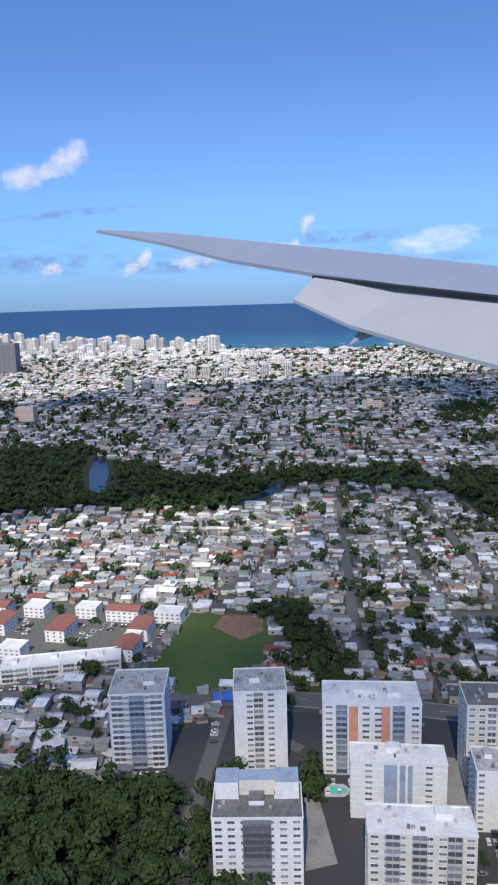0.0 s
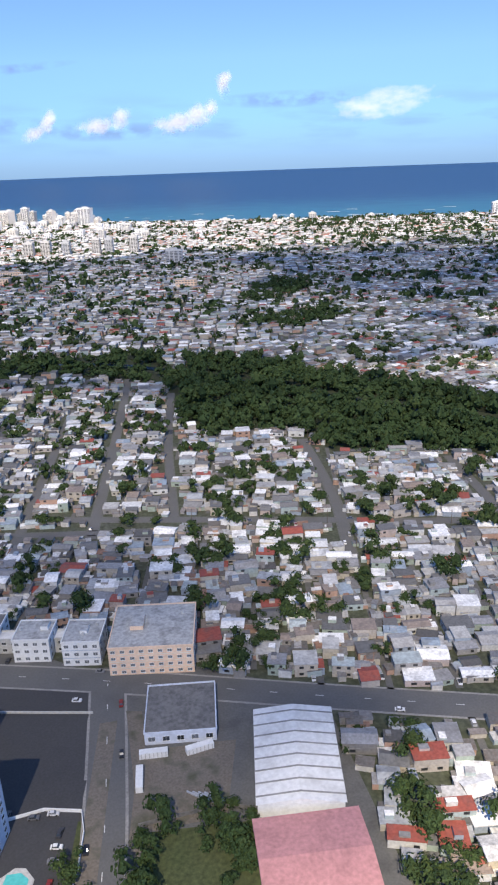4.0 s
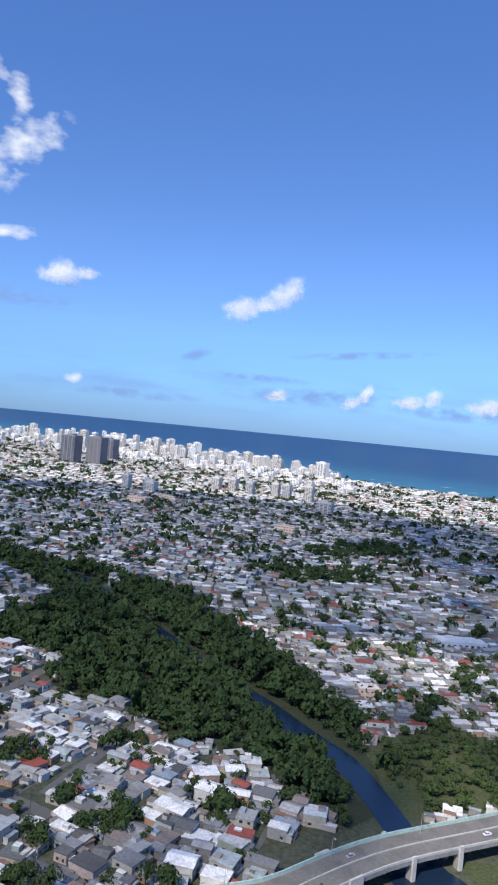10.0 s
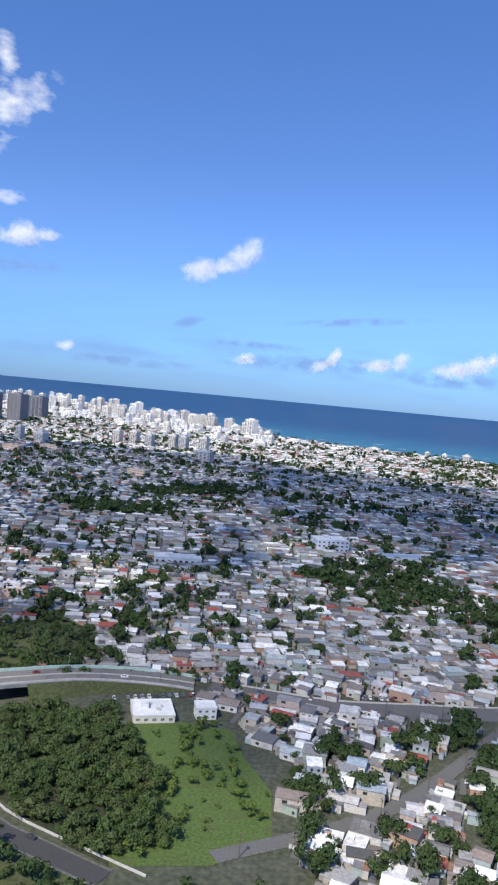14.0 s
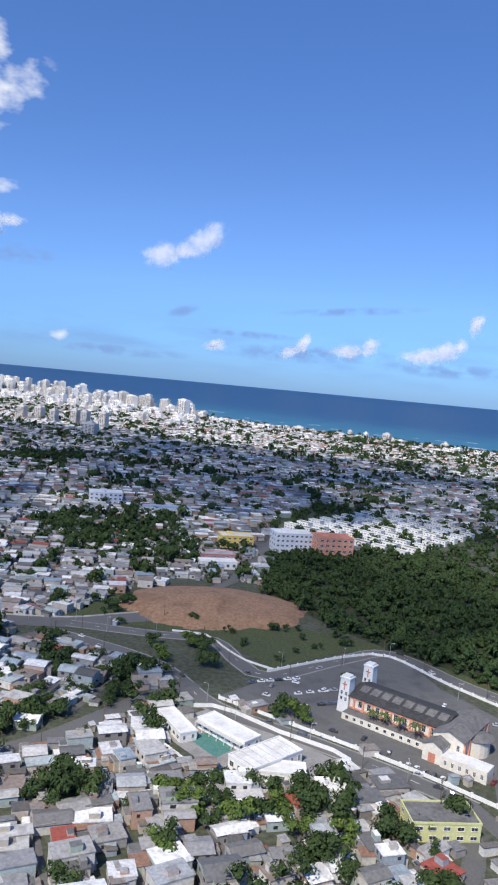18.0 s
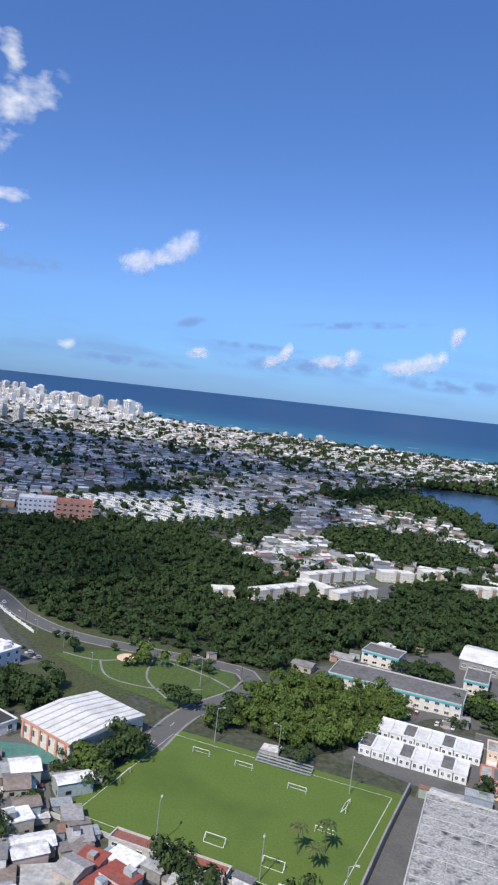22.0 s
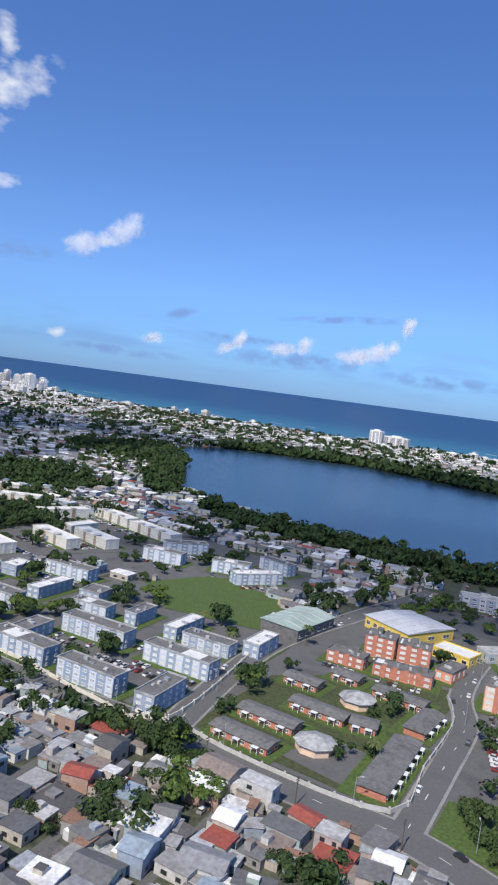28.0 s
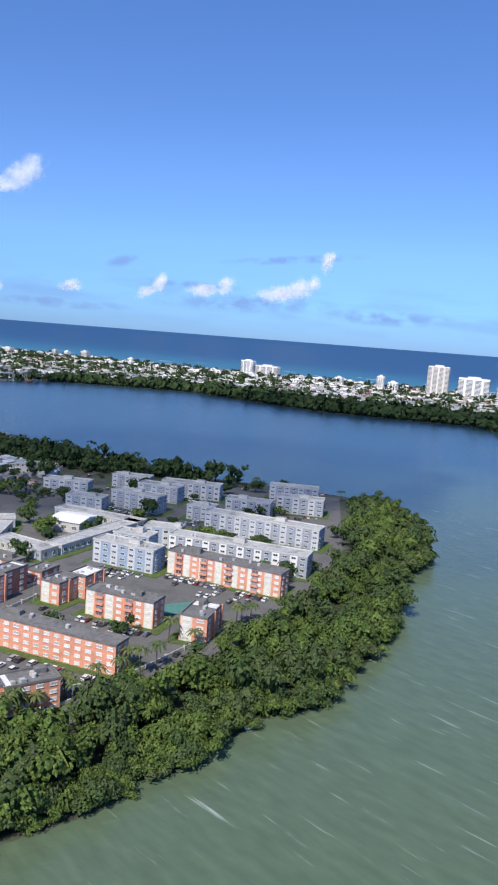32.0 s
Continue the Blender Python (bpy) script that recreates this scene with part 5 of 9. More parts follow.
def hall(name, label, x, y, ang, w, d, h, up, wall, roof, ribs=0, category="hall", group="large halls", rib_mat=None, openings=0):
    """A long hall with a low gable, ribs on the roof and openings along its front."""
    ob = thing(name, x, y, ang, label, category, group)
    g = Geo()
    g.box(0, w, 0, d, -0.3, h)
    g.add([(0, 0, h), (0, d, h), (0, d / 2, h + up)], [(0, 2, 1)])
    g.add([(w, 0, h), (w, d, h), (w, d / 2, h + up)], [(0, 1, 2)])
    part("body", g, wall, ob)
    g = Geo()
    g.gable(0, w, 0, d, h + 0.02, up, 0, 0.35, 0.12)
    part("roof", g, roof, ob)
    for k in range(ribs):
        u = (k + 0.5) * w / ribs
        g = Geo()
        for s in (0, 1):
            a, b_ = (-0.3, d / 2) if s == 0 else (d / 2, d + 0.3)
            za, zb = (h + 0.14, h + up + 0.16) if s == 0 else (h + up + 0.16, h + 0.14)
            g.add([(u - 0.18, a, za), (u + 0.18, a, za), (u + 0.18, b_, zb), (u - 0.18, b_, zb), (u - 0.18, a, za + 0.1), (u + 0.18, a, za + 0.1), (u + 0.18, b_, zb + 0.1), (u - 0.18, b_, zb + 0.1)],
                  [(4, 5, 6, 7), (0, 1, 5, 4), (1, 2, 6, 5), (2, 3, 7, 6), (3, 0, 4, 7)])
        part("roof_rib", g, rib_mat or M_CONC, ob)
    if openings:
        windows(ob, 0, w, (0, -0.03), 0, 1, h, openings, 0.5, 0.35)
        windows(ob, 0, d, (w + 0.03, 0), 90, 1, h, max(2, openings // 2), 0.4, 0.3)
    return ob


hall("ribbed_hall", "white hall whose long roof has grey cross ribs", 184.6, 109.5, 72, 26, 17, 4.2, 1.2, M_WHITE, M_ROOFWHITE, 8, openings=5).location = (203.5, 104.5, 0)
hall("pink_roofed_hall", "low hall with a faded pink metal roof", 181.5, 88, -12, 20, 19, 4.0, 1.2, M_WHITE, M_PINK, 0, openings=5)
hall("green_shed", "open shed with a long green metal roof", 118, 66, -5, 26, 7, 2.6, 1.0, M_PALE, M_GREEN, 0, openings=8)
o = block("solar_canopy", "white carport covered with dark solar panels", "carport", "", 147 - 6, 62, -10, 13, 11, 2.6, 1, 4, M_WHITE, M_ROOFWHITE, heads=0)
for i in range(2):
    for j in range(5):
        g = Geo()
        g.box(0.6 + i * 6.1, 6.2 + i * 6.1, 0.6 + j * 2.0, 2.4 + j * 2.0, 2.75, 2.9)
        part("solar_panel", g, M_DARK, o)


def pool(label, x, y, ang, w, d):
    ob = thing("swimming_pool", x, y, ang, label, "pool", "pools")
    g = Geo()
    c = 0.28 * min(w, d)
    out = [(-1, -1), (w - c, -1), (w + 1, c), (w + 1, d - c), (w - c, d + 1), (c, d + 1), (-1, d - c)]
    g.add([(a, b_, 0.12) for a, b_ in out] + [(a, b_, -0.1) for a, b_ in out], [tuple(range(7))] + [(i, i + 7, (i + 1) % 7 + 7, (i + 1) % 7) for i in range(7)])
    part("deck", g, M_PALE, ob)
    g = Geo()
    inn = [(0, 0.3), (w * 0.7, 0), (w, c), (w, d - c), (w * 0.6, d), (0.2, d - 0.4)]
    g.add([(a, b_, 0.16) for a, b_ in inn], [tuple(range(6))])
    part("water_surface", g, M_POOL, ob)


for k in range(5):
    o = thing("steel_pipe", 176 + k * 1.1, 121.5 - k * 0.5, -50, "long grey steel pipe lying in the yard", "pipe", "stacked pipes")
    part("tube", Geo().tube((0, 0, 0.2), (5.5, 0, 0.2), 0.22, 0.22, 8), M_METAL, o)
for x, y, a, m, lab in ((168.5, 133.6, -12, M_WHITE, "white shipping container beside the workshop"), (178.5, 131.0, 2, M_WHITE, "white shipping container with a pink tarpaulin"), (167.5, 124.5, 78, M_WHITE, "white box trailer along the fence")):
    o = thing("shipping_container", x, y, a, lab, "container", "containers")
    part("body", Geo().box(0, 6.2, 0, 1.5, 0.05, 1.55), m, o)
    for k in range(7):
        part("rib", Geo().box(0.4 + k * 0.88, 0.55 + k * 0.88, -0.05, 0.02, 0.12, 1.5), M_PALE, o)

pool("turquoise angular pool in a pale deck beside the tower", 137.5, 107.5, -20, 4.6, 8)
pool("small turquoise pool behind the tower block", 0.5, 186, -14, 5, 3.5)
pool("turquoise pool between the tower blocks", 60.5, 163.5, -19, 5, 3.2)

# ---- housing estate of white blocks with red roofs ----
RB = ("apartment block", "red-roofed estate")
for x, y, a, w, d, red in [(-40, 312, -26, 12, 8, 1), (-22, 306, -26, 9, 8, 0), (-1, 298, -26, 9, 7, 0), (11, 291, -26, 14, 7, 1), (30, 283, -26, 11, 7, 0), (-29, 290, 64, 11, 8, 1), (-6, 276, 64, 13, 8, 1), (25, 267, 64, 11, 8, 1),
                           (21, 262, 64, 6, 6, 0), (18, 252, 64, 11, 8, 1), (-30, 270, -26, 9, 7, 0)]:
    o = block("estate_block", "white three-storey block under a terracotta hip roof" if red else "white three-storey block with a pale flat roof", *RB, x, y, a, w, d, 4.6, 3, max(3, int(w / 2.2)), M_WHITE, M_ROOFWHITE, side=3, heads=0)
    if red:
        g = Geo()
        g.gable(0, w, 0, d, 4.98, 1.1, 0, 0.35, 0.1)
        part("hip_roof", g, M_TILE, o)
for k in range(4):
    o = block("estate_block", "long white three-storey terrace with arched balconies", *RB, -28 + k * 10.4, 250.2 - k * 1.1, -6, 10.2, 9, 5.4, 3, 5, M_WHITE, M_ROOFWHITE, side=3, slab=M_CREAM)
    balconies(o, 0.5, 4.6, 3, 1.8, M_CREAM, 0.5)
    balconies(o, 5.4, 9.6, 3, 1.8, M_CREAM, 0.5)
hall("sports_court_roof", "long blue and red court shelter by the playing field", 41, 216, -8, 16, 5, 1.0, 0.3, M_BLUEPAINT, M_BLUEPAINT, 4, rib_mat=M_BRICK)
block("billboard_shed", "white flat-roofed shed with dark sides", *LB, -16, 203, -8, 9, 10, 2.6, 1, 4, M_BLUEGREY, M_ROOFWHITE, heads=0)

# ---- mid-town landmarks ----
LM = ("town building", "town landmarks")
block("yellow_building", "bright yellow three-storey shop building", *LM, 637.7, 401, 18, 18, 11, 6.4, 3, 6, M_YELLOW, M_CREAM, side=3, slab=M_PEACH)
block("white_office", "white four-storey office with window bands", *LM, 667, 404, 20, 21, 12, 10.5, 4, 8, M_PALEBLUE, M_ROOFWHITE, side=3, slab=M_WHITE)
# dark panes paint the shade inside the open floors
block("orange_office", "unfinished orange-brown four-storey building with open floors drawn as dark panes", *LM, 690, 401, 20, 20, 13, 11.2, 4, 6, M_ORANGE, M_BRICK, side=4, slab=M_PEACH, pane=M_DARK)
block("roadside_shop", "low white and red roadside shop", *LM, 634.7, 352, 19, 18, 7, 3.4, 1, 6, M_WHITE, M_ROOFWHITE, side=2, heads=0)
block("roadside_shop", "pink roadside shop behind a forecourt", *LM, 632, 366, 19, 18, 8, 3.6, 2, 6, M_PINK, M_ROOFGREY, side=2, heads=0)
block("blue_factory", "pale blue factory with a flat roof", *LM, 536, 488, 20, 22, 14, 7.5, 3, 7, M_PALEBLUE, M_ROOFWHITE, side=3)
block("long_store", "long white store with a low roof", *LM, 448, 405, 14, 26, 11, 3.6, 1, 8, M_WHITE, M_ROOFWHITE, side=3, heads=2)
block("long_store", "long store with a blue roof", *LM, 575, 470, 20, 34, 12, 4.2, 1, 8, M_PALEBLUE, M_BLUEGREY, side=3, heads=0)
block("corner_house", "two-storey peach and white corner building", *LM, 403, 313, 15, 9, 7, 4.2, 2, 4, M_PEACH, M_ROOFWHITE)
block("community_centre", "low white centre with stepped flat roofs", *LM, 488, 214.5, 20, 12, 11, 2.2, 1, 5, M_CREAM, M_ROOFWHITE, heads=2, slab=M_WHITE, trim=M_WHITE)
block("community_centre", "white annex with a pale flat roof", *LM, 505, 222.5, 20, 6, 5, 3.4, 2, 3, M_WHITE, M_ROOFWHITE, heads=0)

# ---- church with two bell towers ----
church = thing("church", 700.5, 213.5, -31, "cream and salmon church with twin white towers and a dark roof", "church")
g = Geo()
g.box(0, 27, 0, 13, -0.3, 5.2)
part("nave", g, M_CREAM, church)
g = Geo()
g.gable(-0.2, 27, 0, 13, 5.2, 1.7, 0, 0.5, 0.15)
part("nave_roof", g, M_TAR, church)
for k in range(8):
    g = Geo()
    g.add([(1 + k * 3.3, 0.2, 5.43), (3.4 + k * 3.3, 0.2, 5.43), (3.4 + k * 3.3, 6.0, 6.88), (1 + k * 3.3, 6.0, 6.88), (1 + k * 3.3, 0.2, 5.5), (3.4 + k * 3.3, 0.2, 5.5), (3.4 + k * 3.3, 6.0, 6.95), (1 + k * 3.3, 6.0, 6.95)], [(4, 5, 6, 7), (0, 1, 5, 4), (1, 2, 6, 5), (2, 3, 7, 6), (3, 0, 4, 7)])
    part("roof_panel", g, M_ROOFDARK, church)
g = Geo()
g.box(-0.1, 26, -0.28, 0.02, 2.0, 2.35)
g.box(-0.1, 26, -0.22, 0.02, 4.7, 5.15)
part("salmon_band", g, M_ORANGE, church)
for k in range(9):
    g = Geo()
    g.box(1.2 + k * 2.8, 1.7 + k * 2.8, -0.5, 0.02, 0, 4.7)
    part("buttress", g, M_ORANGE, church)
windows(church, 1.9, 26, (0, -0.03), 0, 1, 5.0, 9, 0.42, 0.36, 1.3)
g = Geo()
g.box(0, 24, -4.2, -0.4, -0.3, 1.9, 0, 1)
part("side_aisle", g, [M_CREAM, M_ROOFDARK], church)
windows(church, 0.5, 23.5, (0, -4.23), 0, 1, 1.9, 10, 0.4, 0.5)
for q, (tx, ty) in enumerate(((-3.6, -0.6), (-3.4, 13.0))):
    g = Geo()
    g.box(tx, tx + 3.4, ty, ty + 3.4, -0.3, 9.6, taper=0.25)
    g.box(tx + 0.05, tx + 3.35, ty + 0.05, ty + 3.35, 9.6, 9.9)
    g.box(tx + 0.5, tx + 2.9, ty + 0.5, ty + 2.9, 9.9, 10.4)
    t_ = part("bell_tower", g, M_WHITE, church, "white bell tower with a red cross")
    g = Geo()
    g.box(tx + 1.55, tx + 1.85, ty + 0.1, ty + 0.3, 6.4, 8.9)
    g.box(tx + 1.0, tx + 2.4, ty + 0.1, ty + 0.3, 7.9, 8.2)
    part("cross", g, M_BRICK, t_)
    for z in (1.4, 3.4, 5.0):
        part("belfry_opening", window_mesh(0.7, 1.1), None, t_, "", tx + 1.0, ty + 0.14, z)
        part("belfry_opening", window_mesh(0.7, 1.1), None, t_, "", tx + 2.4, ty + 0.14, z)
g = Geo()
g.box(26, 34, -3.5, 14.5, -0.3, 5.4)
g.add([(26, -3.5, 5.4), (34, -3.5, 5.4), (30, -3.5, 6.9), (26, 14.5, 5.4), (34, 14.5, 5.4), (30, 14.5, 6.9)], [(0, 1, 2), (4, 3, 5)])
part("transept", g, M_CREAM, church)
g = Geo()
g.add([(25.6, -3.9, 5.3), (30, -3.9, 7.05), (30, 14.9, 7.05), (25.6, 14.9, 5.3), (34.4, -3.9, 5.3), (34.4, 14.9, 5.3), (25.6, -3.9, 5.45), (30, -3.9, 7.2), (30, 14.9, 7.2), (25.6, 14.9, 5.45), (34.4, -3.9, 5.45), (34.4, 14.9, 5.45)],
      [(3, 2, 1, 0), (2, 5, 4, 1), (6, 7, 8, 9), (7, 10, 11, 8), (0, 1, 7, 6), (1, 4, 10, 7), (2, 3, 9, 8), (5, 2, 8, 11), (4, 5, 11, 10), (3, 0, 6, 9)])
part("transept_roof", g, M_ROOFDARK, church)
g = Geo()
n = 10
ring = [(34 + 3.6 * math.cos(a), 5.5 + 4.2 * math.sin(a)) for a in [(-0.5 + k / (n - 1)) * math.pi for k in range(n)]]
g.add([(a, b_, -0.3) for a, b_ in ring] + [(a, b_, 4.4) for a, b_ in ring], [(k, k + 1, n + k + 1, n + k) for k in range(n - 1)] + [tuple(range(n, 2 * n))])
part("apse", g, M_CREAM, church)
g = Geo()
g.tube((34, 5.5, 4.4), (34, 5.5, 5.4), 4.6, 0.3, 12)
part("apse_roof", g, M_ROOFDARK, church)
for k in range(6):
    part("transept_buttress", Geo().box(34.0, 34.4, -3.2 + k * 3.3, -2.7 + k * 3.3, 0, 5.0), M_ORANGE, church)
windows(church, 26, 34, (0, -3.53), 0, 1, 5.4, 3, 0.3, 0.5)
g = Geo()
g.box(25.5, 30.5, -8.5, -3.5, -0.3, 4.0)
g.add([(25.5, -8.5, 4.0), (30.5, -8.5, 4.0), (28, -8.5, 5.2), (25.5, -3.5, 4.0), (30.5, -3.5, 4.0), (28, -3.5, 5.2)], [(0, 1, 2)])
part("porch", g, M_CREAM, church)
g = Geo()
g.add([(25.2, -8.8, 3.95), (28, -8.8, 5.35), (30.8, -8.8, 3.95), (25.2, -3.5, 3.95), (28, -3.5, 5.35), (30.8, -3.5, 3.95)], [(0, 1, 4, 3), (1, 2, 5, 4)])
part("porch_roof", g, M_ROOFDARK, church)
g = Geo()
g.box(27.1, 28.9, -8.62, -8.4, 0, 2.4)
part("arched_door", g, M_BRICK, church)
g = Geo()
g.box(30.5, 42, -9.0, -4.0, -0.3, 3.0, 0, 1)
part("parish_hall", g, [M_CREAM, M_ROOFWHITE], church)
windows(church, 30.8, 41.8, (0, -9.03), 0, 1, 3.0, 6, 0.4, 0.4)

block("white_house", "white two-storey house with a white roof and tanks", "house", "", 744.8, 198.8, -24, 8.4, 9, 4.4, 2, 3, M_WHITE, M_ROOFWHITE, side=3, heads=2)
o = block("long_building", "long low white building with a dark felt roof", "building", "", 735, 178.4, -30, 38, 7.6, 2.5, 1, 5, M_WHITE, M_TAR, side=2, heads=0, trim=M_WHITE)
for q in ((5.5, 1.4, 1.0, 3.1), (14, 2.6, 1.6, 3.2), (15.5, 5.2, 0.9, 2.9), (27, 3.0, 1.2, 3.0), (35, 1.6, 1.0, 3.0)):
    g = Geo()
    g.box(q[0], q[0] + q[2] * 1.4, q[1], q[1] + q[2], 2.56, q[3])
    part("roof_unit", g, M_PALE, o)
block("school_annex", "grey and white two-storey annex with a stained flat roof", "building", "", 740, 186.4, -27, 9, 7, 3.7, 2, 4, M_PALE, M_ROOFGREY, side=3, heads=1)
block("lean_to", "small white shed with a flat roof", "shed", "", 748.6, 182.2, -27, 5, 3.4, 2.9, 1, 2, M_WHITE, M_ROOFWHITE, side=1, heads=0)
block("long_shed", "long grey-roofed shed between two streets", "shed", "", 728.6, 146.5, -50, 17, 5.2, 2.5, 1, 6, M_PALE, M_ROOFGREY, side=2, heads=0)
block("yellow_house", "lime-yellow two-storey house with a dark flat roof", "house", "", 711.2, 157, 12, 14.6, 8, 3.9, 2, 5, M_LIME, M_ROOFDARK, side=2, heads=0)
SH = ("school wing", "white school yard")
block("school_wing", "low white school wing with a white roof", *SH, 650, 195, -54, 14, 4.6, 2.3, 1, 6, M_WHITE, M_ROOFWHITE, heads=0)
o = block("school_wing", "long white school wing with a shaded gallery", *SH, 661, 193, -37, 16.5, 5.8, 2.6, 1, 8, M_WHITE, M_ROOFWHITE, heads=0)
g = Geo()
g.box(0.2, 16.3, -1.3, -0.05, 2.1, 2.25)
part("gallery_roof", g, M_PALE, o)
for k in range(7):
    g = Geo()
    g.box(0.3 + k * 2.6, 0.45 + k * 2.6, -1.25, -1.1, 0, 2.1)
    part("gallery_post", g, M_WHITE, o)
o = block("school_wing", "broad white school hall with a ribbed roof", *SH, 671.2, 175.6, -42, 8, 16.5, 3.0, 1, 3, M_WHITE, M_ROOFWHITE, heads=0, side=7)
for k in range(7):
    g = Geo()
    g.box(0.3, 7.7, 1.2 + k * 2.3, 1.36 + k * 2.3, 3.062, 3.2)
    part("roof_rib", g, M_PALE, o)
block("school_wing", "low white school wing along the street wall", *SH, 678.6, 171.4, 6, 11, 5.4, 2.3, 1, 5, M_WHITE, M_ROOFWHITE, heads=0)
block("white_house", "white two-storey house with a pale flat roof", "house", "", 692.4, 164.6, 14, 6.4, 5.4, 3.5, 2, 3, M_WHITE, M_ROOFWHITE, side=2, heads=1)

# ---- boundary walls and fences ----
def wall_run(name, label, line, h, material, t=0.25, posts=0.0, closed_cap=True):
    pts = smooth_line(line, 6)
    ob = thing(name, pts[0].x, pts[0].y, 0, label, "wall", "boundary walls")
    off = Vector((pts[0].x, pts[0].y, 0))
    loc = [p - off for p in pts]
    g = Geo()
    ribbon(g, loc, t, h, 0, h)
    part("wall_panel", g, material, ob)
    if posts:
        L_, nxt = 0.0, 0.0
        me = Geo().box(-t, t, -t, t, 0, h + 0.25).mesh("post", material)
        for p, q in zip(loc, loc[1:]):
            while nxt <= L_ + (q - p).length:
                s = p.lerp(q, (nxt - L_) / max((q - p).length, 1e-6))
                part("post", me, None, ob, "", s.x, s.y)
                nxt += posts
            L_ += (q - p).length
    return ob


wall_run("boundary_wall", "white plaza wall with posts", [(664, 212), (690, 199), (713, 187), (733, 174)], 0.9, M_WHITE, 0.25, 6)
wall_run("boundary_wall", "white wall along the far side of the plaza", [(676, 236), (702, 258), (716, 263), (733, 244), (750, 228)], 0.8, M_WHITE, 0.25, 4)
wall_run("boundary_wall", "curved white school wall", [(649, 186), (648, 198), (663, 206), (682, 196), (700, 186), (693, 168), (672, 167), (656, 180), (649, 186)], 1.1, M_WHITE, 0.2)
wall_run("boundary_wall", "white kerb wall along the curving road", [(640, 262), (652, 262), (660, 252), (668, 243), (678, 238)], 0.6, M_WHITE, 0.3)
wall_run("boundary_wall", "dark concrete wall at the end of the pitch", [(860, 167), (853, 146), (845, 120)], 2.0, M_CONC, 0.4)
wall_run("boundary_wall", "low wall along the pitch", [(790, 137), (818, 129), (845, 121)], 0.9, M_PALE, 0.25)
wall_run("boundary_wall", "pale green wall beside the warehouses", [(892, 152), (906, 148), (923, 143)], 1.3, M_PALEGREEN, 0.3)
wall_run("boundary_wall", "pale estate wall along the road", [(1036, 150), (1052, 140), (1076.6, 131.4), (1085, 150), (1095.4, 175), (1096.4, 190)], 0.9, M_PALE, 0.2, 5)
wall_run("boundary_wall", "pale estate wall by the orange blocks", [(1115, 95.5), (1126.4, 117.8), (1141.4, 147.4), (1150, 168)], 0.8, M_PALE, 0.2, 5)
wall_run("boundary_wall", "pale wall between the terrace and the lane", [(1113.5, 131), (1122.6, 124), (1127.2, 134), (1148.4, 179)], 0.8, M_PALE, 0.2, 5)
wall_run("boundary_wall", "red fence with pale posts along the wide road", [(1078, 116), (1087, 108.5), (1096, 100), (1106, 88)], 0.9, M_BRICK, 0.2)
wall_run("boundary_wall", "cream wall of the blue estate", [(966, 182), (992, 170), (1015, 156), (1032, 152), (1046, 200)], 0.9, M_CREAM, 0.2, 5)
wall_run("boundary_wall", "pale kerb wall along the slip road", [(448.5, 200), (449.5, 190), (459, 178), (472, 165), (492, 156.5), (508, 150.5)], 0.5, M_PALE, 0.25)
wall_run("boundary_wall", "pale wall along the shore road", [(1140, 92.5), (1152, 101.5), (1163, 110), (1178, 130), (1200, 165)], 0.7, M_PALE, 0.2, 6)

for lab, line, h, m in [("white wall beside the pool car park", [(140, 127), (155, 124), (147, 100), (131, 103.5)], 0.8, M_WHITE), ("white wall of the tower car park", [(118, 131), (118, 107), (112, 88)], 0.7, M_PALE), ("pale wall along the avenue", [(133, 163), (148, 157), (161, 152)], 0.6, M_PALE),
                        ("white wall of the car park by the road", [(160, 94.5), (178, 88.5)], 0.7, M_WHITE), ("white curved kerb of the tower drive", [(107, 116), (107.5, 110), (105, 105), (107, 100), (104, 93)], 0.5, M_WHITE), ("dark fence round the scrub lot", [(165, 116.5), (188, 112.5), (181, 90)], 0.9, M_ROOFDARK),
                        ("pale wall between the towers", [(92, 128), (88, 112), (83, 92)], 0.6, M_PALE), ("white wall round the pale yard", [(129, 98), (126, 86), (143, 79)], 0.8, M_PALE)]:
    wall_run("boundary_wall", lab, line, h, m, 0.2)

# ---- sports hall, pitch and school ----
o = hall("sports_hall", "white-roofed sports hall with orange and white walls", 773.6, 164.0, -31, 16.6, 21.5, 4.4, 1.0, M_CREAM, M_ROOFWHITE, 7, openings=6, rib_mat=M_PALE)
for k in range(6):
    g = Geo()
    g.box(0.6 + k * 2.9, 1.1 + k * 2.9, -0.35, 0.02, 0, 4.3)
    part("orange_pier", g, M_ORANGE, o)
g = Geo()
g.box(-0.1, 16.7, -0.3, 0.02, 3.7, 4.2)
part("orange_fascia", g, M_ORANGE, o)

goal_net = Geo()
for a, b_ in (((0, 0, 0), (0, 0, 1.35)), ((4.0, 0, 0), (4.0, 0, 1.35)), ((0, 0, 1.35), (4.0, 0, 1.35)), ((0, 0, 1.35), (0, 1.0, 0)), ((4, 0, 1.35), (4, 1.0, 0)), ((0, 1, 0.03), (4, 1, 0.03))):
    goal_net.tube(a, b_, 0.06, 0.06, 5)
goal_me = goal_net.mesh("goal_frame", M_WHITE)
for x, y, a in [(812, 169, -15), (822, 166, -15), (834, 160, -15), (846, 154, 75), (824, 137, 165), (835, 133, 165), (800, 152, 75), (840, 146, -15)]:
    o = thing("football_goal", x, y, a, "small white tubular football goal on the grass", "goal", "football goals")
    part("goal_frame", goal_me, None, o)
g = Geo()
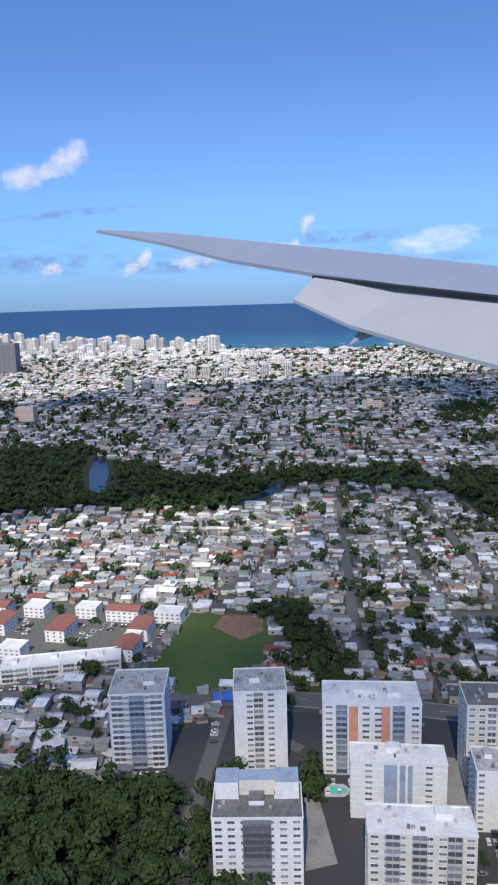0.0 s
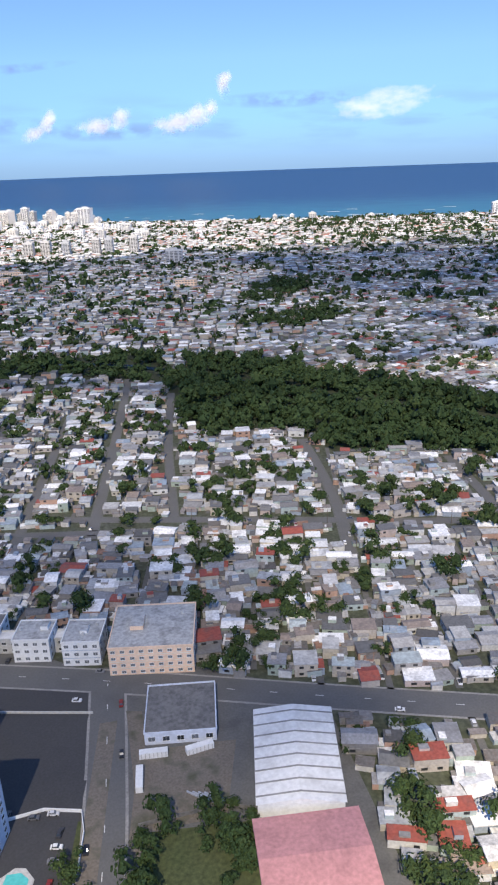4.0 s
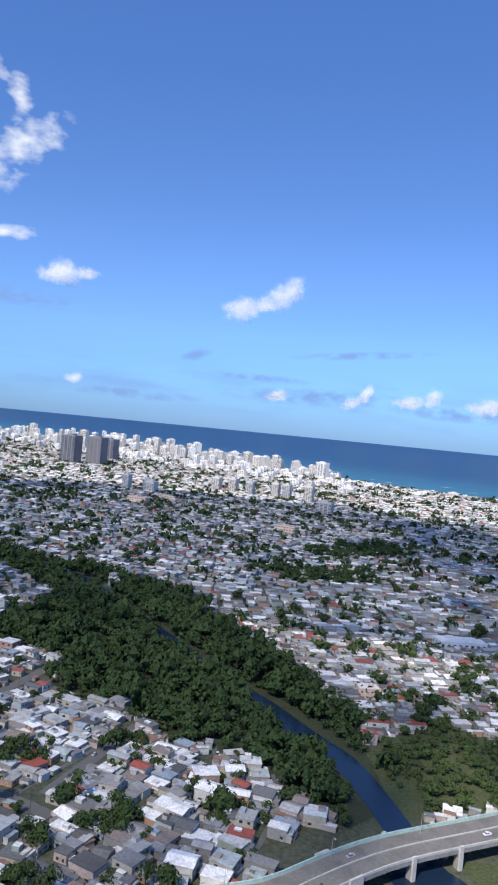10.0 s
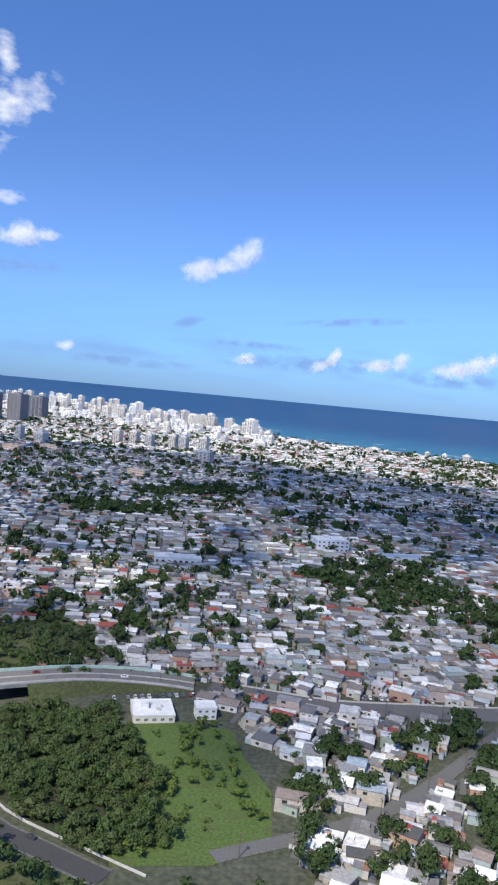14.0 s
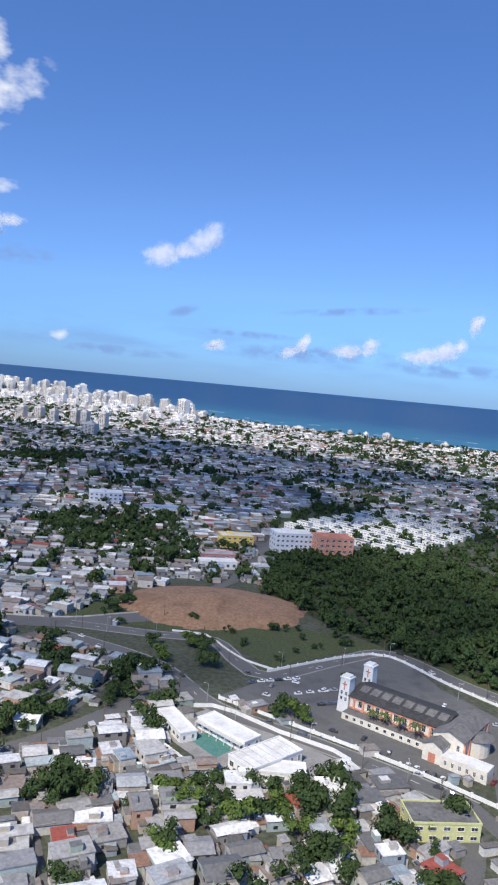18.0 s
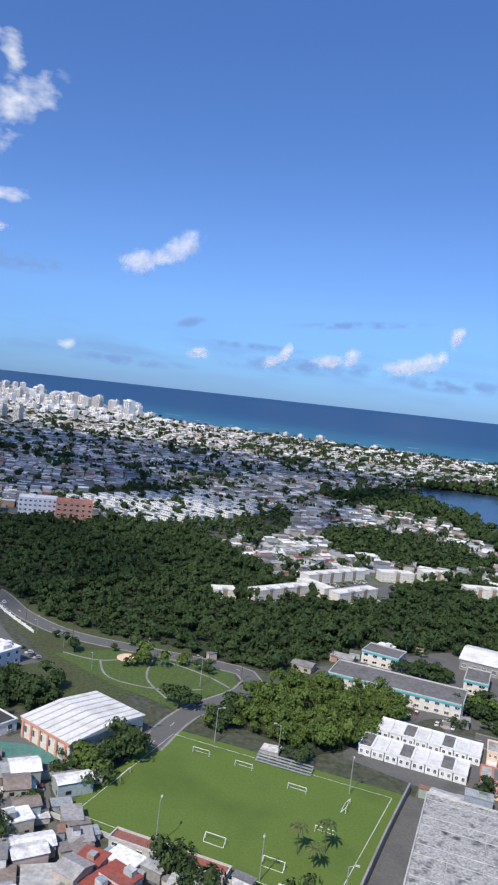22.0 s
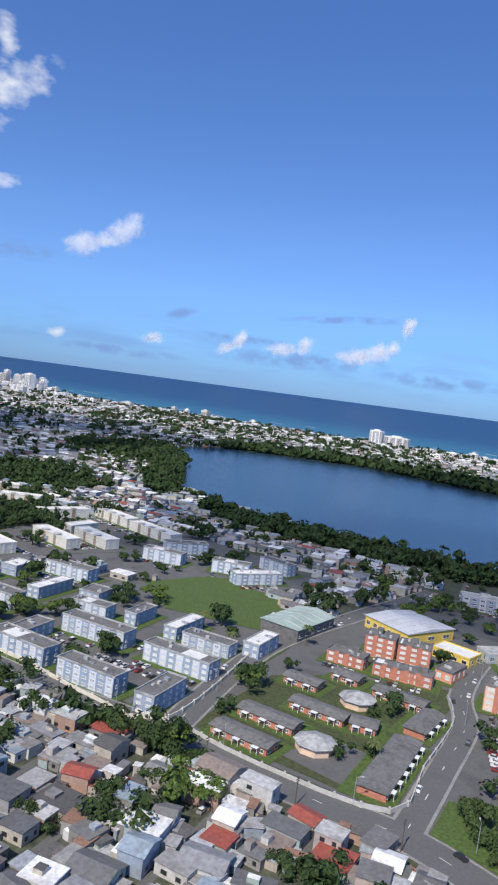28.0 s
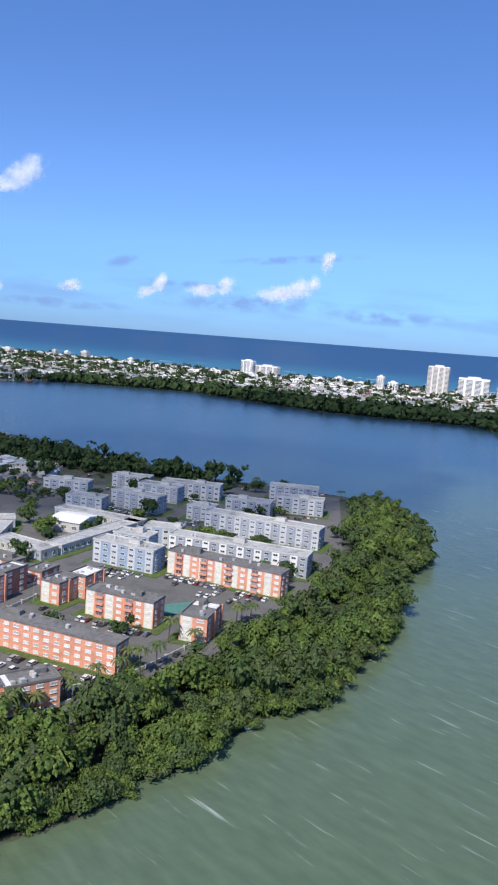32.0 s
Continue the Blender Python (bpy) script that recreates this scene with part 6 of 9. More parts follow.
for a, b_ in zip([(806, 176), (856, 163), (843, 125), (795, 139)], [(856, 163), (843, 125), (795, 139), (806, 176)]):
    ribbon(g, [Vector((*a, 0)), Vector((*b_, 0))], 0.1, 0.08)
flat("pitch_line", g, M_PAINT)
stand = thing("bleachers", 826, 169.5, -15, "grey metal bleachers beside the pitch", "stand")
for k in range(4):
    g = Geo()
    g.box(0, 13, 0.7 * k, 0.7 * k + 0.5, 0.35 * k + 0.25, 0.35 * k + 0.35)
    part("bench", g, M_METAL, stand)
for k in range(6):
    g = Geo()
    g.tube((k * 2.55 + 0.1, 0.2, 0), (k * 2.55 + 0.1, 2.6, 1.3), 0.06, 0.06)
    g.tube((k * 2.55 + 0.1, 2.6, 0), (k * 2.55 + 0.1, 2.6, 1.3), 0.06, 0.06)
    part("support", g, M_METAL, stand)
block("changing_rooms", "long low shelter with a red roof beside the pitch", "shelter", "", 804, 131, -14, 22, 3, 1.6, 1, 9, M_PALE, M_TILE, side=1, heads=0)

SC = ("school", "teal-banded school")
for lab, x, y, a, w, d in [("long cream school wing with a teal roof edge", 842, 220.5, -16, 38, 12.5), ("short rear school wing with a teal roof edge", 852.8, 245, -22, 12, 9), ("end school wing with a teal roof edge", 882.5, 231, -16, 7, 12)]:
    o = block("school_building", lab, *SC, x, y, a, w, d, 3.9, 2, int(w / 2.6), M_CREAM, M_ROOFDARK, side=3, heads=0, trim=M_PALE)
    stripe(o, -0.15, w + 0.15, 0.55, M_TEAL, -0.2, "teal_fascia")
    o.children[-1].location.z = 3.45
o = hall("covered_court", "white vaulted roof over an open court", 885, 252, -20, 12.5, 17, 3.4, 1.8, M_CONC, M_ROOFWHITE, 0, openings=4)

# ---- warehouses ----
o = block("warehouse", "big warehouse with a white roof streaked with black stains", "warehouse", "warehouses", 853, 121.5, -14, 24.4, 37.5, 5.0, 1, 8, M_CREAM, M_ROOFSTAIN, side=8, heads=0, trim=M_PALE)
for k in range(11):
    g = Geo()
    g.box(0.3, 24.1, 2.0 + k * 3.3, 2.14 + k * 3.3, 5.06, 5.14)
    part("roof_seam", g, M_PALE if k % 3 else M_ROOFGREY, o)
for k in range(3):
    g = Geo()
    g.box(5.9 + k * 6, 6.05 + k * 6, 0.3, 37.2, 5.062, 5.16)
    part("roof_seam", g, M_ROOFGREY, o)
block("warehouse", "wide warehouse with a flat black roof", "warehouse", "warehouses", 883.7, 110.5, -20, 24, 30, 5.0, 1, 6, M_PALE, M_TAR, side=6, heads=2, trim=M_TAR)
block("warehouse", "wide warehouse with a black tarred roof", "warehouse", "warehouses", 918.4, 111.5, -13, 26, 27, 5.0, 1, 6, M_CREAM, M_TAR, side=6, heads=1, trim=M_TAR)
block("lean_to", "small rust-red roofed shed by the warehouse", "shed", "", 879, 127, -14, 3, 7, 2.2, 1, 2, M_PALE, M_TILE, heads=0)

# ---- painted row houses ----
ROWMATS = [M_PEACH, M_CREAM, M_WHITE, M_BRICK, M_PALEBLUE, M_TEAL, M_PEACH, M_WHITE, M_PINK, M_CREAM, M_WHITE, M_PALEGREEN]
for row, (x, y, a, n) in enumerate([(880, 185.5, -13, 12), (875.5, 171.5, -13, 12)]):
    c, s = math.cos(radians(a)), math.sin(radians(a))
    for k in range(n):
        m = ROWMATS[(k * 5 + row * 3) % 12]
        o = block("row_house", "narrow two-storey row house painted in a bright colour", "row house", "painted row houses", x + c * k * 2.75, y + s * k * 2.75, a, 2.55, 6.5, 3.3, 2, 2, m, M_ROOFDARK if k % 2 else M_ROOFGREY, side=1, left=False, right=k == n - 1, heads=0)
        g = Geo()
        g.box(0.2, 2.3, -1.4, 0.0, 0, 1.1, 0, 0)
        part("forecourt_wall", g, M_PEACH if k % 3 else M_WHITE, o)
for row in range(2):
    for k in range(8):
        block("white_row_house", "small white flat-roofed row house with a dark roof hatch", "row house", "white row houses", 849.5 + k * 3.0 + row * 5, 181 - k * 0.9 + row * 10.5, -16, 2.9, 7.5, 2.1, 1, 2, M_WHITE, M_ROOFWHITE if (k + row) % 3 else M_ROOFDARK, side=2, left=k == 0, right=k == 7, heads=0)
kiosk = block("kiosk", "small turquoise pavilion on a paved square", "pavilion", "", 921, 170, -14, 3, 3, 1.9, 1, 1, M_TEAL, M_ROOFWHITE, side=1, heads=0)

# ---- white and blue-grey estate blocks ----
WB = ("apartment block", "white estate blocks")
for x, y, a, w, d, h in [(813.5, 297.5, 45, 30, 6, 4.1), (833, 336, 43, 36, 6, 4.2), (846.5, 311, 46, 24, 6, 4.1), (828, 328, -44, 17, 6, 4), (867, 361, 18, 17, 6.5, 4.4), (888, 373, 18, 17, 6.5, 4.6), (797, 292, 20, 9, 6.5, 4), (905, 352, 10, 20, 6.5, 4.4),
                         (931.5, 270.5, -38, 21, 6.5, 3.9), (945.7, 294, -38, 25, 6.5, 3.9), (953.5, 306, -28, 6, 16, 3.9), (960.5, 302.5, -40, 23.5, 6.5, 3.9), (936, 328, 43, 24, 6, 4), (954, 352, -40, 27, 6.5, 4), (976.5, 332, -38, 29, 6.5, 4)]:
    o = block("estate_block", "long cream three-storey estate block with a pale roof", *WB, x, y, a, w, d, h, 3, max(2, int(w / 2)), M_CREAM, M_ROOFWHITE, side=2, pane=M_LOUVRE, heads=0)
    for k in range(1, int(w / 9) + 1):
        u = w * k / (int(w / 9) + 1)
        g = Geo()
        g.box(u - 0.9, u + 0.9, -0.12, -0.06, 0.0, h + 0.1)
        part("stair_bay", g, M_STAIRWELL, o)
        g = Geo()
        g.box(u - 1.1, u + 1.1, -0.3, 2.4, h + 0.45, h + 0.8)
        part("stair_head", g, M_PALE, o)
for k in range(11):
    for j in range(7):
        x, y = 668 + k * 7.5 + j * 10.5, 478 + k * 11.5 - j * 7.6
        if inside(np.array([x]), np.array([y]), TERRACES)[0] and inside(np.array([x + 9]), np.array([y - 4]), TERRACES)[0]:
            block("terrace_house", "white two-storey terrace with a flat white roof", "terrace", "white terraces", x, y, -36, 9.2, 5, 3.2, 2, 4, M_WHITE, (M_ROOFGREY, M_ROOFDARK, M_ROOFGREY)[(k + j) % 3], side=1, left=False, right=False, heads=0)
BB = ("apartment block", "blue-grey estate blocks")
# front left corner, angle, width, depth, height, storeys, whitened roof
for i, (x, y, a, w, d, h, fl, white) in enumerate([
        (939.5, 190.6, -22, 21.5, 5.6, 4.5, 3, 0), (958.5, 209.5, -24, 19.6, 5.6, 4.4, 3, 0), (970, 245, -21, 18, 5.6, 4.2, 3, 0), (982.4, 174.6, -25, 18.5, 5.6, 4.6, 3, 0), (994.2, 193.6, -22, 20.5, 5.6, 4.4, 3, 0), (991.4, 208.8, -19, 12.2, 5, 4.0, 3, 0), (1003.5, 164, -23, 16.4, 5.2, 4.6, 3, 0), (1019.3, 182.6, -24, 19.5, 5.2, 4.4, 3, 0),
        (1026.5, 197, -22, 14.5, 5.2, 3.4, 2, 0), (908.9, 228, -17, 17, 6, 4.4, 3, 0), (908, 210.5, -16, 13.4, 5.6, 4.4, 3, 0), (919.5, 239, -14, 11, 6, 4.3, 3, 0), (934.5, 247, -17, 9.5, 6, 4.2, 3, 0), (994.5, 284, -15, 16.5, 5.2, 4.4, 3, 0), (1001, 297, 25, 18, 5.5, 4.4, 3, 0), (1022.5, 279.5, -4, 14.5, 5.5, 4.4, 3, 0), (1039.5, 297, -38, 15, 5.2, 4.4, 3, 0),
        (967.5, 180.8, -18, 4.2, 12, 4.8, 3, 0), (921.8, 194, -16, 5, 12.5, 4.8, 3, 0), (934, 220.5, -20, 5.8, 12, 4.3, 3, 1), (1024.2, 153.6, -20, 5, 13.5, 4.3, 3, 0), (984.6, 181.4, -18, 5.4, 11, 3.4, 2, 0), (990, 220.5, -16, 7, 8, 3.4, 2, 0), (1008, 206.5, -20, 3.9, 11, 3.5, 2, 0),
        (975, 216.5, -20, 4.6, 16, 3.4, 2, 1), (958, 236, -18, 6.5, 8.5, 3.4, 2, 1), (954, 228, -18, 5, 5, 2.6, 1, 1), (948, 209.5, -18, 5.6, 9, 3.4, 2, 1), (1020.8, 200, -22, 4.2, 14.5, 3.5, 2, 1), (1043.2, 196.5, -22, 4.8, 12.5, 3.8, 2, 1), (1033.6, 265, 32, 19.5, 5.5, 4.0, 3, 1)]):
    long_ = w > d
    lab = ("blue-grey %s-storey block with white bays" if long_ else "pale blue %s-storey block set end-on") % ("one", "two", "three")[fl - 1] + (" and a white roof" if white else " and a dark roof")
    o = block("estate_block", lab, *BB, x, y, a, w, d, h, fl, max(2, int(w / 2.2)), M_BLUEGREY if i % 3 else M_SKYPAINT, M_ROOFWHITE if white else M_ROOFDARK, side=2 if long_ else max(3, int(d / 2.6)), panel=M_PALEBLUE if long_ else None, every=2, pane=M_LOUVRE, trim=M_ROOFGREY, heads=0)
    q = random.Random(40 + i)
    for k in range(3):
        u, v_ = q.uniform(0.05, 0.8) * w, q.uniform(0.1, 0.75) * d
        g = Geo()
        g.box(u, u + q.uniform(0.5, 1.3), v_, v_ + q.uniform(0.5, 1.0), h + 0.06, h + q.uniform(0.35, 0.8))
        part("roof_unit", g, (M_PALE, M_METAL, M_ROOFGREY)[k], o)
    if long_ and not white and i % 2:
        g = Geo()
        u = q.uniform(0.1, 0.6) * w
        g.box(u, u + w * 0.28, 0.35, d - 0.35, h + 0.065, h + 0.1)
        part("roof_coating", g, M_ROOFWHITE, o)
GB = ("apartment block", "grey-blue shore blocks")
for i, (x, y, a, w, h) in enumerate([(1183.5, 241, -20.5, 40, 6.5), (1175.5, 209.8, -17, 42, 6.3), (1156, 198.4, -22, 19.4, 6.4), (1147, 265, -24, 20, 6.2), (1159.5, 208, -16, 11.5, 6.2), (1167, 218, -8, 11, 6), (1154, 281, -18, 17, 6.2), (1189, 268, -11, 17, 5.6), (1205.5, 297, -5, 20, 6.2), (1117, 281, -6, 18, 5), (1162, 290, -8, 24, 6),
                                     (1140, 300, -8, 16, 5), (1208, 276, -8, 18, 6.2), (1132, 258, -11, 14, 4.6), (1176, 255, -12, 10, 5)]):
    block("estate_block", "grey-blue four-storey block with white bays", *GB, x, y, a, w, 6.4, h, 4 if h > 6 else 3, max(4, int(w / 2.6)), M_GREYBLUE if i not in (2, 4, 5) else M_SKYPAINT, M_ROOFGREY, side=2, panel=M_PALEGREY if i != 1 else M_WHITE, every=2, pane=M_GLASS, trim=M_PALE)
OB = ("apartment block", "orange estate blocks")
LONG, STEP, LOWROW = "long orange four-storey block with white window panels", "orange section of a stepped four-storey block", "low red-brown house with a dark roof"
# front left corner, angle, width, depth, height, storeys, wall, panel, whitened share of the roof, label
for i, (x, y, a, w, d, h, fl, wall, panel, coat, lab) in enumerate([
        (1144.8, 142, -20, 33.5, 4.6, 5.9, 4, M_ORANGE, None, 0.0, LONG), (1163.4, 160, -20, 17.4, 5.2, 5.9, 4, M_ORANGE, M_CREAM, 0.0, "orange and white four-storey block with balconies"), (1177.5, 194, -24, 33.5, 5.4, 6.2, 4, M_ORANGE, M_CREAM, 0.0, "long orange and white four-storey block"),
        (1151.5, 165.5, -24, 5.4, 7.5, 5.2, 3, M_ORANGE, M_CREAM, 0.0, "orange end section with white panels"), (1156.2, 171, -24, 5.4, 7.5, 5.4, 3, M_ORANGE, None, 0.8, "orange rear section with a whitened roof"), (1186, 149.8, -15, 6.2, 9.5, 5.7, 4, M_ORANGE, M_CREAM, 0.3, "short orange and white block by the court"),
        (1154.4, 107.6, 35, 8.6, 6.0, 5.7, 4, M_ORANGE, None, 0.0, "red-orange section with a worn grey roof near the shore"), (1161.9, 111.9, 35, 9.4, 5.2, 5.5, 4, M_ORANGE, None, 0.15, "red-orange section with a worn grey roof near the shore"), (1135.6, 91.8, 33, 17.2, 4.8, 6.3, 4, M_ORANGE, None, 0.32, "red-orange block with a half-white roof near the shore"),
        (1122.4, 140.8, -24, 4.8, 8.0, 6.2, 4, M_ORANGE, None, 0.25, STEP), (1128.2, 147.2, -24, 5.0, 10.5, 6.3, 4, M_ORANGE, None, 0.6, STEP), (1134.6, 156, -24, 5.2, 11, 6.2, 4, M_ORANGE, None, 0.0, STEP), (1138.2, 167.4, -24, 5.0, 8, 6.0, 4, M_BRICK, None, 0.15, STEP),
        (1103.7, 149, -24, 4.8, 7.6, 5.7, 4, M_ORANGE, None, 0.0, STEP), (1109.0, 154.4, -24, 4.4, 8, 5.9, 4, M_ORANGE, None, 0.5, STEP), (1112.8, 162, -24, 4.8, 9, 5.8, 4, M_BRICK, None, 0.2, STEP),
        (1104.2, 186, -22, 6.0, 7.6, 6.3, 4, M_BRICK, M_PEACH, 0.1, "red-brown four-storey block with a white window grid"), (1110.4, 190.6, -22, 5.6, 7, 6.2, 4, M_BRICK, None, 0.0, "red-brown rear section beside the road"),
        (1120.5, 188.5, -27, 22, 4.8, 4.4, 3, M_BRICK, None, 0.0, "long red-brown three-storey block by the lane"), (1144, 177.5, -22, 5, 7, 3.4, 2, M_BRICK, None, 0.0, LOWROW),
        (1121.6, 104.4, -26, 4.8, 5.6, 3.0, 2, M_ORANGE, None, 0.75, "low orange house with a whitened roof"), (1126.2, 108.6, -26, 4.8, 6.6, 3.2, 2, M_ORANGE, None, 0.0, LOWROW), (1127.8, 118.2, -24, 4.6, 8, 3.4, 2, M_ORANGE, None, 0.2, LOWROW), (1132.4, 123.2, -24, 3.6, 4.6, 3.0, 2, M_BRICK, None, 0.7, LOWROW), (1135, 127.2, -24, 4.6, 8, 3.7, 2, M_ORANGE, None, 0.0, LOWROW),
        (1076.6, 212.6, -17, 8.6, 6, 6.1, 4, M_BRICK, None, 0.0, "red-brick four-storey block beside the store"), (1085.4, 208.6, -13, 9, 6, 5.9, 4, M_BRICK, None, 0.1, "red-brick four-storey block beside the store"),
        (1065.8, 203.2, -22, 10.6, 5, 3.2, 2, M_BRICK, None, 0.0, "low red-brick gallery block with balconies"), (1078, 198, -17, 15.6, 4.6, 3.2, 2, M_BRICK, None, 0.15, "low red-brick gallery block with balconies"), (1095, 202.4, -34, 5, 9.5, 2.9, 1, M_ORANGE, None, 0.0, "plain orange hut at the bend of the road")]):
    o = block("estate_block", lab, *OB, x, y, a, w, d, h, fl, max(2, int(w / 2.3)), wall, M_ROOFDARK, side=max(2, int(d / 2.7)), panel=panel, every=2, heads=0 if w < 6 else 1, pane=M_LOUVRE, trim=M_ROOFDARK)
    if i in (1, 2):
        for k in range(1, int(w / 2.5), 3):
            stripe(o, k * 2.5 + 0.1, k * 2.5 + 2.4, h - 0.2, M_BRICK, -0.05, "stair_bay")
            balconies(o, k * 2.5 + 0.3, k * 2.5 + 2.2, fl, h / fl, M_ORANGE, 0.5)
    if i in (8, 9, 10, 11, 13, 14, 16, 25, 26, 27, 28):
        for k in range(1, max(2, int(w / 3))):
            g = Geo()
            g.box(k * 3 - 0.55, k * 3 + 0.55, -0.35, -0.08, 0, h + 0.3)
            part("stair_tower", g, wall, o)
    if i in (9, 10, 11, 13, 14, 15, 16, 17, 3, 4, 5):
        for v_ in (d * 0.48, d * 0.98):
            g = Geo()
            g.box(w + 0.08, w + 0.4, v_ - 0.45, v_ + 0.1, 0, h + 0.3)
            part("stair_tower", g, wall, o)
    q = random.Random(i)
    for k in range(3 if d > 5 else 2):
        u, v_ = q.uniform(0.1, 0.7) * w, q.uniform(0.1, 0.75) * d
        g = Geo()
        g.box(u, u + q.uniform(0.5, 1.2), v_, v_ + q.uniform(0.5, 0.9), h + 0.06, h + q.uniform(0.4, 0.8))
        part("roof_unit", g, (M_PALE, M_METAL, M_ROOFGREY)[k % 3], o)
    if coat:
        g = Geo()
        if w > d:
            g.box(0.35, coat * w, 0.35, d - 0.35, h + 0.065, h + 0.1)
        else:
            g.box(0.35, w - 0.35, d * (1 - coat), d - 0.35, h + 0.065, h + 0.1)
        part("roof_coating", g, M_ROOFWHITE, o)
terrace = block("estate_terrace", "orange and white two-storey terrace with arched porches and a dark roof", "terrace", "", 1099.2, 139.6, -24, 26.4, 4.4, 3.2, 2, 10, M_PEACH, M_ROOFDARK, side=2, panel=M_ORANGE, every=5, heads=0, pane=M_LOUVRE, trim=M_PALE)
for k in (0.6, 5.4, 8.6, 14.2, 18.6, 21.8):
    g = Geo()
    g.box(k, k + 0.35, -0.9, -0.05, 0, 3.5)
    g.box(k + 1.9, k + 2.25, -0.9, -0.05, 0, 3.5)
    g.box(k + 0.35, k + 1.9, -0.9, -0.05, 2.7, 3.4)
    g.box(k + 0.35, k + 1.9, -0.9, -0.05, 1.35, 1.6)
    part("porch", g, M_WHITE, terrace)
    g = Geo()
    g.box(k + 0.4, k + 1.85, -0.05, -0.035, 0.05, 2.65)
    part("porch_recess", g, M_LOUVRE, terrace)

# ---- low school by the shore estate, halls, bungalows ----
# solid dark walls: the shade of the court's open sides put into colour
hall("green_roofed_court", "court under a pale green metal roof, shaded open sides drawn as dark walls", 1057.5, 213.5, 60, 21.5, 13, 3.6, 1.2, M_ROOFDARK, mat("pale_green_metal", [(0.38, 0.47, 0.41)], 0.6, amount=0.12, stain=0.3), 5, openings=6, rib_mat=M_PALE)
hall("grey_roofed_store", "large store with a grey metal roof and yellow walls", 1078.7, 240.5, -50, 18.5, 21, 3.6, 0.8, M_YELLOW, M_PALEGREY, 6, openings=6, rib_mat=M_PALEGREY)
block("store_annex", "low yellow and blue annex with a pale roof", "store", "", 1097, 222, -36, 12, 8, 2.6, 1, 4, M_YELLOW, M_ROOFWHITE, heads=0)
SG = ("school wing", "grey shore school")
for x, y, a, w, d in [(1118, 202, 5, 9, 20), (1126, 204, -29, 19, 6.5), (1146.5, 201.5, 63, 39, 6), (1132, 245, -22, 33, 6), (1113.5, 222, 20, 12, 6)]:
    block("school_wing", "low grey-white school wing with a flat grey roof", *SG, x, y, a, w, d, 2.8, 1, int(w / 2.6), M_PALE, M_ROOFGREY, side=2, heads=0, panel=M_BLUEGREY, every=3)
hall("school_court_roof", "white vaulted roof over the school court", 1135, 228, -17, 11, 12, 3.2, 1.0, M_PALE, M_ROOFWHITE, 0, openings=3)


def bungalow(x, y, ang, w, d):
    """A long brick bungalow: two wings of dark low roof, pale porches between."""
    ob = thing("bungalow", x, y, ang, "long low brick bungalow with dark roofs and white porches", "bungalow", "brick bungalows")
    g = Geo()
    g.box(0, w, 0, d, -0.3, 1.7)
    part("body", g, M_BRICK, ob)
    g = Geo()
    g.gable(0, w, 0, d, 1.7, 0.55, 0, 0.4, 0.1)
    part("roof", g, M_ROOFDARK, ob)
    for k in range(max(2, int(w / 4))):
        u = (k + 0.5) * w / max(2, int(w / 4))
        g = Geo()
        g.box(u - 0.8, u + 0.8, -1.2, 0, 1.45, 1.6)
        g.box(u - 0.75, u - 0.65, -1.1, -1.0, 0, 1.45)
        g.box(u + 0.65, u + 0.75, -1.1, -1.0, 0, 1.45)
        part("porch", g, M_WHITE, ob)
    windows(ob, 0, w, (0, -0.03), 0, 1, 1.7, int(w / 2), 0.45, 0.4)
    windows(ob, 0, d, (w + 0.03, 0), 90, 1, 1.7, 2, 0.4, 0.4)


for x, y, a, w in [(1041.5, 150, -28, 13.6), (1046, 160.4, -27, 13.6), (1057, 168.4, -27, 13.4), (1077, 183.4, -30, 13), (1067, 190.6, -30, 7.4), (1070.6, 162, -14, 5.6), (1076, 134.4, 68, 25), (1086.8, 162.6, 62, 13), (1055, 183, -26, 9)]:
    bungalow(x, y, a, w, 5.6 if w > 20 else 4.8)
for x, y in ((1063, 150.4), (1073, 176.4)):
    ob = thing("octagonal_hall", x, y, 0, "small octagonal brick hall with a grey pyramid roof", "hall", "octagonal halls")
    for nm, r0, r1, z0, z1, m in (("body", 4.0, 4.0, -0.3, 1.8, M_PEACH), ("roof", 4.6, 0.3, 1.8, 3.2, M_ROOFGREY)):
        g = Geo()
        g.tube((0, 0, z0), (0, 0, z1), r0, r1, 8)
        part(nm, g, m, ob)

BOXES = []
for ob in [q for q in bpy.data.objects if q.parent is None]:
    own = [c for c in ob.children if c.name.split(".")[0] in ("body", "nave")]
    if own:
        BOXES.append((ob.matrix_basis.inverted(), max(v[0] for c in own for v in c.bound_box), max(v[1] for c in own for v in c.bound_box)))


def on_building(x, y, gap):
    for inv, w_, d_ in BOXES:
        p = inv @ Vector((x, y, 0))
        if -gap < p.x < w_ + gap and -gap < p.y < d_ + gap:
            return True
    return False


def off_buildings(X, Y, gap):
    ok = np.ones(len(X), bool)
    for inv, w_, d_ in BOXES:
        u = inv[0][0] * X + inv[0][1] * Y + inv[0][3]
        v = inv[1][0] * X + inv[1][1] * Y + inv[1][3]
        ok &= ~((u > -gap) & (u < w_ + gap) & (v > -gap) & (v < d_ + gap))
    return ok


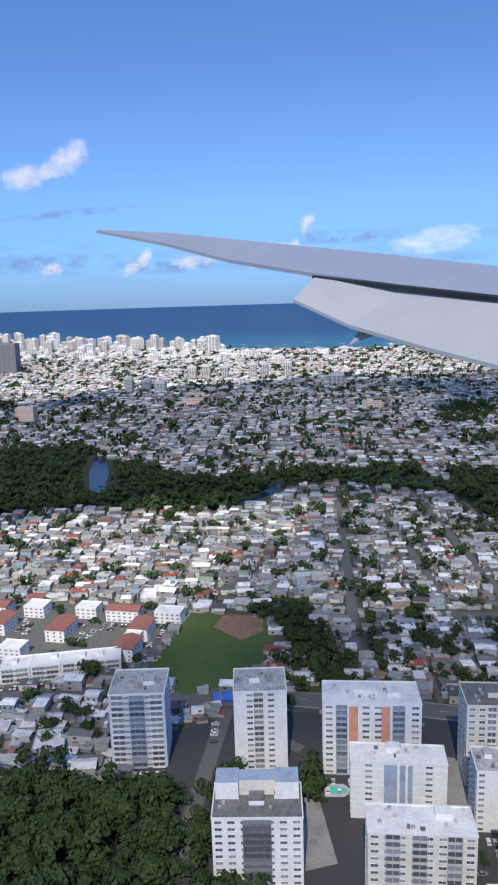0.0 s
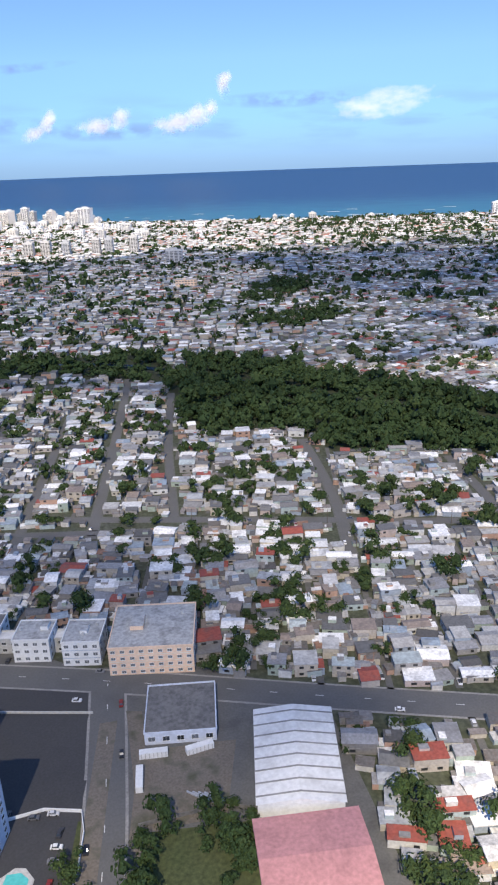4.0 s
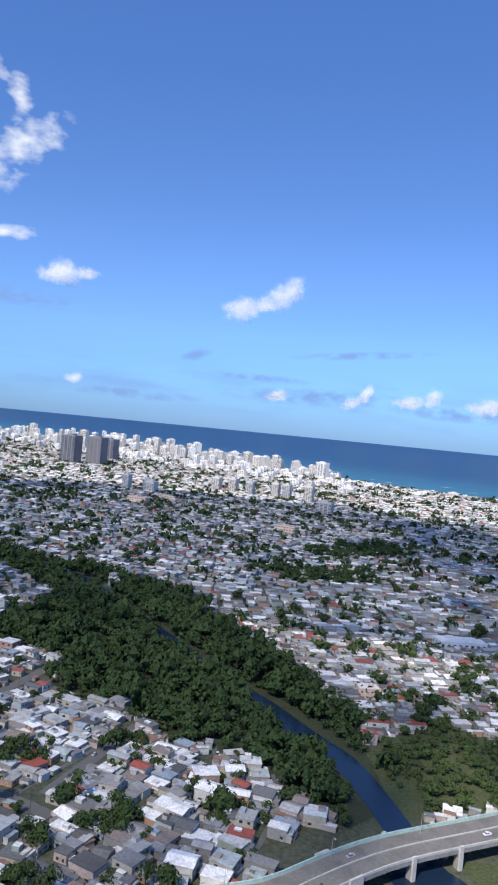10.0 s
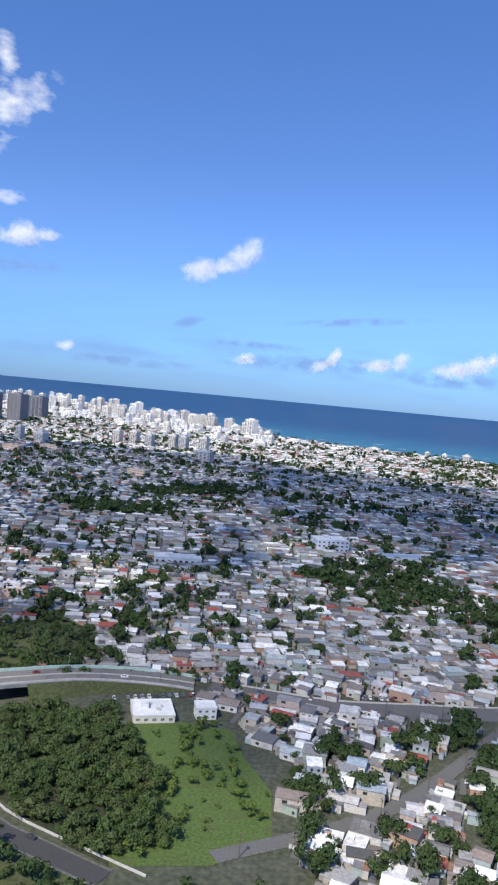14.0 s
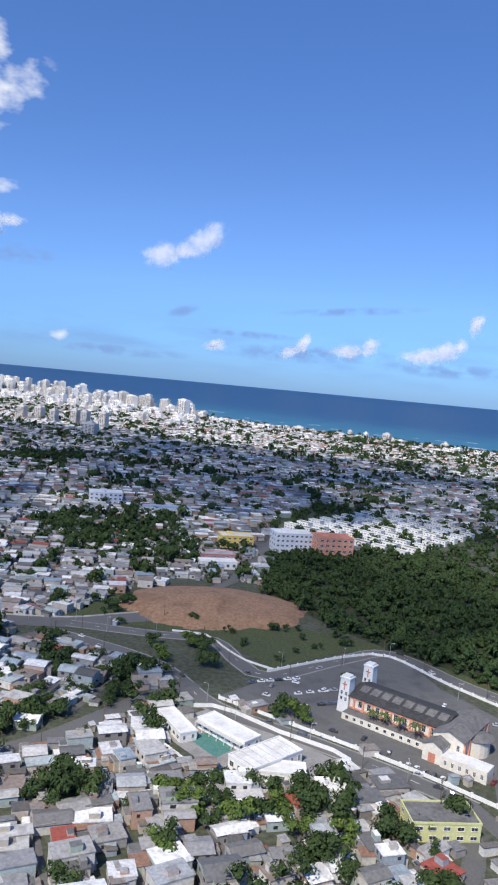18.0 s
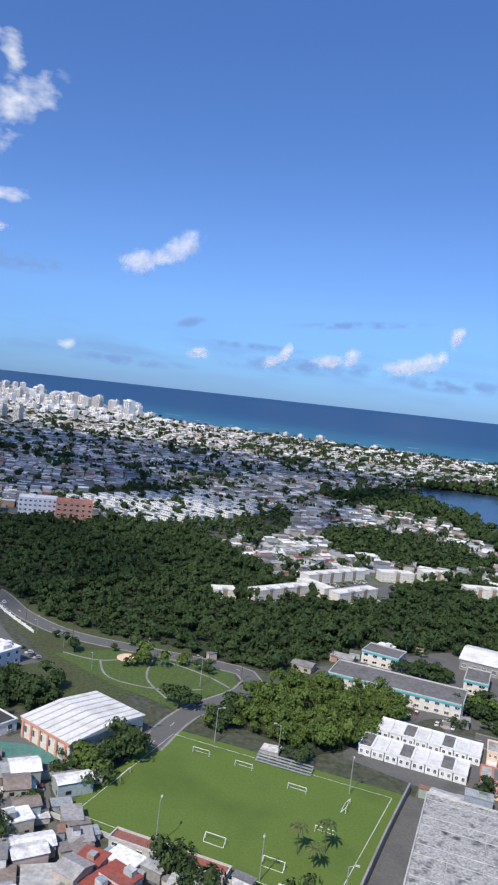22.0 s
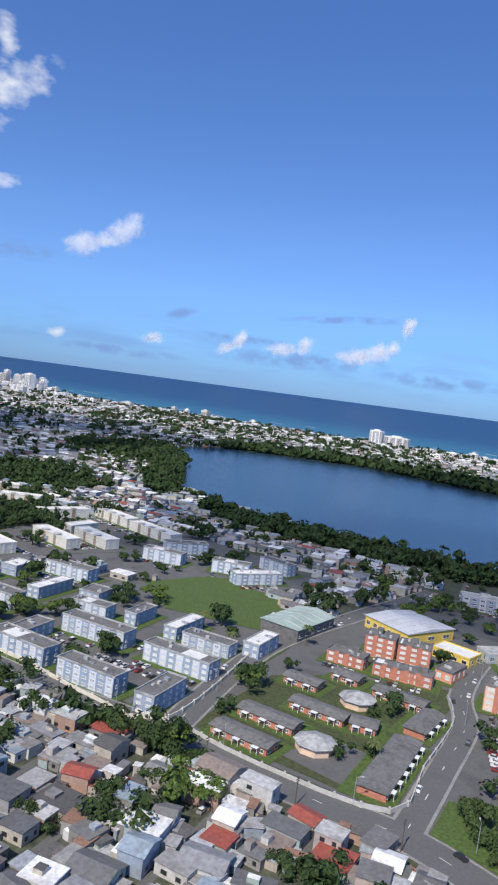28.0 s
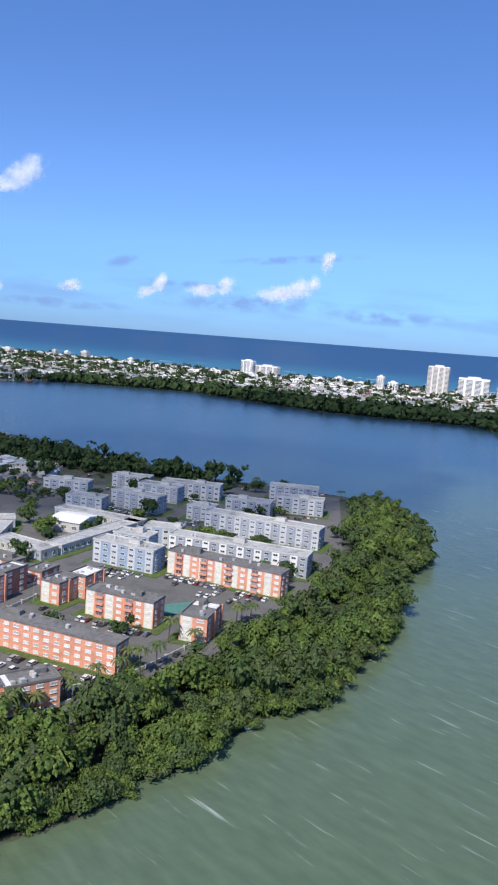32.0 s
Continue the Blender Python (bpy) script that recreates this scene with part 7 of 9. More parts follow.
# ---- grass aprons round the estate blocks ----
def apron(names, grow, material, z, ylim):
    g = Geo()
    for ob in [q for q in bpy.data.objects if q.parent is None and q.name.split(".")[0] in names and q.location.y < ylim and q.location.x > 760]:
        own = [c for c in ob.children if c.name.split(".")[0] == "body"]
        w_, d_ = max(v[0] for c in own for v in c.bound_box), max(v[1] for c in own for v in c.bound_box)
        pts = [ob.matrix_basis @ Vector(q) for q in ((-grow, -grow, 0), (w_ + grow, -grow, 0), (w_ + grow, d_ + grow * 1.6, 0), (-grow, d_ + grow * 1.6, 0))]
        sheet(g, [(p.x, p.y) for p in pts], z)
        z += 0.0006
    flat("lawn", g, material)


apron(("estate_block", "school_wing"), 2.3, M_MEADOW, 0.03, 420)
apron(("bungalow",), 2.0, M_MEADOW, 0.1, 420)


# ================= the town: thousands of small houses =================
rng = np.random.default_rng(7)
DISTRICTS = [(150, 250, -19), (300, 720, -19), (600, 620, 18), (520, 350, 14), (680, 140, 28), (560, 180, -12), (1010, 110, -20), (480, 1200, -30), (900, 1150, -30), (1300, 1250, -25), (0, 900, -19),
             (-300, 1500, -38), (1000, 480, -15), (740, 470, 24), (850, 640, 20), (920, 120, -18)]
SOLID = [LAGOON, POND, BELT, GROVE, BANK, LOOPWOOD, FARWOOD, NEARWOOD, MOUND, SHOREWOOD, POINTWOOD, MANGROVE, FARSHORE, BALLFIELD, PITCH, GREEN, FIELD, PARK, PLAZA, YARD, *LOTS, *ESTATES, *CITYWOODS[4:], SOUTHBANK, CORNERWOOD, LOOPLAWN, SLIPGRASS, VERGE, CHURCHWOOD, TERRACES, *TOWERWOODS, RIVERMOUTH, LOOPALL, CLEAR, HALLSIDE, PITCHSIDE, TRIANGLE, MOUTHSIDE, *EDGES]


def coast_y(x):
    return np.interp(x, [p[0] for p in COAST], [p[1] for p in COAST])


def in_sight(x, y, m=0):
    return (x > np.minimum(-0.1 * y - 40, 300 - 0.52 * y) - m) & (x < 1235 + 0.36 * y + m) & (y > 75)


def free(x, y, gap=0.0, woods=True):
    ok = in_sight(x, y) & (y < coast_y(x) - 8)
    for poly in SOLID:
        ok &= ~inside(x, y, poly)
    for line, w in ROADS:
        ok &= ~near_line(x, y, line, w / 2 + gap)
    return ok & ~near_line(x, y, RIVER, 10)


HX, HY, HA, HW, HD, STREETS = [], [], [], [], [], []
seeds = np.array([(a, b) for a, b, c in DISTRICTS], float)
for i, (sx, sy, ang) in enumerate(DISTRICTS):
    far = sy > 800
    lot, deep, street, cross = (7.0, 8.8, 3.2, 58) if far else (5.3, 7.0, 2.6, 48)
    c, s = math.cos(radians(ang)), math.sin(radians(ang))
    n = 1500 if far else 700
    pitch_u = 2 * deep + street
    u = np.arange(-n, n, pitch_u)
    rows_u = np.concatenate([u + street / 2 + deep / 2, u + street / 2 + 1.5 * deep])
    v = np.arange(-n, n, lot)
    v = v[(v % cross) > 3.2]
    U, Vv = np.meshgrid(rows_u, v)
    U, Vv = U.ravel() + rng.normal(0, 1.1, U.size), Vv.ravel() + rng.normal(0, 1.0, U.size)
    X, Y = sx + c * U - s * Vv, sy + s * U + c * Vv
    keep = in_sight(X, Y, 5)
    X, Y = X[keep], Y[keep]
    d = (X[:, None] - seeds[None, :, 0]) ** 2 + (Y[:, None] - seeds[None, :, 1]) ** 2
    keep = d.argmin(1) == i
    X, Y = X[keep], Y[keep]
    keep = free(X, Y, 2.6) & off_buildings(X, Y, 2.5) & ((rng.random(len(X)) > np.where(Y < 330, 0.05, 0.12))) & ~((X > 1112) & (Y < 330))
    X, Y = X[keep], Y[keep]
    HX.append(X)
    HY.append(Y)
    HA.append(np.full(len(X), radians(ang)) + rng.normal(0, 0.11, len(X)) + (rng.random(len(X)) < 0.5) * math.pi)
    HW.append(deep * rng.uniform(0.5, 1.1, len(X)))
    HD.append(lot * rng.uniform(0.55, 1.12, len(X)))
HX, HY, HA, HW, HD = [np.concatenate(q) for q in (HX, HY, HA, HW, HD)]
HH = np.where(rng.random(len(HX)) < 0.35, rng.uniform(2.8, 3.9, len(HX)), rng.uniform(1.6, 2.3, len(HX)))


def many_boxes(x, y, a, w, d, z0, z1, ox=0.0, oy=0.0, grow=0.0):
    """Corner arrays of many upright boxes; ox, oy shift them in their own axes."""
    ca, sa = np.cos(a), np.sin(a)
    cx, cy = x + ca * ox - sa * oy, y + sa * ox + ca * oy
    hw, hd = w / 2 + grow, d / 2 + grow
    out = []
    for z in (z0, z1):
        for i, j in ((-1, -1), (1, -1), (1, 1), (-1, 1)):
            out.append(np.stack([cx + ca * hw * i - sa * hd * j, cy + sa * hw * i + ca * hd * j, z + 0 * x], -1))
    return np.stack(out, 1)                               # n, 8, 3


BOXF = np.array([(0, 1, 5, 4), (1, 2, 6, 5), (2, 3, 7, 6), (3, 0, 4, 7), (4, 5, 6, 7)])


class Bulk:
    def __init__(self):
        self.v, self.f, self.s, self.n = [], [], [], 0

    def add(self, V, F, slots):
        """V: n, k, 3; F: faces of one piece; slots: a slot for each face."""
        n, k = V.shape[:2]
        self.v.append(V.reshape(-1, 3))
        self.f.append((np.asarray(F)[None] + np.where(np.asarray(F)[None] < 0, 0, (self.n + k * np.arange(n))[:, None, None])).reshape(-1, 4))
        self.s.append(np.tile(slots, n))
        self.n += n * k

    def make(self, name, mats):
        return bulk(name, np.concatenate(self.v), np.concatenate(self.f), np.concatenate(self.s), mats)


GABF = np.array([(0, 1, 5, 4), (2, 3, 4, 5), (3, 0, 4, -1), (1, 2, 5, -1)])


def gables(x, y, a, w, d, z0, up):
    b = many_boxes(x, y, a, w, d, z0, z0, grow=0.25)[:, :4]
    r0, r1 = (b[:, 0] + b[:, 3]) / 2, (b[:, 1] + b[:, 2]) / 2
    r0, r1 = r0.copy(), r1.copy()
    r0[:, 2] += up
    r1[:, 2] += up
    return np.concatenate([b, r0[:, None], r1[:, None]], 1)


NEAR_HOUSE = (HY < 205) & ~((HX > 100) & (HX < 330) & (HY > 190)) & (HX > 215)
order = np.argsort(HY + 1e6 * ~NEAR_HOUSE)
single = np.zeros(len(HX), bool)
single[order[:min(170, int(NEAR_HOUSE.sum()))]] = True


def house_stuff(name, sel, detail, roofing=M_ROOF_I):
    b = Bulk()
    x, y, a, w, d, h = HX[sel], HY[sel], HA[sel], HW[sel], HD[sel], HH[sel]
    n = len(x)
    b.add(many_boxes(x, y, a, w, d, 0 * x, h), BOXF[:4], [1, 1, 1, 1])
    kind = rng.random(n)
    g_ = kind < 0.34
    b.add(gables(x[g_], y[g_], a[g_], w[g_], d[g_], h[g_], 0.16 * d[g_]), GABF, [0, 0, 1, 1])
    f_ = ~g_
    b.add(many_boxes(x[f_], y[f_], a[f_], w[f_], d[f_], h[f_] + 0.01, h[f_] + 0.22, grow=0.14), BOXF, [0] * 5)
    k_ = rng.random(n) < (0.55 if detail else (0.3 if y.min() < 900 else 0.0))                              # lean-tos and sheds
    b.add(many_boxes(x[k_], y[k_], a[k_], w[k_] * 0.35, d[k_] * 0.7, 0 * x[k_], h[k_] * rng.uniform(0.45, 0.85, k_.sum()), ox=w[k_] * 0.62, oy=d[k_] * rng.uniform(-0.15, 0.15, k_.sum())), BOXF, [1, 1, 1, 1, 0])
    if detail:
        p_ = f_ & (rng.random(n) < 0.5)                    # roof rooms, stair heads, tanks
        b.add(many_boxes(x[p_], y[p_], a[p_], w[p_] * 0.3, d[p_] * 0.35, h[p_] + 0.2, h[p_] + rng.uniform(0.6, 1.5, p_.sum()), ox=w[p_] * rng.uniform(-0.3, 0.3, p_.sum()), oy=d[p_] * rng.uniform(-0.25, 0.25, p_.sum())), BOXF, [1, 1, 1, 1, 0])
        for sx, sy, wx, wy in ((0.5, 0.25, 0.06, 0.16), (0.5, -0.25, 0.06, 0.16), (-0.5, 0.2, 0.06, 0.16), (-0.5, -0.25, 0.06, 0.14), (0.25, -0.5, 0.1, 0.06), (-0.2, -0.5, 0.12, 0.06), (0.2, 0.5, 0.1, 0.06)):
            for fl in (0.0, 1.9):
                q_ = (h > fl + 1.5) & (rng.random(n) < 0.85)
                b.add(many_boxes(x[q_], y[q_], a[q_], np.full(q_.sum(), 0.08) if wx == 0.06 else w[q_] * wx * 1.6, np.full(q_.sum(), 0.08) if wy == 0.06 and wx != 0.06 else d[q_] * wy,
                                 np.full(q_.sum(), fl + 0.55), np.full(q_.sum(), fl + 1.25), ox=w[q_] * sx, oy=d[q_] * sy), BOXF, [2] * 5)
    tagged(new(name, b.make(name, [roofing, M_WALL_I, M_DARK])), "dense rows of small flat-roofed and gabled town houses", "houses", "", "stuff")


house_stuff("town_houses", ~single & (HY < 400), True)
house_stuff("town_houses", ~single & (HY >= 400) & (HY < 520), False)
COASTAL = HY > np.minimum(coast_y(HX) - 330, 1080)
house_stuff("town_houses", ~single & (HY >= 520) & ~COASTAL, False)
house_stuff("town_houses", ~single & COASTAL, False, M_ROOF_SUNCOAST)

# sheds, lean-tos and roofed yards that fill the gaps between the near houses
X, Y = rng.uniform(-60, 1150, 60000), rng.uniform(85, 430, 60000)
k = free(X, Y, 1.4) & off_buildings(X, Y, 1.5) & ~((X > 1112) & (Y < 330))
X, Y = X[k][:9000], Y[k][:9000]
near = ((X[:, None] - seeds[None, :, 0]) ** 2 + (Y[:, None] - seeds[None, :, 1]) ** 2).argmin(1)
A_ = np.radians(np.array([c for a, b_, c in DISTRICTS], float))[near] + rng.normal(0, 0.12, len(X))
b = Bulk()
w_, d_, h_ = rng.uniform(1.2, 4.2, len(X)), rng.uniform(1.2, 3.6, len(X)), rng.uniform(1.0, 2.2, len(X))
b.add(many_boxes(X, Y, A_, w_, d_, 0 * X, h_), BOXF[:4], [1, 1, 1, 1])
V = many_boxes(X, Y, A_, w_, d_, h_, h_ + 0.08, grow=0.16)
tip = rng.uniform(-0.25, 0.25, len(X))
for i in (0, 3, 4, 7):
    V[:, i, 2] += tip + 0.02
b.add(V, BOXF, [0] * 5)
tagged(new("yard_sheds", b.make("yard_sheds", [M_SHED, M_WALL_I])), "crowded sheds and lean-tos with patched metal roofs", "sheds", "", "stuff")

# street strips between the rows of each district
b = Bulk()
CARX, CARY, CARA = [], [], []
for i, (sx, sy, ang) in enumerate(DISTRICTS):
    far = sy > 800
    lot, deep, street, cross = (7.0, 8.8, 3.2, 58) if far else (5.3, 7.0, 2.6, 48)
    c, s = math.cos(radians(ang)), math.sin(radians(ang))
    n = 1500 if far else 700
    U, Vv = np.meshgrid(np.arange(-n, n, 2 * deep + street), np.arange(-n, n, 9.0))
    U, Vv = U.ravel(), Vv.ravel()
    X, Y = sx + c * U - s * Vv, sy + s * U + c * Vv
    d = (X[:, None] - seeds[None, :, 0]) ** 2 + (Y[:, None] - seeds[None, :, 1]) ** 2
    keep = (d.argmin(1) == i) & in_sight(X, Y)
    X, Y = X[keep], Y[keep]
    keep = free(X, Y, 1.0)
    X, Y = X[keep], Y[keep]
    m_ = (Y < 430) & (rng.random(len(X)) < 0.55)
    CARX.append(X[m_] + c * rng.choice([-0.55, 0.55], m_.sum()) - s * rng.uniform(-4, 4, m_.sum()))
    CARY.append(Y[m_] + s * rng.choice([-0.55, 0.55], m_.sum()) + c * rng.uniform(-4, 4, m_.sum()))
    CARA.append(np.full(m_.sum(), radians(ang + 90)))
    b.add(many_boxes(X, Y, np.full(len(X), radians(ang)), np.full(len(X), street - 0.9), np.full(len(X), 9.0), np.zeros(len(X)), np.full(len(X), 0.04)), BOXF[4:], [0])
tagged(new("back_streets", b.make("back_streets", [M_LOT])), "", "", "", "structure")
# ================= trees in bulk =================


def crown_proto(seed, leaves, size, flat_=0.75):
    """Leaf clumps spread over an uneven crown: arrays of vertices and faces."""
    r = np.random.default_rng(seed)
    lobes = r.normal(0, 0.33, (6, 3)) * [1, 1, 0.5] + [0, 0, 0.62]
    V, F = [], []
    for k in range(leaves):
        c = lobes[r.integers(6)]
        d = r.normal(0, 1, 3)
        d /= np.linalg.norm(d)
        d[2] = abs(d[2]) * 0.9 - 0.12
        p = c + d * r.uniform(0.34, 0.44) * [1, 1, flat_]
        nrm = d + r.normal(0, 0.16, 3) + [0, 0, 0.25]
        nrm /= np.linalg.norm(nrm)
        a = np.cross(nrm, r.normal(0, 1, 3))
        a /= np.linalg.norm(a)
        b_ = np.cross(nrm, a)
        s1, s2 = size * r.uniform(0.7, 1.3), size * r.uniform(0.5, 1.0)
        n0 = len(V)
        V += [p - a * s1 - b_ * s2 * 0.6, p + a * s1 * 0.5 - b_ * s2, p + a * s1 + b_ * s2 * 0.5 + nrm * 0.03, p - a * s1 * 0.4 + b_ * s2]
        F.append((n0, n0 + 1, n0 + 2, n0 + 3))
    for c in lobes[:6 if leaves > 150 else (4 if leaves > 40 else 1)]:                                   # shaded inner mass and stem
        n0 = len(V)
        o = 0.3 if leaves > 150 else 0.33
        V += [c + [o, 0, 0], c + [-o * 0.5, o * 0.87, 0], c + [-o * 0.5, -o * 0.87, 0], c + [0, 0, o], c - [0, 0, o]]
        F += [(n0, n0 + 1, n0 + 3, -1), (n0 + 1, n0 + 2, n0 + 3, -1), (n0 + 2, n0, n0 + 3, -1), (n0 + 1, n0, n0 + 4, -1), (n0 + 2, n0 + 1, n0 + 4, -1), (n0, n0 + 2, n0 + 4, -1)]
    n0 = len(V)
    V += [np.array(q) for q in ((0.05, 0, -0.1), (-0.03, 0.05, -0.1), (-0.03, -0.05, -0.1), (0.03, 0, 0.6), (-0.02, 0.03, 0.6), (-0.02, -0.03, 0.6))]
    F += [(n0, n0 + 1, n0 + 4, n0 + 3), (n0 + 1, n0 + 2, n0 + 5, n0 + 4), (n0 + 2, n0, n0 + 3, n0 + 5)]
    return np.array(V), np.array(F)


LUSH = [crown_proto(80 + k, 330, 0.06) for k in range(5)]
FINE = [crown_proto(k, 190, 0.08) for k in range(5)]
WOOD = [crown_proto(70 + k, 72, 0.092) for k in range(5)]
MID = [crown_proto(20 + k, 60, 0.13) for k in range(5)]
FAR = [crown_proto(40 + k, 8, 0.32) for k in range(4)]


def grove(name, x, y, size, protos, material, label, z=0.0):
    b = Bulk()
    which = rng.integers(0, len(protos), len(x))
    for k, (V, F) in enumerate(protos):
        m = which == k
        n = int(m.sum())
        if not n:
            continue
        a = rng.uniform(0, 6.283, n)
        s = size[m]
        st = rng.uniform(0.7, 1.35, n)
        ca, sa = np.cos(a), np.sin(a)
        P = np.empty((n, len(V), 3))
        P[:, :, 0] = x[m][:, None] + s[:, None] * (ca[:, None] * V[None, :, 0] - sa[:, None] * V[None, :, 1])
        P[:, :, 1] = y[m][:, None] + s[:, None] * (sa[:, None] * V[None, :, 0] + ca[:, None] * V[None, :, 1])
        P[:, :, 2] = z + (s * st)[:, None] * V[None, :, 2]
        b.add(P, F, [0] * len(F))
    return tagged(new(name, b.make(name, [material])), label, "trees", "", "stuff")


def fill(poly, spacing, jitter=0.45):
    xs, ys = [p[0] for p in poly], [p[1] for p in poly]
    X, Y = np.meshgrid(np.arange(min(xs), max(xs), spacing), np.arange(min(ys), max(ys), spacing))
    X = X.ravel() + rng.normal(0, spacing * jitter, X.size)
    Y = Y.ravel() + rng.normal(0, spacing * jitter, Y.size)
    k = inside(X, Y, poly) & in_sight(X, Y, 20) & ~near_line(X, Y, RIVER, 4.6) & ~((X > 318) & near_line(X, Y, RIVER, 6.4)) & ~((X > 385) & near_line(X, Y, RIVER, 9.0)) & ~near_line(X, Y, POND + POND[:1], 7.0) & ~inside(X, Y, POND) & off_buildings(X, Y, 1.2)
    for q in (CLEAR, FIELD, PITCH, GREEN, RIVERMOUTH):
        k &= ~inside(X, Y, q)
    for line, w in ROADS:
        k &= ~near_line(X, Y, line, w / 2 + 1.6)
    return X[k], Y[k]


for poly, sp, protos, m, lo, hi, lab in [
        (BELT, 6.8, MID, M_LEAF, 3.6, 6.8, "dark green riverside woodland"), (GROVE, 5.2, WOOD, M_LEAF, 3.8, 7.2, "dense dark green grove by the river"), (SOUTHBANK, 4.2, FINE, M_LEAF, 2.4, 4.4, "scrub on the river bank below the bridge"), (CORNERWOOD, 4.4, FINE, M_LEAF, 3.8, 6.6, "dark trees below the tower blocks"), (BANK, 4.4, FINE, M_LEAFMID, 1.6, 3.4, "scrubby trees on the river bank"),
        (LOOPWOOD, 3.2, LUSH, M_LEAFMID, 2.2, 4.0, "thick green scrub inside the slip road"), (FARWOOD, 3.5, WOOD, M_LEAF, 1.5, 4.4, "wide dark green woodland"), (NEARWOOD, 3.3, LUSH, M_LEAFBRIGHT, 2.6, 4.6, "sunlit green thicket beside the pitch"),
        (SHOREWOOD, 6.0, MID, M_LEAF, 5, 7.5, "mangrove wood along the lagoon"), (POINTWOOD, 4.6, MID, M_LEAF, 4, 6.5, "trees along the lagoon shore"), (MANGROVE, 5.2, LUSH, M_LEAFBRIGHT, 3.0, 5.4, "lush mangrove trees on the lagoon shore"), (MANGROVE, 5.8, LUSH, M_LEAFMID, 3.0, 5.4, "dark green mangrove trees on the lagoon shore"),
        (FARSHORE, 4.4, FAR, M_LEAF, 5, 8, "dark mangrove strip on the far shore"), (VERGE, 10.5, FINE, M_LEAF, 2.0, 3.4, "scattered trees on the verge"), *[(q, 3.6, FINE, M_LEAF, 2.4, 4.6, "trees between the tower blocks") for q in TOWERWOODS], ([(444, 166), (452, 168), (472, 150), (474, 90), (456, 90)], 4.0, FINE, M_LEAF, 2.4, 4.4, "trees on the river bank beside the slip road"), (SLIPGRASS, 7.0, FINE, M_LEAF, 2.0, 3.8, "scrub along the slip road"), (TERRACES, 7.5, MID, M_LEAF, 2.6, 4.4, "trees between the white terraces"), *[(q, 17 if q[0] == (1036, 150) else 15, FINE, M_LEAF, 2.6, 4.6, "trees among the estate blocks") for q in ESTATES], (LOOPLAWN, 6.0, FINE, M_LEAFBRIGHT, 1.0, 2.6, "low shrubs on the rough meadow"), ([(1089, 125), (1090.5, 137), (1098, 138), (1105, 133), (1112, 129), (1113, 122), (1106, 117), (1103.5, 109), (1099, 114), (1093, 120)], 3.4, LUSH, M_LEAFMID, 2.2, 4.0, "trees on the triangular green"), *[(q, 4.6 if i in (4, 5) else (8.5 if i in (1, 2) else 6.5), MID, M_LEAF, 3.5, 6, "dark green clump of town trees") for i, q in enumerate(CITYWOODS)]]:
    X, Y = fill(poly, sp)
    if not len(X):
        continue
    size = lo + (hi * 1.25 - lo) * rng.random(len(X)) ** 1.8
    grove("woodland", X, Y, size, protos, m, lab)
# low mangroves leaning over the water's edge
edge = [(a[0] + (b_[0] - a[0]) * k / 12, a[1] + (b_[1] - a[1]) * k / 12) for a, b_ in zip(LAGOON[1:12], LAGOON[2:13]) for k in range(12)]
for mleaf in (M_LEAFBRIGHT, M_LEAFMID):
    X = np.array([q[0] for q in edge]) + rng.normal(-1.3, 1.2, len(edge))
    Y = np.array([q[1] for q in edge]) + rng.normal(1.0, 1.2, len(edge))
    grove("woodland", X, Y, rng.uniform(1.8, 3.6, len(edge)), LUSH, mleaf, "low mangroves leaning over the water's edge")
# scattered town trees
X = np.concatenate([rng.uniform(-1200, 1900, 62000), rng.uniform(100, 1150, 3600)])
Y = np.concatenate([rng.uniform(80, 2300, 62000), rng.uniform(80, 420, 3600)])
clump = np.array([noise.noise(Vector((a * 0.012, b * 0.012, 3.1))) + 0.5 * noise.noise(Vector((a * 0.04, b * 0.04, 1.1))) for a, b in zip(X, Y)])
k = (rng.random(len(X)) < (0.27 + 1.1 * np.clip(clump + 0.1, 0, 0.6)) * np.where(Y > np.minimum(coast_y(X) - 330, 1080), np.where(X > 700, 1.3, 0.6), 1.0)) & free(X, Y, 1.2) & ~((X > 1040) & (X < 1112) & (Y < 128))
X, Y = X[k], Y[k]
for lo, hi, protos in ((0, 200, LUSH), (200, 300, FINE), (300, 560, MID), (560, 2400, FAR)):
    m = (Y >= lo) & (Y < hi)
    grove("town_trees", X[m], Y[m], (2.4 + (4.4 if lo < 500 else 3.6) * rng.random(int(m.sum())) ** 1.7) * (1.0 if lo < 500 else 1.35), protos, M_LEAFTOWN if lo < 500 else M_LEAF, "scattered green trees among the houses")


# ================= bridge over the river =================
bridge = thing("road_bridge", 0, 0, 0, "grey concrete road bridge with pale parapets over the river", "bridge")
over = [p for p in BRIDGE if p.z > 0.4]
g = Geo()
ribbon(g, over, 10.8, 0.0, 0, 1.1)
part("deck", g, M_CONC, bridge)
g = Geo()
ribbon(g, over, 9.6, 0.06)
part("carriageway", g, mat("bridge_asphalt", [(0.20, 0.187, 0.17), (0.165, 0.155, 0.142)], 0.9, grain=0.8, patch=6, amount=0.15, stain=0.35), bridge)
for s in (-5.2, 5.2, 0.0):
    g = Geo()
    ribbon(g, over, 0.3 if s else 0.25, (0.95 if s > 0 else 0.6) if s else 0.35, 0, (0.93 if s > 0 else 0.58) if s else 0.3, s)
    part("parapet" if s else "median_barrier", g, M_PALE if s <= 0 else M_PALEGREEN, bridge)
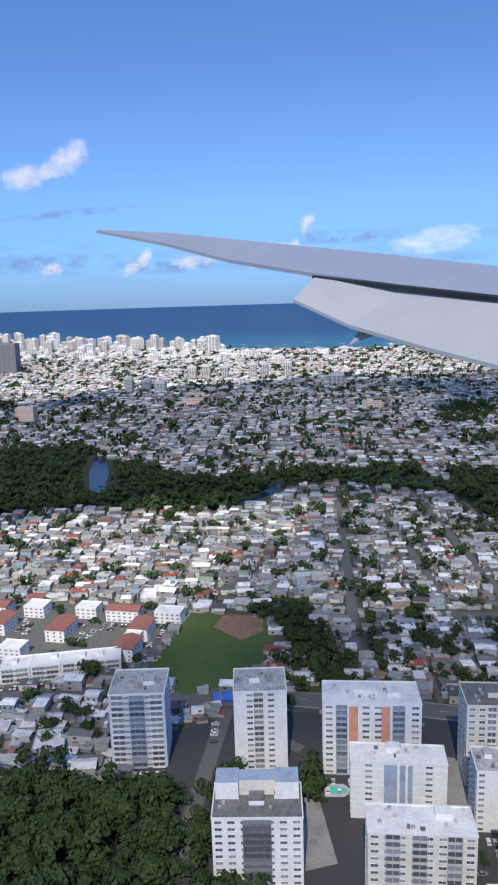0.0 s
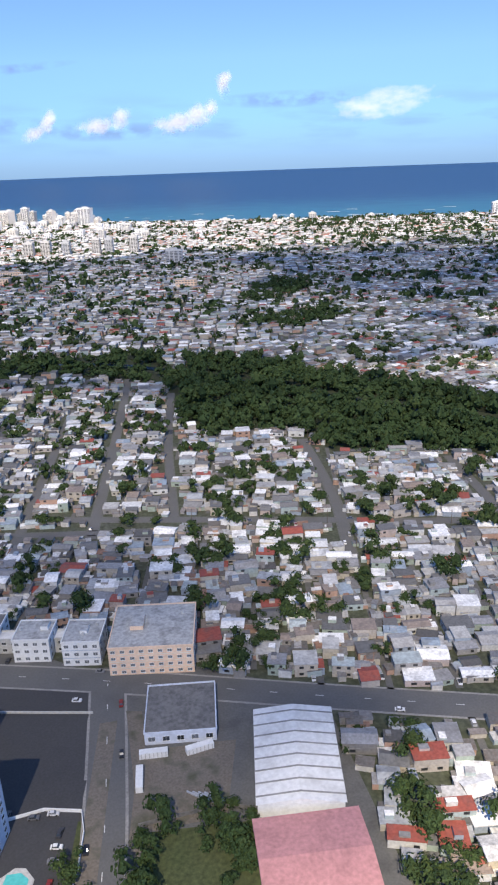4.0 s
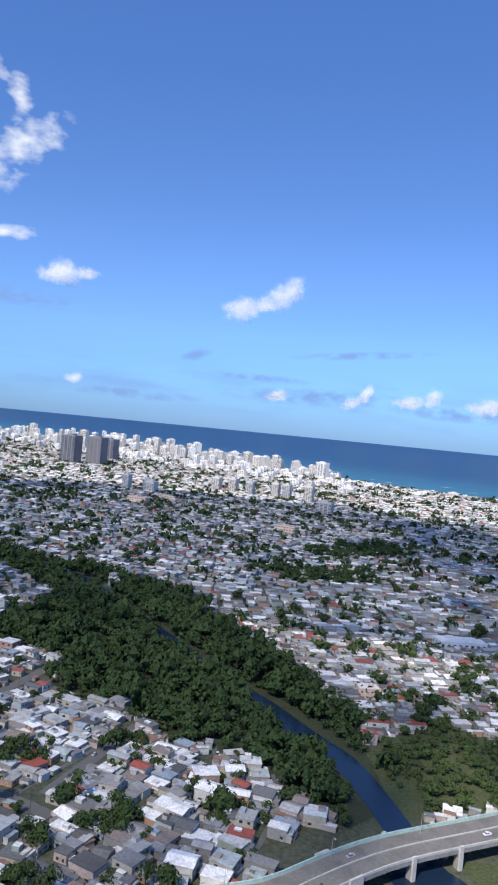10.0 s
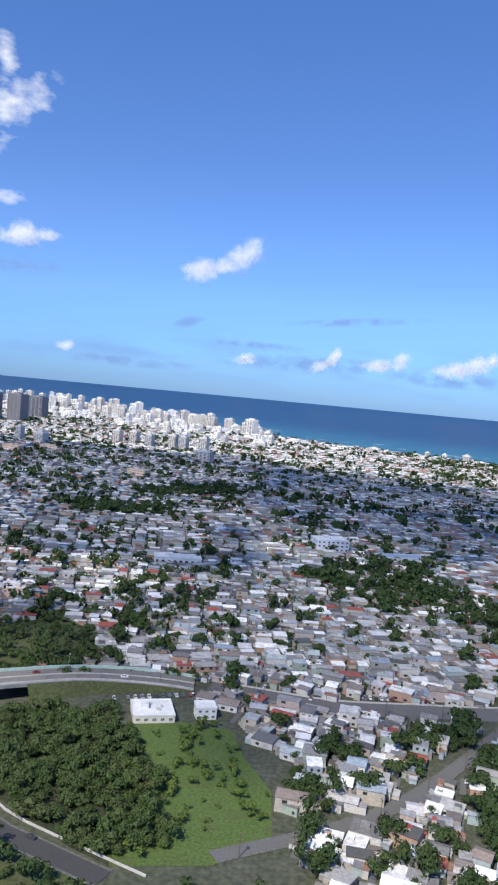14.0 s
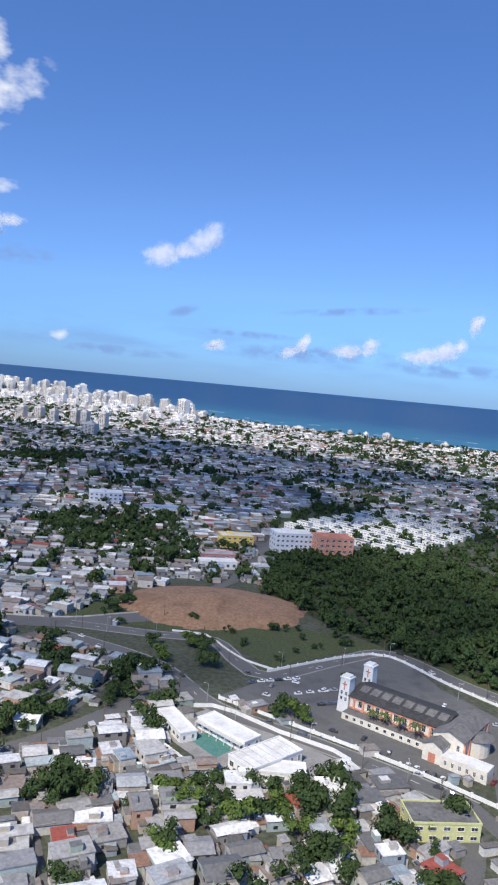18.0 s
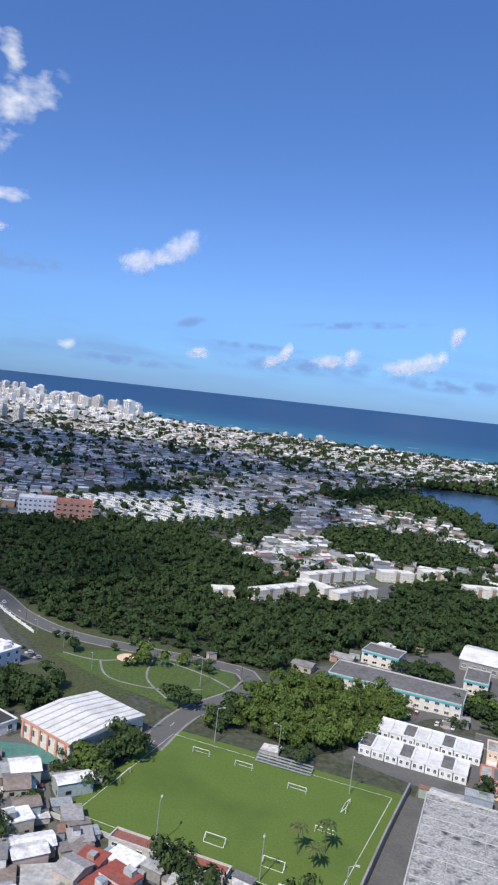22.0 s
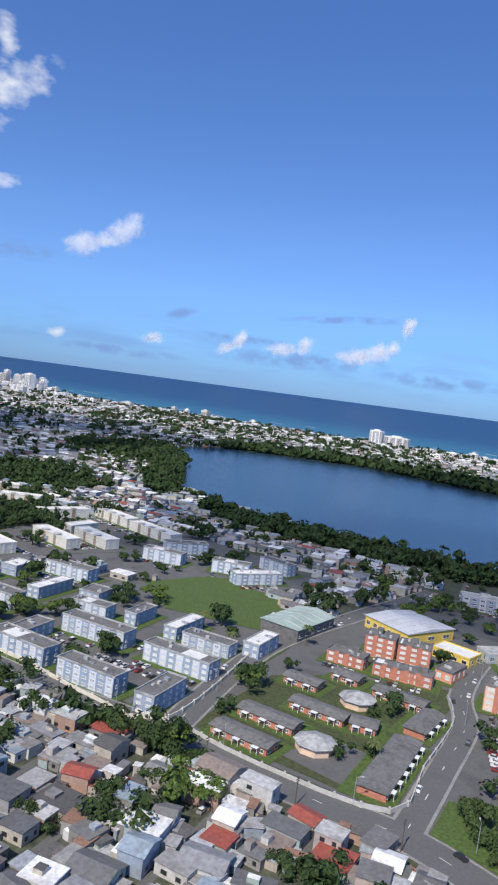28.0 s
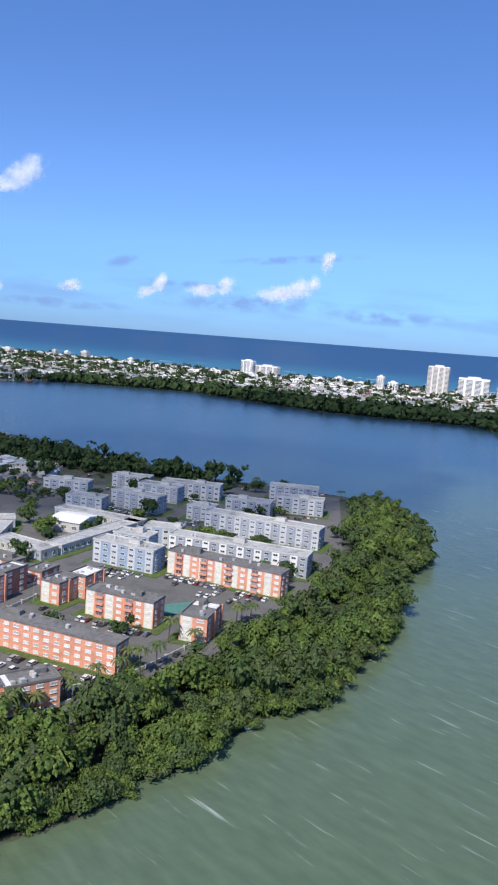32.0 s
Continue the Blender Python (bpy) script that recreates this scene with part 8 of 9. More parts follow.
for px in (394, 408, 423, 440):
    i = min(range(len(BRIDGE)), key=lambda k: abs(BRIDGE[k].x - px))
    p, dvec = BRIDGE[i], BRIDGE[min(i + 1, len(BRIDGE) - 1)] - BRIDGE[i - 1]
    q = 2.2 if px == 394 else 0.6
    turn_ = math.degrees(math.atan2(dvec.y, dvec.x))
    part("pier_cap", Geo().box(-q - 0.1, q + 0.1, -5.4, 5.4, p.z - 1.7, p.z - 1.1), M_CONC, bridge, "", p.x, p.y, 0, turn_)
    for e in (-4.6, 0.0, 4.6):
        part("pier", Geo().box(-q, q, e - 0.7, e + 0.7, -1.0, p.z - 1.7), M_CONC, bridge, "", p.x, p.y, 0, turn_)
    for e in (-1, 1):
        part("pilaster", Geo().box(-q, q, 5.72 * e - 0.28, 5.72 * e + 0.28, -1.0, p.z + 1.05), M_PALE, bridge, "", p.x, p.y, 0, turn_)
for lo, hi in ((446, 506), (336, 372)):
    run = [p for p in BRIDGE if lo <= p.x <= hi and p.z > 0.2]
    v, f = [], []
    for i, p in enumerate(run):
        d_ = run[min(i + 1, len(run) - 1)] - run[max(i - 1, 0)]
        s = Vector((-d_.y, d_.x, 0)).normalized()
        for k, z in ((5.6 + p.z * 0.9, -0.2), (5.2, p.z - 0.06), (-5.2, p.z - 0.06), (-5.6 - p.z * 0.9, -0.2)):
            v.append((p.x + s.x * k, p.y + s.y * k, z))
    for i in range(len(run) - 1):
        f += [(4 * i + k, 4 * i + k + 1, 4 * i + k + 5, 4 * i + k + 4) for k in range(3)]
    g = Geo()
    g.add(v, f)
    flat("embankment", g, M_DULLGRASS)
ground_run = [p for p in BRIDGE if p.z <= 0.45]
for half in ([p for p in ground_run if p.x > 450], [p for p in ground_run if p.x < 400]):
    if len(half) > 1:
        g = Geo()
        ribbon(g, half, 10.0, 0.06)
        flat("road", g, M_ASPHALT)
        g = Geo()
        ribbon(g, half, 0.4, 0.45, 0, 0.5, 5.1)
        flat("kerb_wall", g, M_PALE)

# ---- red earth mound ----
bm = bmesh.new()
cx, cy = sum(p[0] for p in MOUND) / 6, sum(p[1] for p in MOUND) / 6
bmesh.ops.create_grid(bm, x_segments=48, y_segments=36, size=1)
for v in bm.verts:
    x, y = cx + v.co.x * 46, cy + v.co.y * 38
    ux, uy = (x - cx) * 0.92 + (y - cy) * 0.3, (y - cy) * 0.95 - (x - cx) * 0.25
    n_ = noise.noise(Vector((x * 0.06, y * 0.06, 0))) + 0.4 * noise.noise(Vector((x * 0.2, y * 0.2, 5)))
    q = (ux / 36) ** 2 + (uy / 27) ** 2 + 0.4 * n_
    v.co = Vector((x, y, 5.0 * max(0, 1 - q) ** 0.7 * (1 + 0.5 * n_) + 0.5 * n_ * (q < 1) - 0.25))
me = bpy.data.meshes.new("mound")
bm.to_mesh(me)
bm.free()
me.materials.append(M_CLAY)
me.polygons.foreach_set("use_smooth", [True] * len(me.polygons))
tagged(new("earth_mound", me), "bare reddish-brown earth mound beside the road", "mound", "", "structure")

# ---- park paths ----
for line, w in (([(764, 216), (776, 214), (790, 221), (806, 215), (815, 208)], 0.7), ([(790, 221), (792, 206), (800, 195)], 0.6), ([(776, 214), (782, 203), (796, 200), (808, 204)], 0.6)):
    g = Geo()
    ribbon(g, smooth_line(line, 2), w, 0.07)
    flat("path", g, M_CONC)
g = Geo()
g.tube((783, 219, 0.0), (783, 219, 0.09), 3.4, 3.4, 20)
flat("paved_circle", g, M_PEACH)

# ================= distant towers =================
FT = ("high-rise", "distant high-rises")
M_FARWALL = mat("far_tower_wall", [(0.80, 0.79, 0.76), (0.72, 0.71, 0.68), (0.84, 0.84, 0.83), (0.62, 0.60, 0.56), (0.76, 0.72, 0.66)], 0.8, "object", grain=2, patch=9, amount=0.06, stain=0.15)
FARMESH = {}


def far_tower(x, y, w, d, h, ang, wall=None, label="white high-rise near the sea with dark window bands"):
    """A far tower: shaft, recessed window bands, roof house."""
    key = (round(w), round(d), round(h / 3), wall)
    if key not in FARMESH:
        a = Geo().box(-w / 2, w / 2, -d / 2, d / 2, -0.5, h)
        a.box(-w * 0.2, w * 0.2, -d * 0.25, d * 0.25, h, h + 2.2)
        b_ = Geo()
        for f in range(1, int(h / 1.9)):
            a.box(-w / 2 - 0.35, w / 2 + 0.35, -d / 2 - 0.35, d / 2, f * 1.9 + 0.55, f * 1.9 + 0.75)
            for u in (-0.42, -0.14, 0.14, 0.42):
                b_.box((u - 0.1) * w, (u + 0.1) * w, -d / 2 - 0.12, -d / 2 + 0.1, f * 1.9 - 0.5, f * 1.9 + 0.45)
            b_.box(-w / 2 - 0.12, -w / 2 + 0.1, -d * 0.3, d * 0.3, f * 1.9 - 0.5, f * 1.9 + 0.4)
        a.add(b_.v, b_.f, 1)
        FARMESH[key] = a.mesh("high_rise", wall or M_FARWALL, M_GLASS)
    ob = tagged(new("high_rise", FARMESH[key]), label, *FT)
    ob.matrix_basis = pose(x, y, 0, 0, 0, ang)


r = random.Random(5)
for k in range(150):
    x = r.uniform(-800, 385) if k < 90 else r.uniform(-300, 380)
    y = float(coast_y(x)) - r.uniform(12, 150)
    far_tower(x, y, r.choice([12, 16, 20, 30]), r.choice([10, 14]), r.choice([18, 24, 30, 36, 42]) * (1.1 if x < 0 else 0.9), r.choice([-40, -30, -55]))
for k in range(26):
    x = r.uniform(-620, 120)
    far_tower(x, float(coast_y(x)) - r.uniform(180, 620), r.choice([12, 16, 20]), 12, r.choice([15, 18, 24, 30]), r.choice([-30, -19]))
# white mid-rise blocks behind the seafront
rb = np.random.default_rng(17)
X, Y = rb.uniform(-900, 1700, 9000), rb.uniform(900, 2500, 9000)
back = coast_y(X) - Y
k = (back > 14) & (rb.random(len(X)) < np.where(X < 420, np.where(back < 480, 0.30, 0.0), np.where(back < 230, 0.10, 0.0))) & in_sight(X, Y)
for poly in (LAGOON, SHOREWOOD, FARSHORE):
    k &= ~inside(X, Y, poly)
X, Y = X[k], Y[k]
w_, d_, h_ = rb.uniform(8, 24, len(X)), rb.uniform(7, 13, len(X)), np.where(X < 420, rb.uniform(5, 15, len(X)), rb.uniform(4, 8, len(X)))
A_ = np.radians(-30 + rb.normal(0, 9, len(X)))
b = Bulk()
b.add(many_boxes(X, Y, A_, w_, d_, 0 * X, h_), BOXF, [0] * 5)
b.add(many_boxes(X, Y, A_, w_ * 0.3, d_ * 0.4, h_, h_ + 1.6, ox=w_ * 0.15), BOXF, [0] * 5)
for f in (2.4, 5.0, 7.6, 10.2, 12.8):
    q = h_ > f + 1.6
    for u in (-0.3, 0.0, 0.3):
        b.add(many_boxes(X[q], Y[q], A_[q], w_[q] * 0.2, np.full(q.sum(), 0.3), np.full(q.sum(), f), np.full(q.sum(), f + 1.1), ox=w_[q] * u, oy=-d_[q] / 2), BOXF, [1] * 5)
M_SEASIDE = mat("seaside_wall_each", [(0.84, 0.83, 0.81), (0.78, 0.77, 0.74), (0.70, 0.66, 0.58), (0.86, 0.85, 0.83), (0.60, 0.58, 0.55), (0.82, 0.80, 0.76)], 0.8, "island", grain=2, patch=6, amount=0.06, stain=0.12)
tagged(new("seaside_blocks", b.make("seaside_blocks", [M_SEASIDE, M_GLASS])), "white mid-rise blocks crowded behind the seafront", "buildings", "", "stuff")
# white breakers on the reef
b = Bulk()
n = 46
X = rb.uniform(250, 1900, n)
Y = coast_y(X) + rb.uniform(60, 330, n)
b.add(many_boxes(X, Y, np.radians(rb.normal(-25, 8, n)), rb.uniform(8, 34, n), rb.uniform(3, 7, n), np.zeros(n), np.full(n, 0.55)), BOXF, [0] * 5)
tagged(new("breakers", b.make("breakers", [M_PAINT])), "white breakers on the reef off the coast", "waves", "", "stuff")
M_TWIN = mat("dark_grey_tower", [(0.22, 0.22, 0.25)], 0.7, amount=0.1, stain=0.2)
far_tower(-134, 1425, 34, 24, 56, -19, M_TWIN, "dark grey high-rise with a flat top")
far_tower(-88, 1446, 34, 24, 56, -19, M_TWIN, "dark grey high-rise with a flat top")
far_tower(-128, 1650, 40, 22, 48, -19, M_TWIN, "broad brown-grey high-rise with dark windows")
M_MIDWALL = mat("grey_tower_wall", [(0.50, 0.50, 0.50), (0.60, 0.58, 0.55)], 0.8, "object", amount=0.08, stain=0.2)
for x, y, w, d, h in [(378, 975, 21, 10, 18), (300, 1140, 12, 10, 24), (318, 1135, 12, 10, 24), (352, 1120, 13, 10, 26), (205, 1160, 14, 11, 22), (230, 1170, 14, 11, 20), (258, 1160, 12, 10, 20), (94, 1040, 10, 9, 22), (135, 1020, 15, 12, 17), (120, 1060, 14, 10, 16)]:
    far_tower(x, y, w, d, h, -19, M_MIDWALL, "grey-white apartment tower in the town")
for x, y, w, d, h, lab in [(141, 880, 26, 14, 9, "broad pinkish-beige town building"), (156, 960, 30, 12, 6, "long white town building"), (-50, 845, 20, 14, 16, "pale peach apartment block in the town"), (330, 770, 22, 12, 8, "plain beige town building with a flat roof")]:
    block("town_building", lab, "town building", "far town buildings", x, y, -19, w, d, h, max(2, int(h / 2.4)), int(w / 3), M_PEACH, M_ROOFGREY, side=2, heads=1)
for x, y, w, d, h, a in [(1168, 1372, 24, 14, 27, -25), (1204, 1360, 46, 12, 20, -25), (1470, 1160, 32, 18, 46, -20), (1522, 1146, 46, 14, 32, -20), (1574, 1138, 34, 14, 31, -20), (1392, 1230, 12, 10, 22, -20), (1410, 1215, 16, 10, 14, -20), (822, 1545, 16, 12, 16, -25), (780, 1560, 9, 9, 12, -25),
                         (748, 1580, 10, 9, 12, -25), (1330, 1300, 14, 10, 12, -20), (930, 1480, 12, 9, 10, -20), (640, 1600, 24, 12, 9, -25)]:
    far_tower(x, y, w, d, h, a, None, "tall white seafront hotel block")

# ================= single trees, palms =================
def single_tree(x, y, s, material, label, k):
    ob = thing("tree", x, y, (k * 77) % 360, label, "tree", "street trees")
    if ("trunk", k % 3) not in TREEMESH:
        g = Geo()
        g.tube((0, 0, -0.05), (0.02, 0.01, 0.3), 0.06, 0.045, 7)
        for a in range(4):
            t = a * 1.57 + k
            g.tube((0.02, 0.01, 0.28), (0.3 * math.cos(t), 0.3 * math.sin(t), 0.62), 0.035, 0.012, 5)
        TREEMESH["trunk", k % 3] = g.mesh("trunk", M_BARK)
    key = (k % 5, material.name)
    if key not in TREEMESH:
        V, F = CROWNS[k % 5]
        TREEMESH[key] = bulk("crown", V, F, np.zeros(len(F)), [material])
    for nm, me in (("trunk", TREEMESH["trunk", k % 3]), ("crown", TREEMESH[key])):
        p = part(nm, me, None, ob)
        p.scale = (s, s, s * (0.9 + 0.05 * (k % 5)))


TREEMESH = {}
CROWNS = [crown_proto(60 + k, 330, 0.075) for k in range(5)]
r = random.Random(11)
spots = []
WEST_TREES = [(30, 165, 26, 18, 8), (10, 150, 22, 22, 14), (75, 180, 12, 10, 4), (110, 138, 6, 8, 3), (106, 118, 7, 7, 3), (82, 288, 12, 14, 6), (152, 100, 2, 14, 5), (185, 95, 6, 10, 5), (690, 205, 8, 8, 3), (797, 218, 10, 4, 3), (795, 158, 5, 7, 5), (815, 186, 12, 5, 9), (690, 160, 10, 8, 5), (668, 150, 8, 10, 6), (890, 212, 14, 6, 9), (912, 180, 10, 6, 4), (930, 168, 8, 8, 5)]
EAST_TREES = [(985, 190, 18, 16, 5), (1000, 150, 30, 9, 5), (1050, 176, 5, 10, 2), (1196, 196, 8, 10, 3), (1140, 226, 8, 8, 4), (1100, 270, 30, 30, 12), (1190, 245, 30, 30, 8), (960, 130, 12, 10, 6), (560, 190, 30, 25, 14), (600, 175, 24, 26, 18), (640, 235, 20, 18, 9), (655, 250, 8, 6, 4), (265, 250, 40, 40, 8), (1010, 235, 14, 8, 2), (700, 236, 3, 3, 1), (960, 215, 20, 25, 6)]
for cx_, cy_, rx_, ry_, n_ in [*WEST_TREES, *EAST_TREES]:
    for k in range(n_):
        spots.append((cx_ + r.uniform(-1, 1) * rx_, cy_ + r.uniform(-1, 1) * ry_))


spots += [(997.7, 149), (995.6, 133.5), (981.2, 156), (1021.6, 142.3), (1027.8, 144.5), (1035.6, 140.3), (1034.8, 126.8), (1038.4, 124), (998.9, 119.6), (1003.6, 109), (982.7, 135.9), (984.4, 103.4), (1008.4, 183.1), (978.5, 200.3), (970.3, 192.6), (1048.7, 136.7), (1045.1, 123.5), (972.9, 180)]


def on_road(x, y, gap):
    a, b_ = np.array([x]), np.array([y])
    return any(near_line(a, b_, line, w / 2 + gap)[0] for line, w in ROADS)


for k, (x, y) in enumerate(spots):
    if on_building(x, y, 0.8) or on_road(x, y, 0.8) or (704 < x < 738 and 145 < y < 168) or any(inside(np.array([x]), np.array([y]), q)[0] for q in (PITCH, GREEN, FIELD)):
        continue
    # east of x = 640 brighter leaves put the sunlight into the colour
    sunny = x > 640
    single_tree(x, y, r.uniform(3.0, 5.8), M_LEAFBRIGHT if sunny and k % 3 else M_LEAFTOWN, "bright green spreading street tree, coloured as sunlit" if sunny and k % 3 else "dark green spreading street tree", k)

SHORE_PALMS = [(1141, 91), (1144, 91.6), (1140, 89.5), (1148.4, 113.9), (1157.3, 105), (1162.9, 109.5), (1171.5, 119), (1169.4, 121), (1178.6, 132.6), (1183.6, 135), (1198, 158), (1201, 164), (1149, 95), (1146, 208.6), (1149.5, 103.8), (1164, 111.3), (1166.7, 114.2)]
palm_trunk = Geo().tube((0, 0, -0.05), (0.12, 0.03, 1.9), 0.1, 0.07, 7).tube((0.12, 0.03, 1.9), (0.2, 0.08, 3.4), 0.07, 0.055, 7).mesh("trunk", M_BARK)
g = Geo()
for k in range(13):
    a = k * 2.4
    lift = 0.5 + 0.5 * ((k * 37) % 10) / 10
    pts = []
    for i in range(5):
        q = i / 4
        pts.append((0.2 + math.cos(a) * 1.5 * q, 0.08 + math.sin(a) * 1.5 * q, 3.4 + lift * math.sin(q * 2.2) * 0.9 - 0.9 * q * q))
    sx, sy = -math.sin(a), math.cos(a)
    v = []
    for i, p in enumerate(pts):
        hw = 0.22 * math.sin(0.35 + 2.6 * i / 4)
        v += [(p[0] + sx * hw, p[1] + sy * hw, p[2] - 0.1), p, (p[0] - sx * hw, p[1] - sy * hw, p[2] - 0.1)]
    g.add(v, [q for i in range(4) for q in ((3 * i, 3 * i + 1, 3 * i + 4, 3 * i + 3), (3 * i + 1, 3 * i + 2, 3 * i + 5, 3 * i + 4))])
palm_top = g.mesh("fronds", M_PALM)
for k, (x, y) in enumerate([(1141, 98), (1145, 100), (1151, 103), (1156, 106), (1161, 109), (1164, 113), (1170, 120), (1174, 124), (1178, 127), (1181, 131), (1190, 146), (1193, 152), (1197, 150), (1184, 148), (1188, 158), (1199, 162), (1149, 97), (1138, 95), (1167, 117), (1096, 115.5), (1098, 113.5), (1100, 111.5), (1101.5, 109.6), (837, 138), (842, 140), (840, 135),
                            (706, 207), (709, 205), (713, 202), (717, 199), (722, 197), (1040, 200), (1030, 214), (1012, 214), (1060, 212), (1226, 290), (1236, 305), (1215, 310), (1200, 316), (1150, 328), (1120, 340), (1085, 360), (1062, 378), (985, 176), (1055, 147), (1075, 150), (950, 180), (1202, 240), (1180, 222), *SHORE_PALMS]):
    if on_building(x, y, 0.3):
        continue
    ob = thing("palm_tree", x, y, (k * 53) % 360, "slender palm tree with drooping fronds", "palm", "palm trees")
    ob.scale = (1.35, 1.35, 1.1 + 0.12 * (k % 5))
    part("trunk", palm_trunk, None, ob)
    part("fronds", palm_top, None, ob)

# ================= street lamps and poles =================
LAMPM = Geo().tube((0, 0, -0.1), (0, 0, 5.2), 0.09, 0.05, 6).mesh("pole", M_METAL)
ARMM = Geo().tube((0, 0, 5.15), (0.9, 0, 5.4), 0.04, 0.03, 5).mesh("arm", M_METAL)
HEADM = Geo().box(0.8, 1.3, -0.12, 0.12, 5.34, 5.46).mesh("lamp_head", M_PALE)
lamps = [(734, 233), (751, 228), (763, 219), (776, 206), (716, 262), (700, 250), (680, 240), (670, 200), (690, 193), (713, 180), (661, 209), (636, 254), (619, 253), (605, 262), (590, 256), (575, 246), (545, 250), (520, 252), (831, 171), (847, 162), (816, 175), (788, 222), (807, 206), (831, 129), (845, 124), (812, 133),
         (905, 193), (932, 189), (960, 181), (990, 168), (1020, 156), (1045, 144), (1070, 132), (1090, 124), (1040, 170), (1050, 200), (1066, 230), (1098, 175), (1108, 205), (1125, 115), (1140, 139), (1150, 165), (455, 178), (468, 158), (446, 196), (918, 160), (940, 215), (952, 248), (1172, 116), (1192, 141)]
for k, (x, y) in enumerate(lamps):
    ob = thing("street_lamp", x, y, (k * 90) % 360, "tall grey metal street lamp", "street lamp", "street lamps")
    if 800 < x < 850:
        ob.scale = (1.3, 1.3, 1.6)
    for nm, me in (("pole", LAMPM), ("arm", ARMM), ("lamp_head", HEADM)):
        part(nm, me, None, ob)
POLE = Geo().tube((0, 0, -0.1), (0, 0, 5.6), 0.11, 0.07, 6).mesh("pole", M_BARK)
ARMS = Geo().box(-0.7, 0.7, -0.05, 0.05, 5.0, 5.12).box(-0.55, 0.55, -0.05, 0.05, 4.5, 4.6).mesh("crossarm", M_BARK)
for li, every in ((10, 9), (12, 10), (13, 9), (16, 9), (23, 9), (24, 9), (25, 9), (7, 11), (6, 12)):
    line, w = ROADS[li]
    pts = smooth_line(line, 2)
    for i in range(4, len(pts) - 2, every):
        d_ = pts[i + 1] - pts[i - 1]
        s = Vector((-d_.y, d_.x, 0)).normalized() * (w / 2 + 0.5)
        p = pts[i] - s
        if p.y < 300 and not on_building(p.x, p.y, 0.3):
            ob = thing("utility_pole", p.x, p.y, math.degrees(math.atan2(s.y, s.x)), "dark wooden utility pole beside the street", "utility pole", "utility poles")
            part("pole", POLE, None, ob)
            part("crossarm", ARMS, None, ob)
for px in (372, 394, 418, 441, 462, 485):
    i = min(range(len(BRIDGE)), key=lambda k: abs(BRIDGE[k].x - px))
    p = BRIDGE[i]
    ob = thing("street_lamp", p.x - 1.8, p.y + 3.4, -60, "tall grey metal street lamp on the bridge", "street lamp", "street lamps", p.z)
    for nm, me in (("pole", LAMPM), ("arm", ARMM), ("lamp_head", HEADM)):
        part(nm, me, None, ob)

# ================= cars =================
cb = Geo()
cb.box(-1.2, 1.2, -0.5, 0.5, 0.16, 0.5, 0, taper=0.04)
cb.box(-0.62, 0.22, -0.37, 0.37, 0.81, 0.85)
CARBODY = cb.mesh("body", M_CAR)
cc = Geo()
cc.add([(-0.85, -0.44, 0.5), (0.55, -0.44, 0.5), (0.55, 0.44, 0.5), (-0.85, 0.44, 0.5), (-0.6, -0.36, 0.82), (0.2, -0.36, 0.82), (0.2, 0.36, 0.82), (-0.6, 0.36, 0.82)], [(0, 1, 5, 4), (1, 2, 6, 5), (2, 3, 7, 6), (3, 0, 4, 7)])
CARGLASS = cc.mesh("glazing", M_GLASS)
CARWHEEL = Geo().tube((0, -0.07, 0), (0, 0.07, 0), 0.19, 0.19, 9).mesh("wheel", M_TYRE)
CARNAMES = ["parked car with dark windows", "small car on the asphalt"]


def car(x, y, rz, z=0.06, k=0):
    ob = thing("car", x, y, rz, CARNAMES[k % 2], "car", "cars", z)
    part("body", CARBODY, None, ob)
    part("glazing", CARGLASS, None, ob)
    for wx, wy in () if y > 135 else ((-0.75, -0.47), (0.75, -0.47), (0.75, 0.47), (-0.75, 0.47)):
        part("wheel", CARWHEEL, None, ob, "", wx, wy, 0.19)


r = random.Random(21)
n_cars = 0
for li, per in ((0, 4), (1, 5), (4, 3), (6, 4), (7, 4), (8, 2), (11, 3), (12, 6), (13, 6), (16, 12), (17, 6), (18, 6), (19, 5), (20, 5)):
    line, w = ROADS[li]
    pts = smooth_line(line, 3)
    for k in range(per):
        i = r.randrange(2, len(pts) - 2)
        d_ = pts[i + 1] - pts[i - 1]
        s = Vector((-d_.y, d_.x, 0)).normalized() * (w / 2 - 0.75) * r.choice([-1, 1])
        p = pts[i] + s
        if p.y < 330:
            car(p.x, p.y, math.degrees(math.atan2(d_.y, d_.x)) + r.choice([0, 180]), 0.06, k)
            n_cars += 1
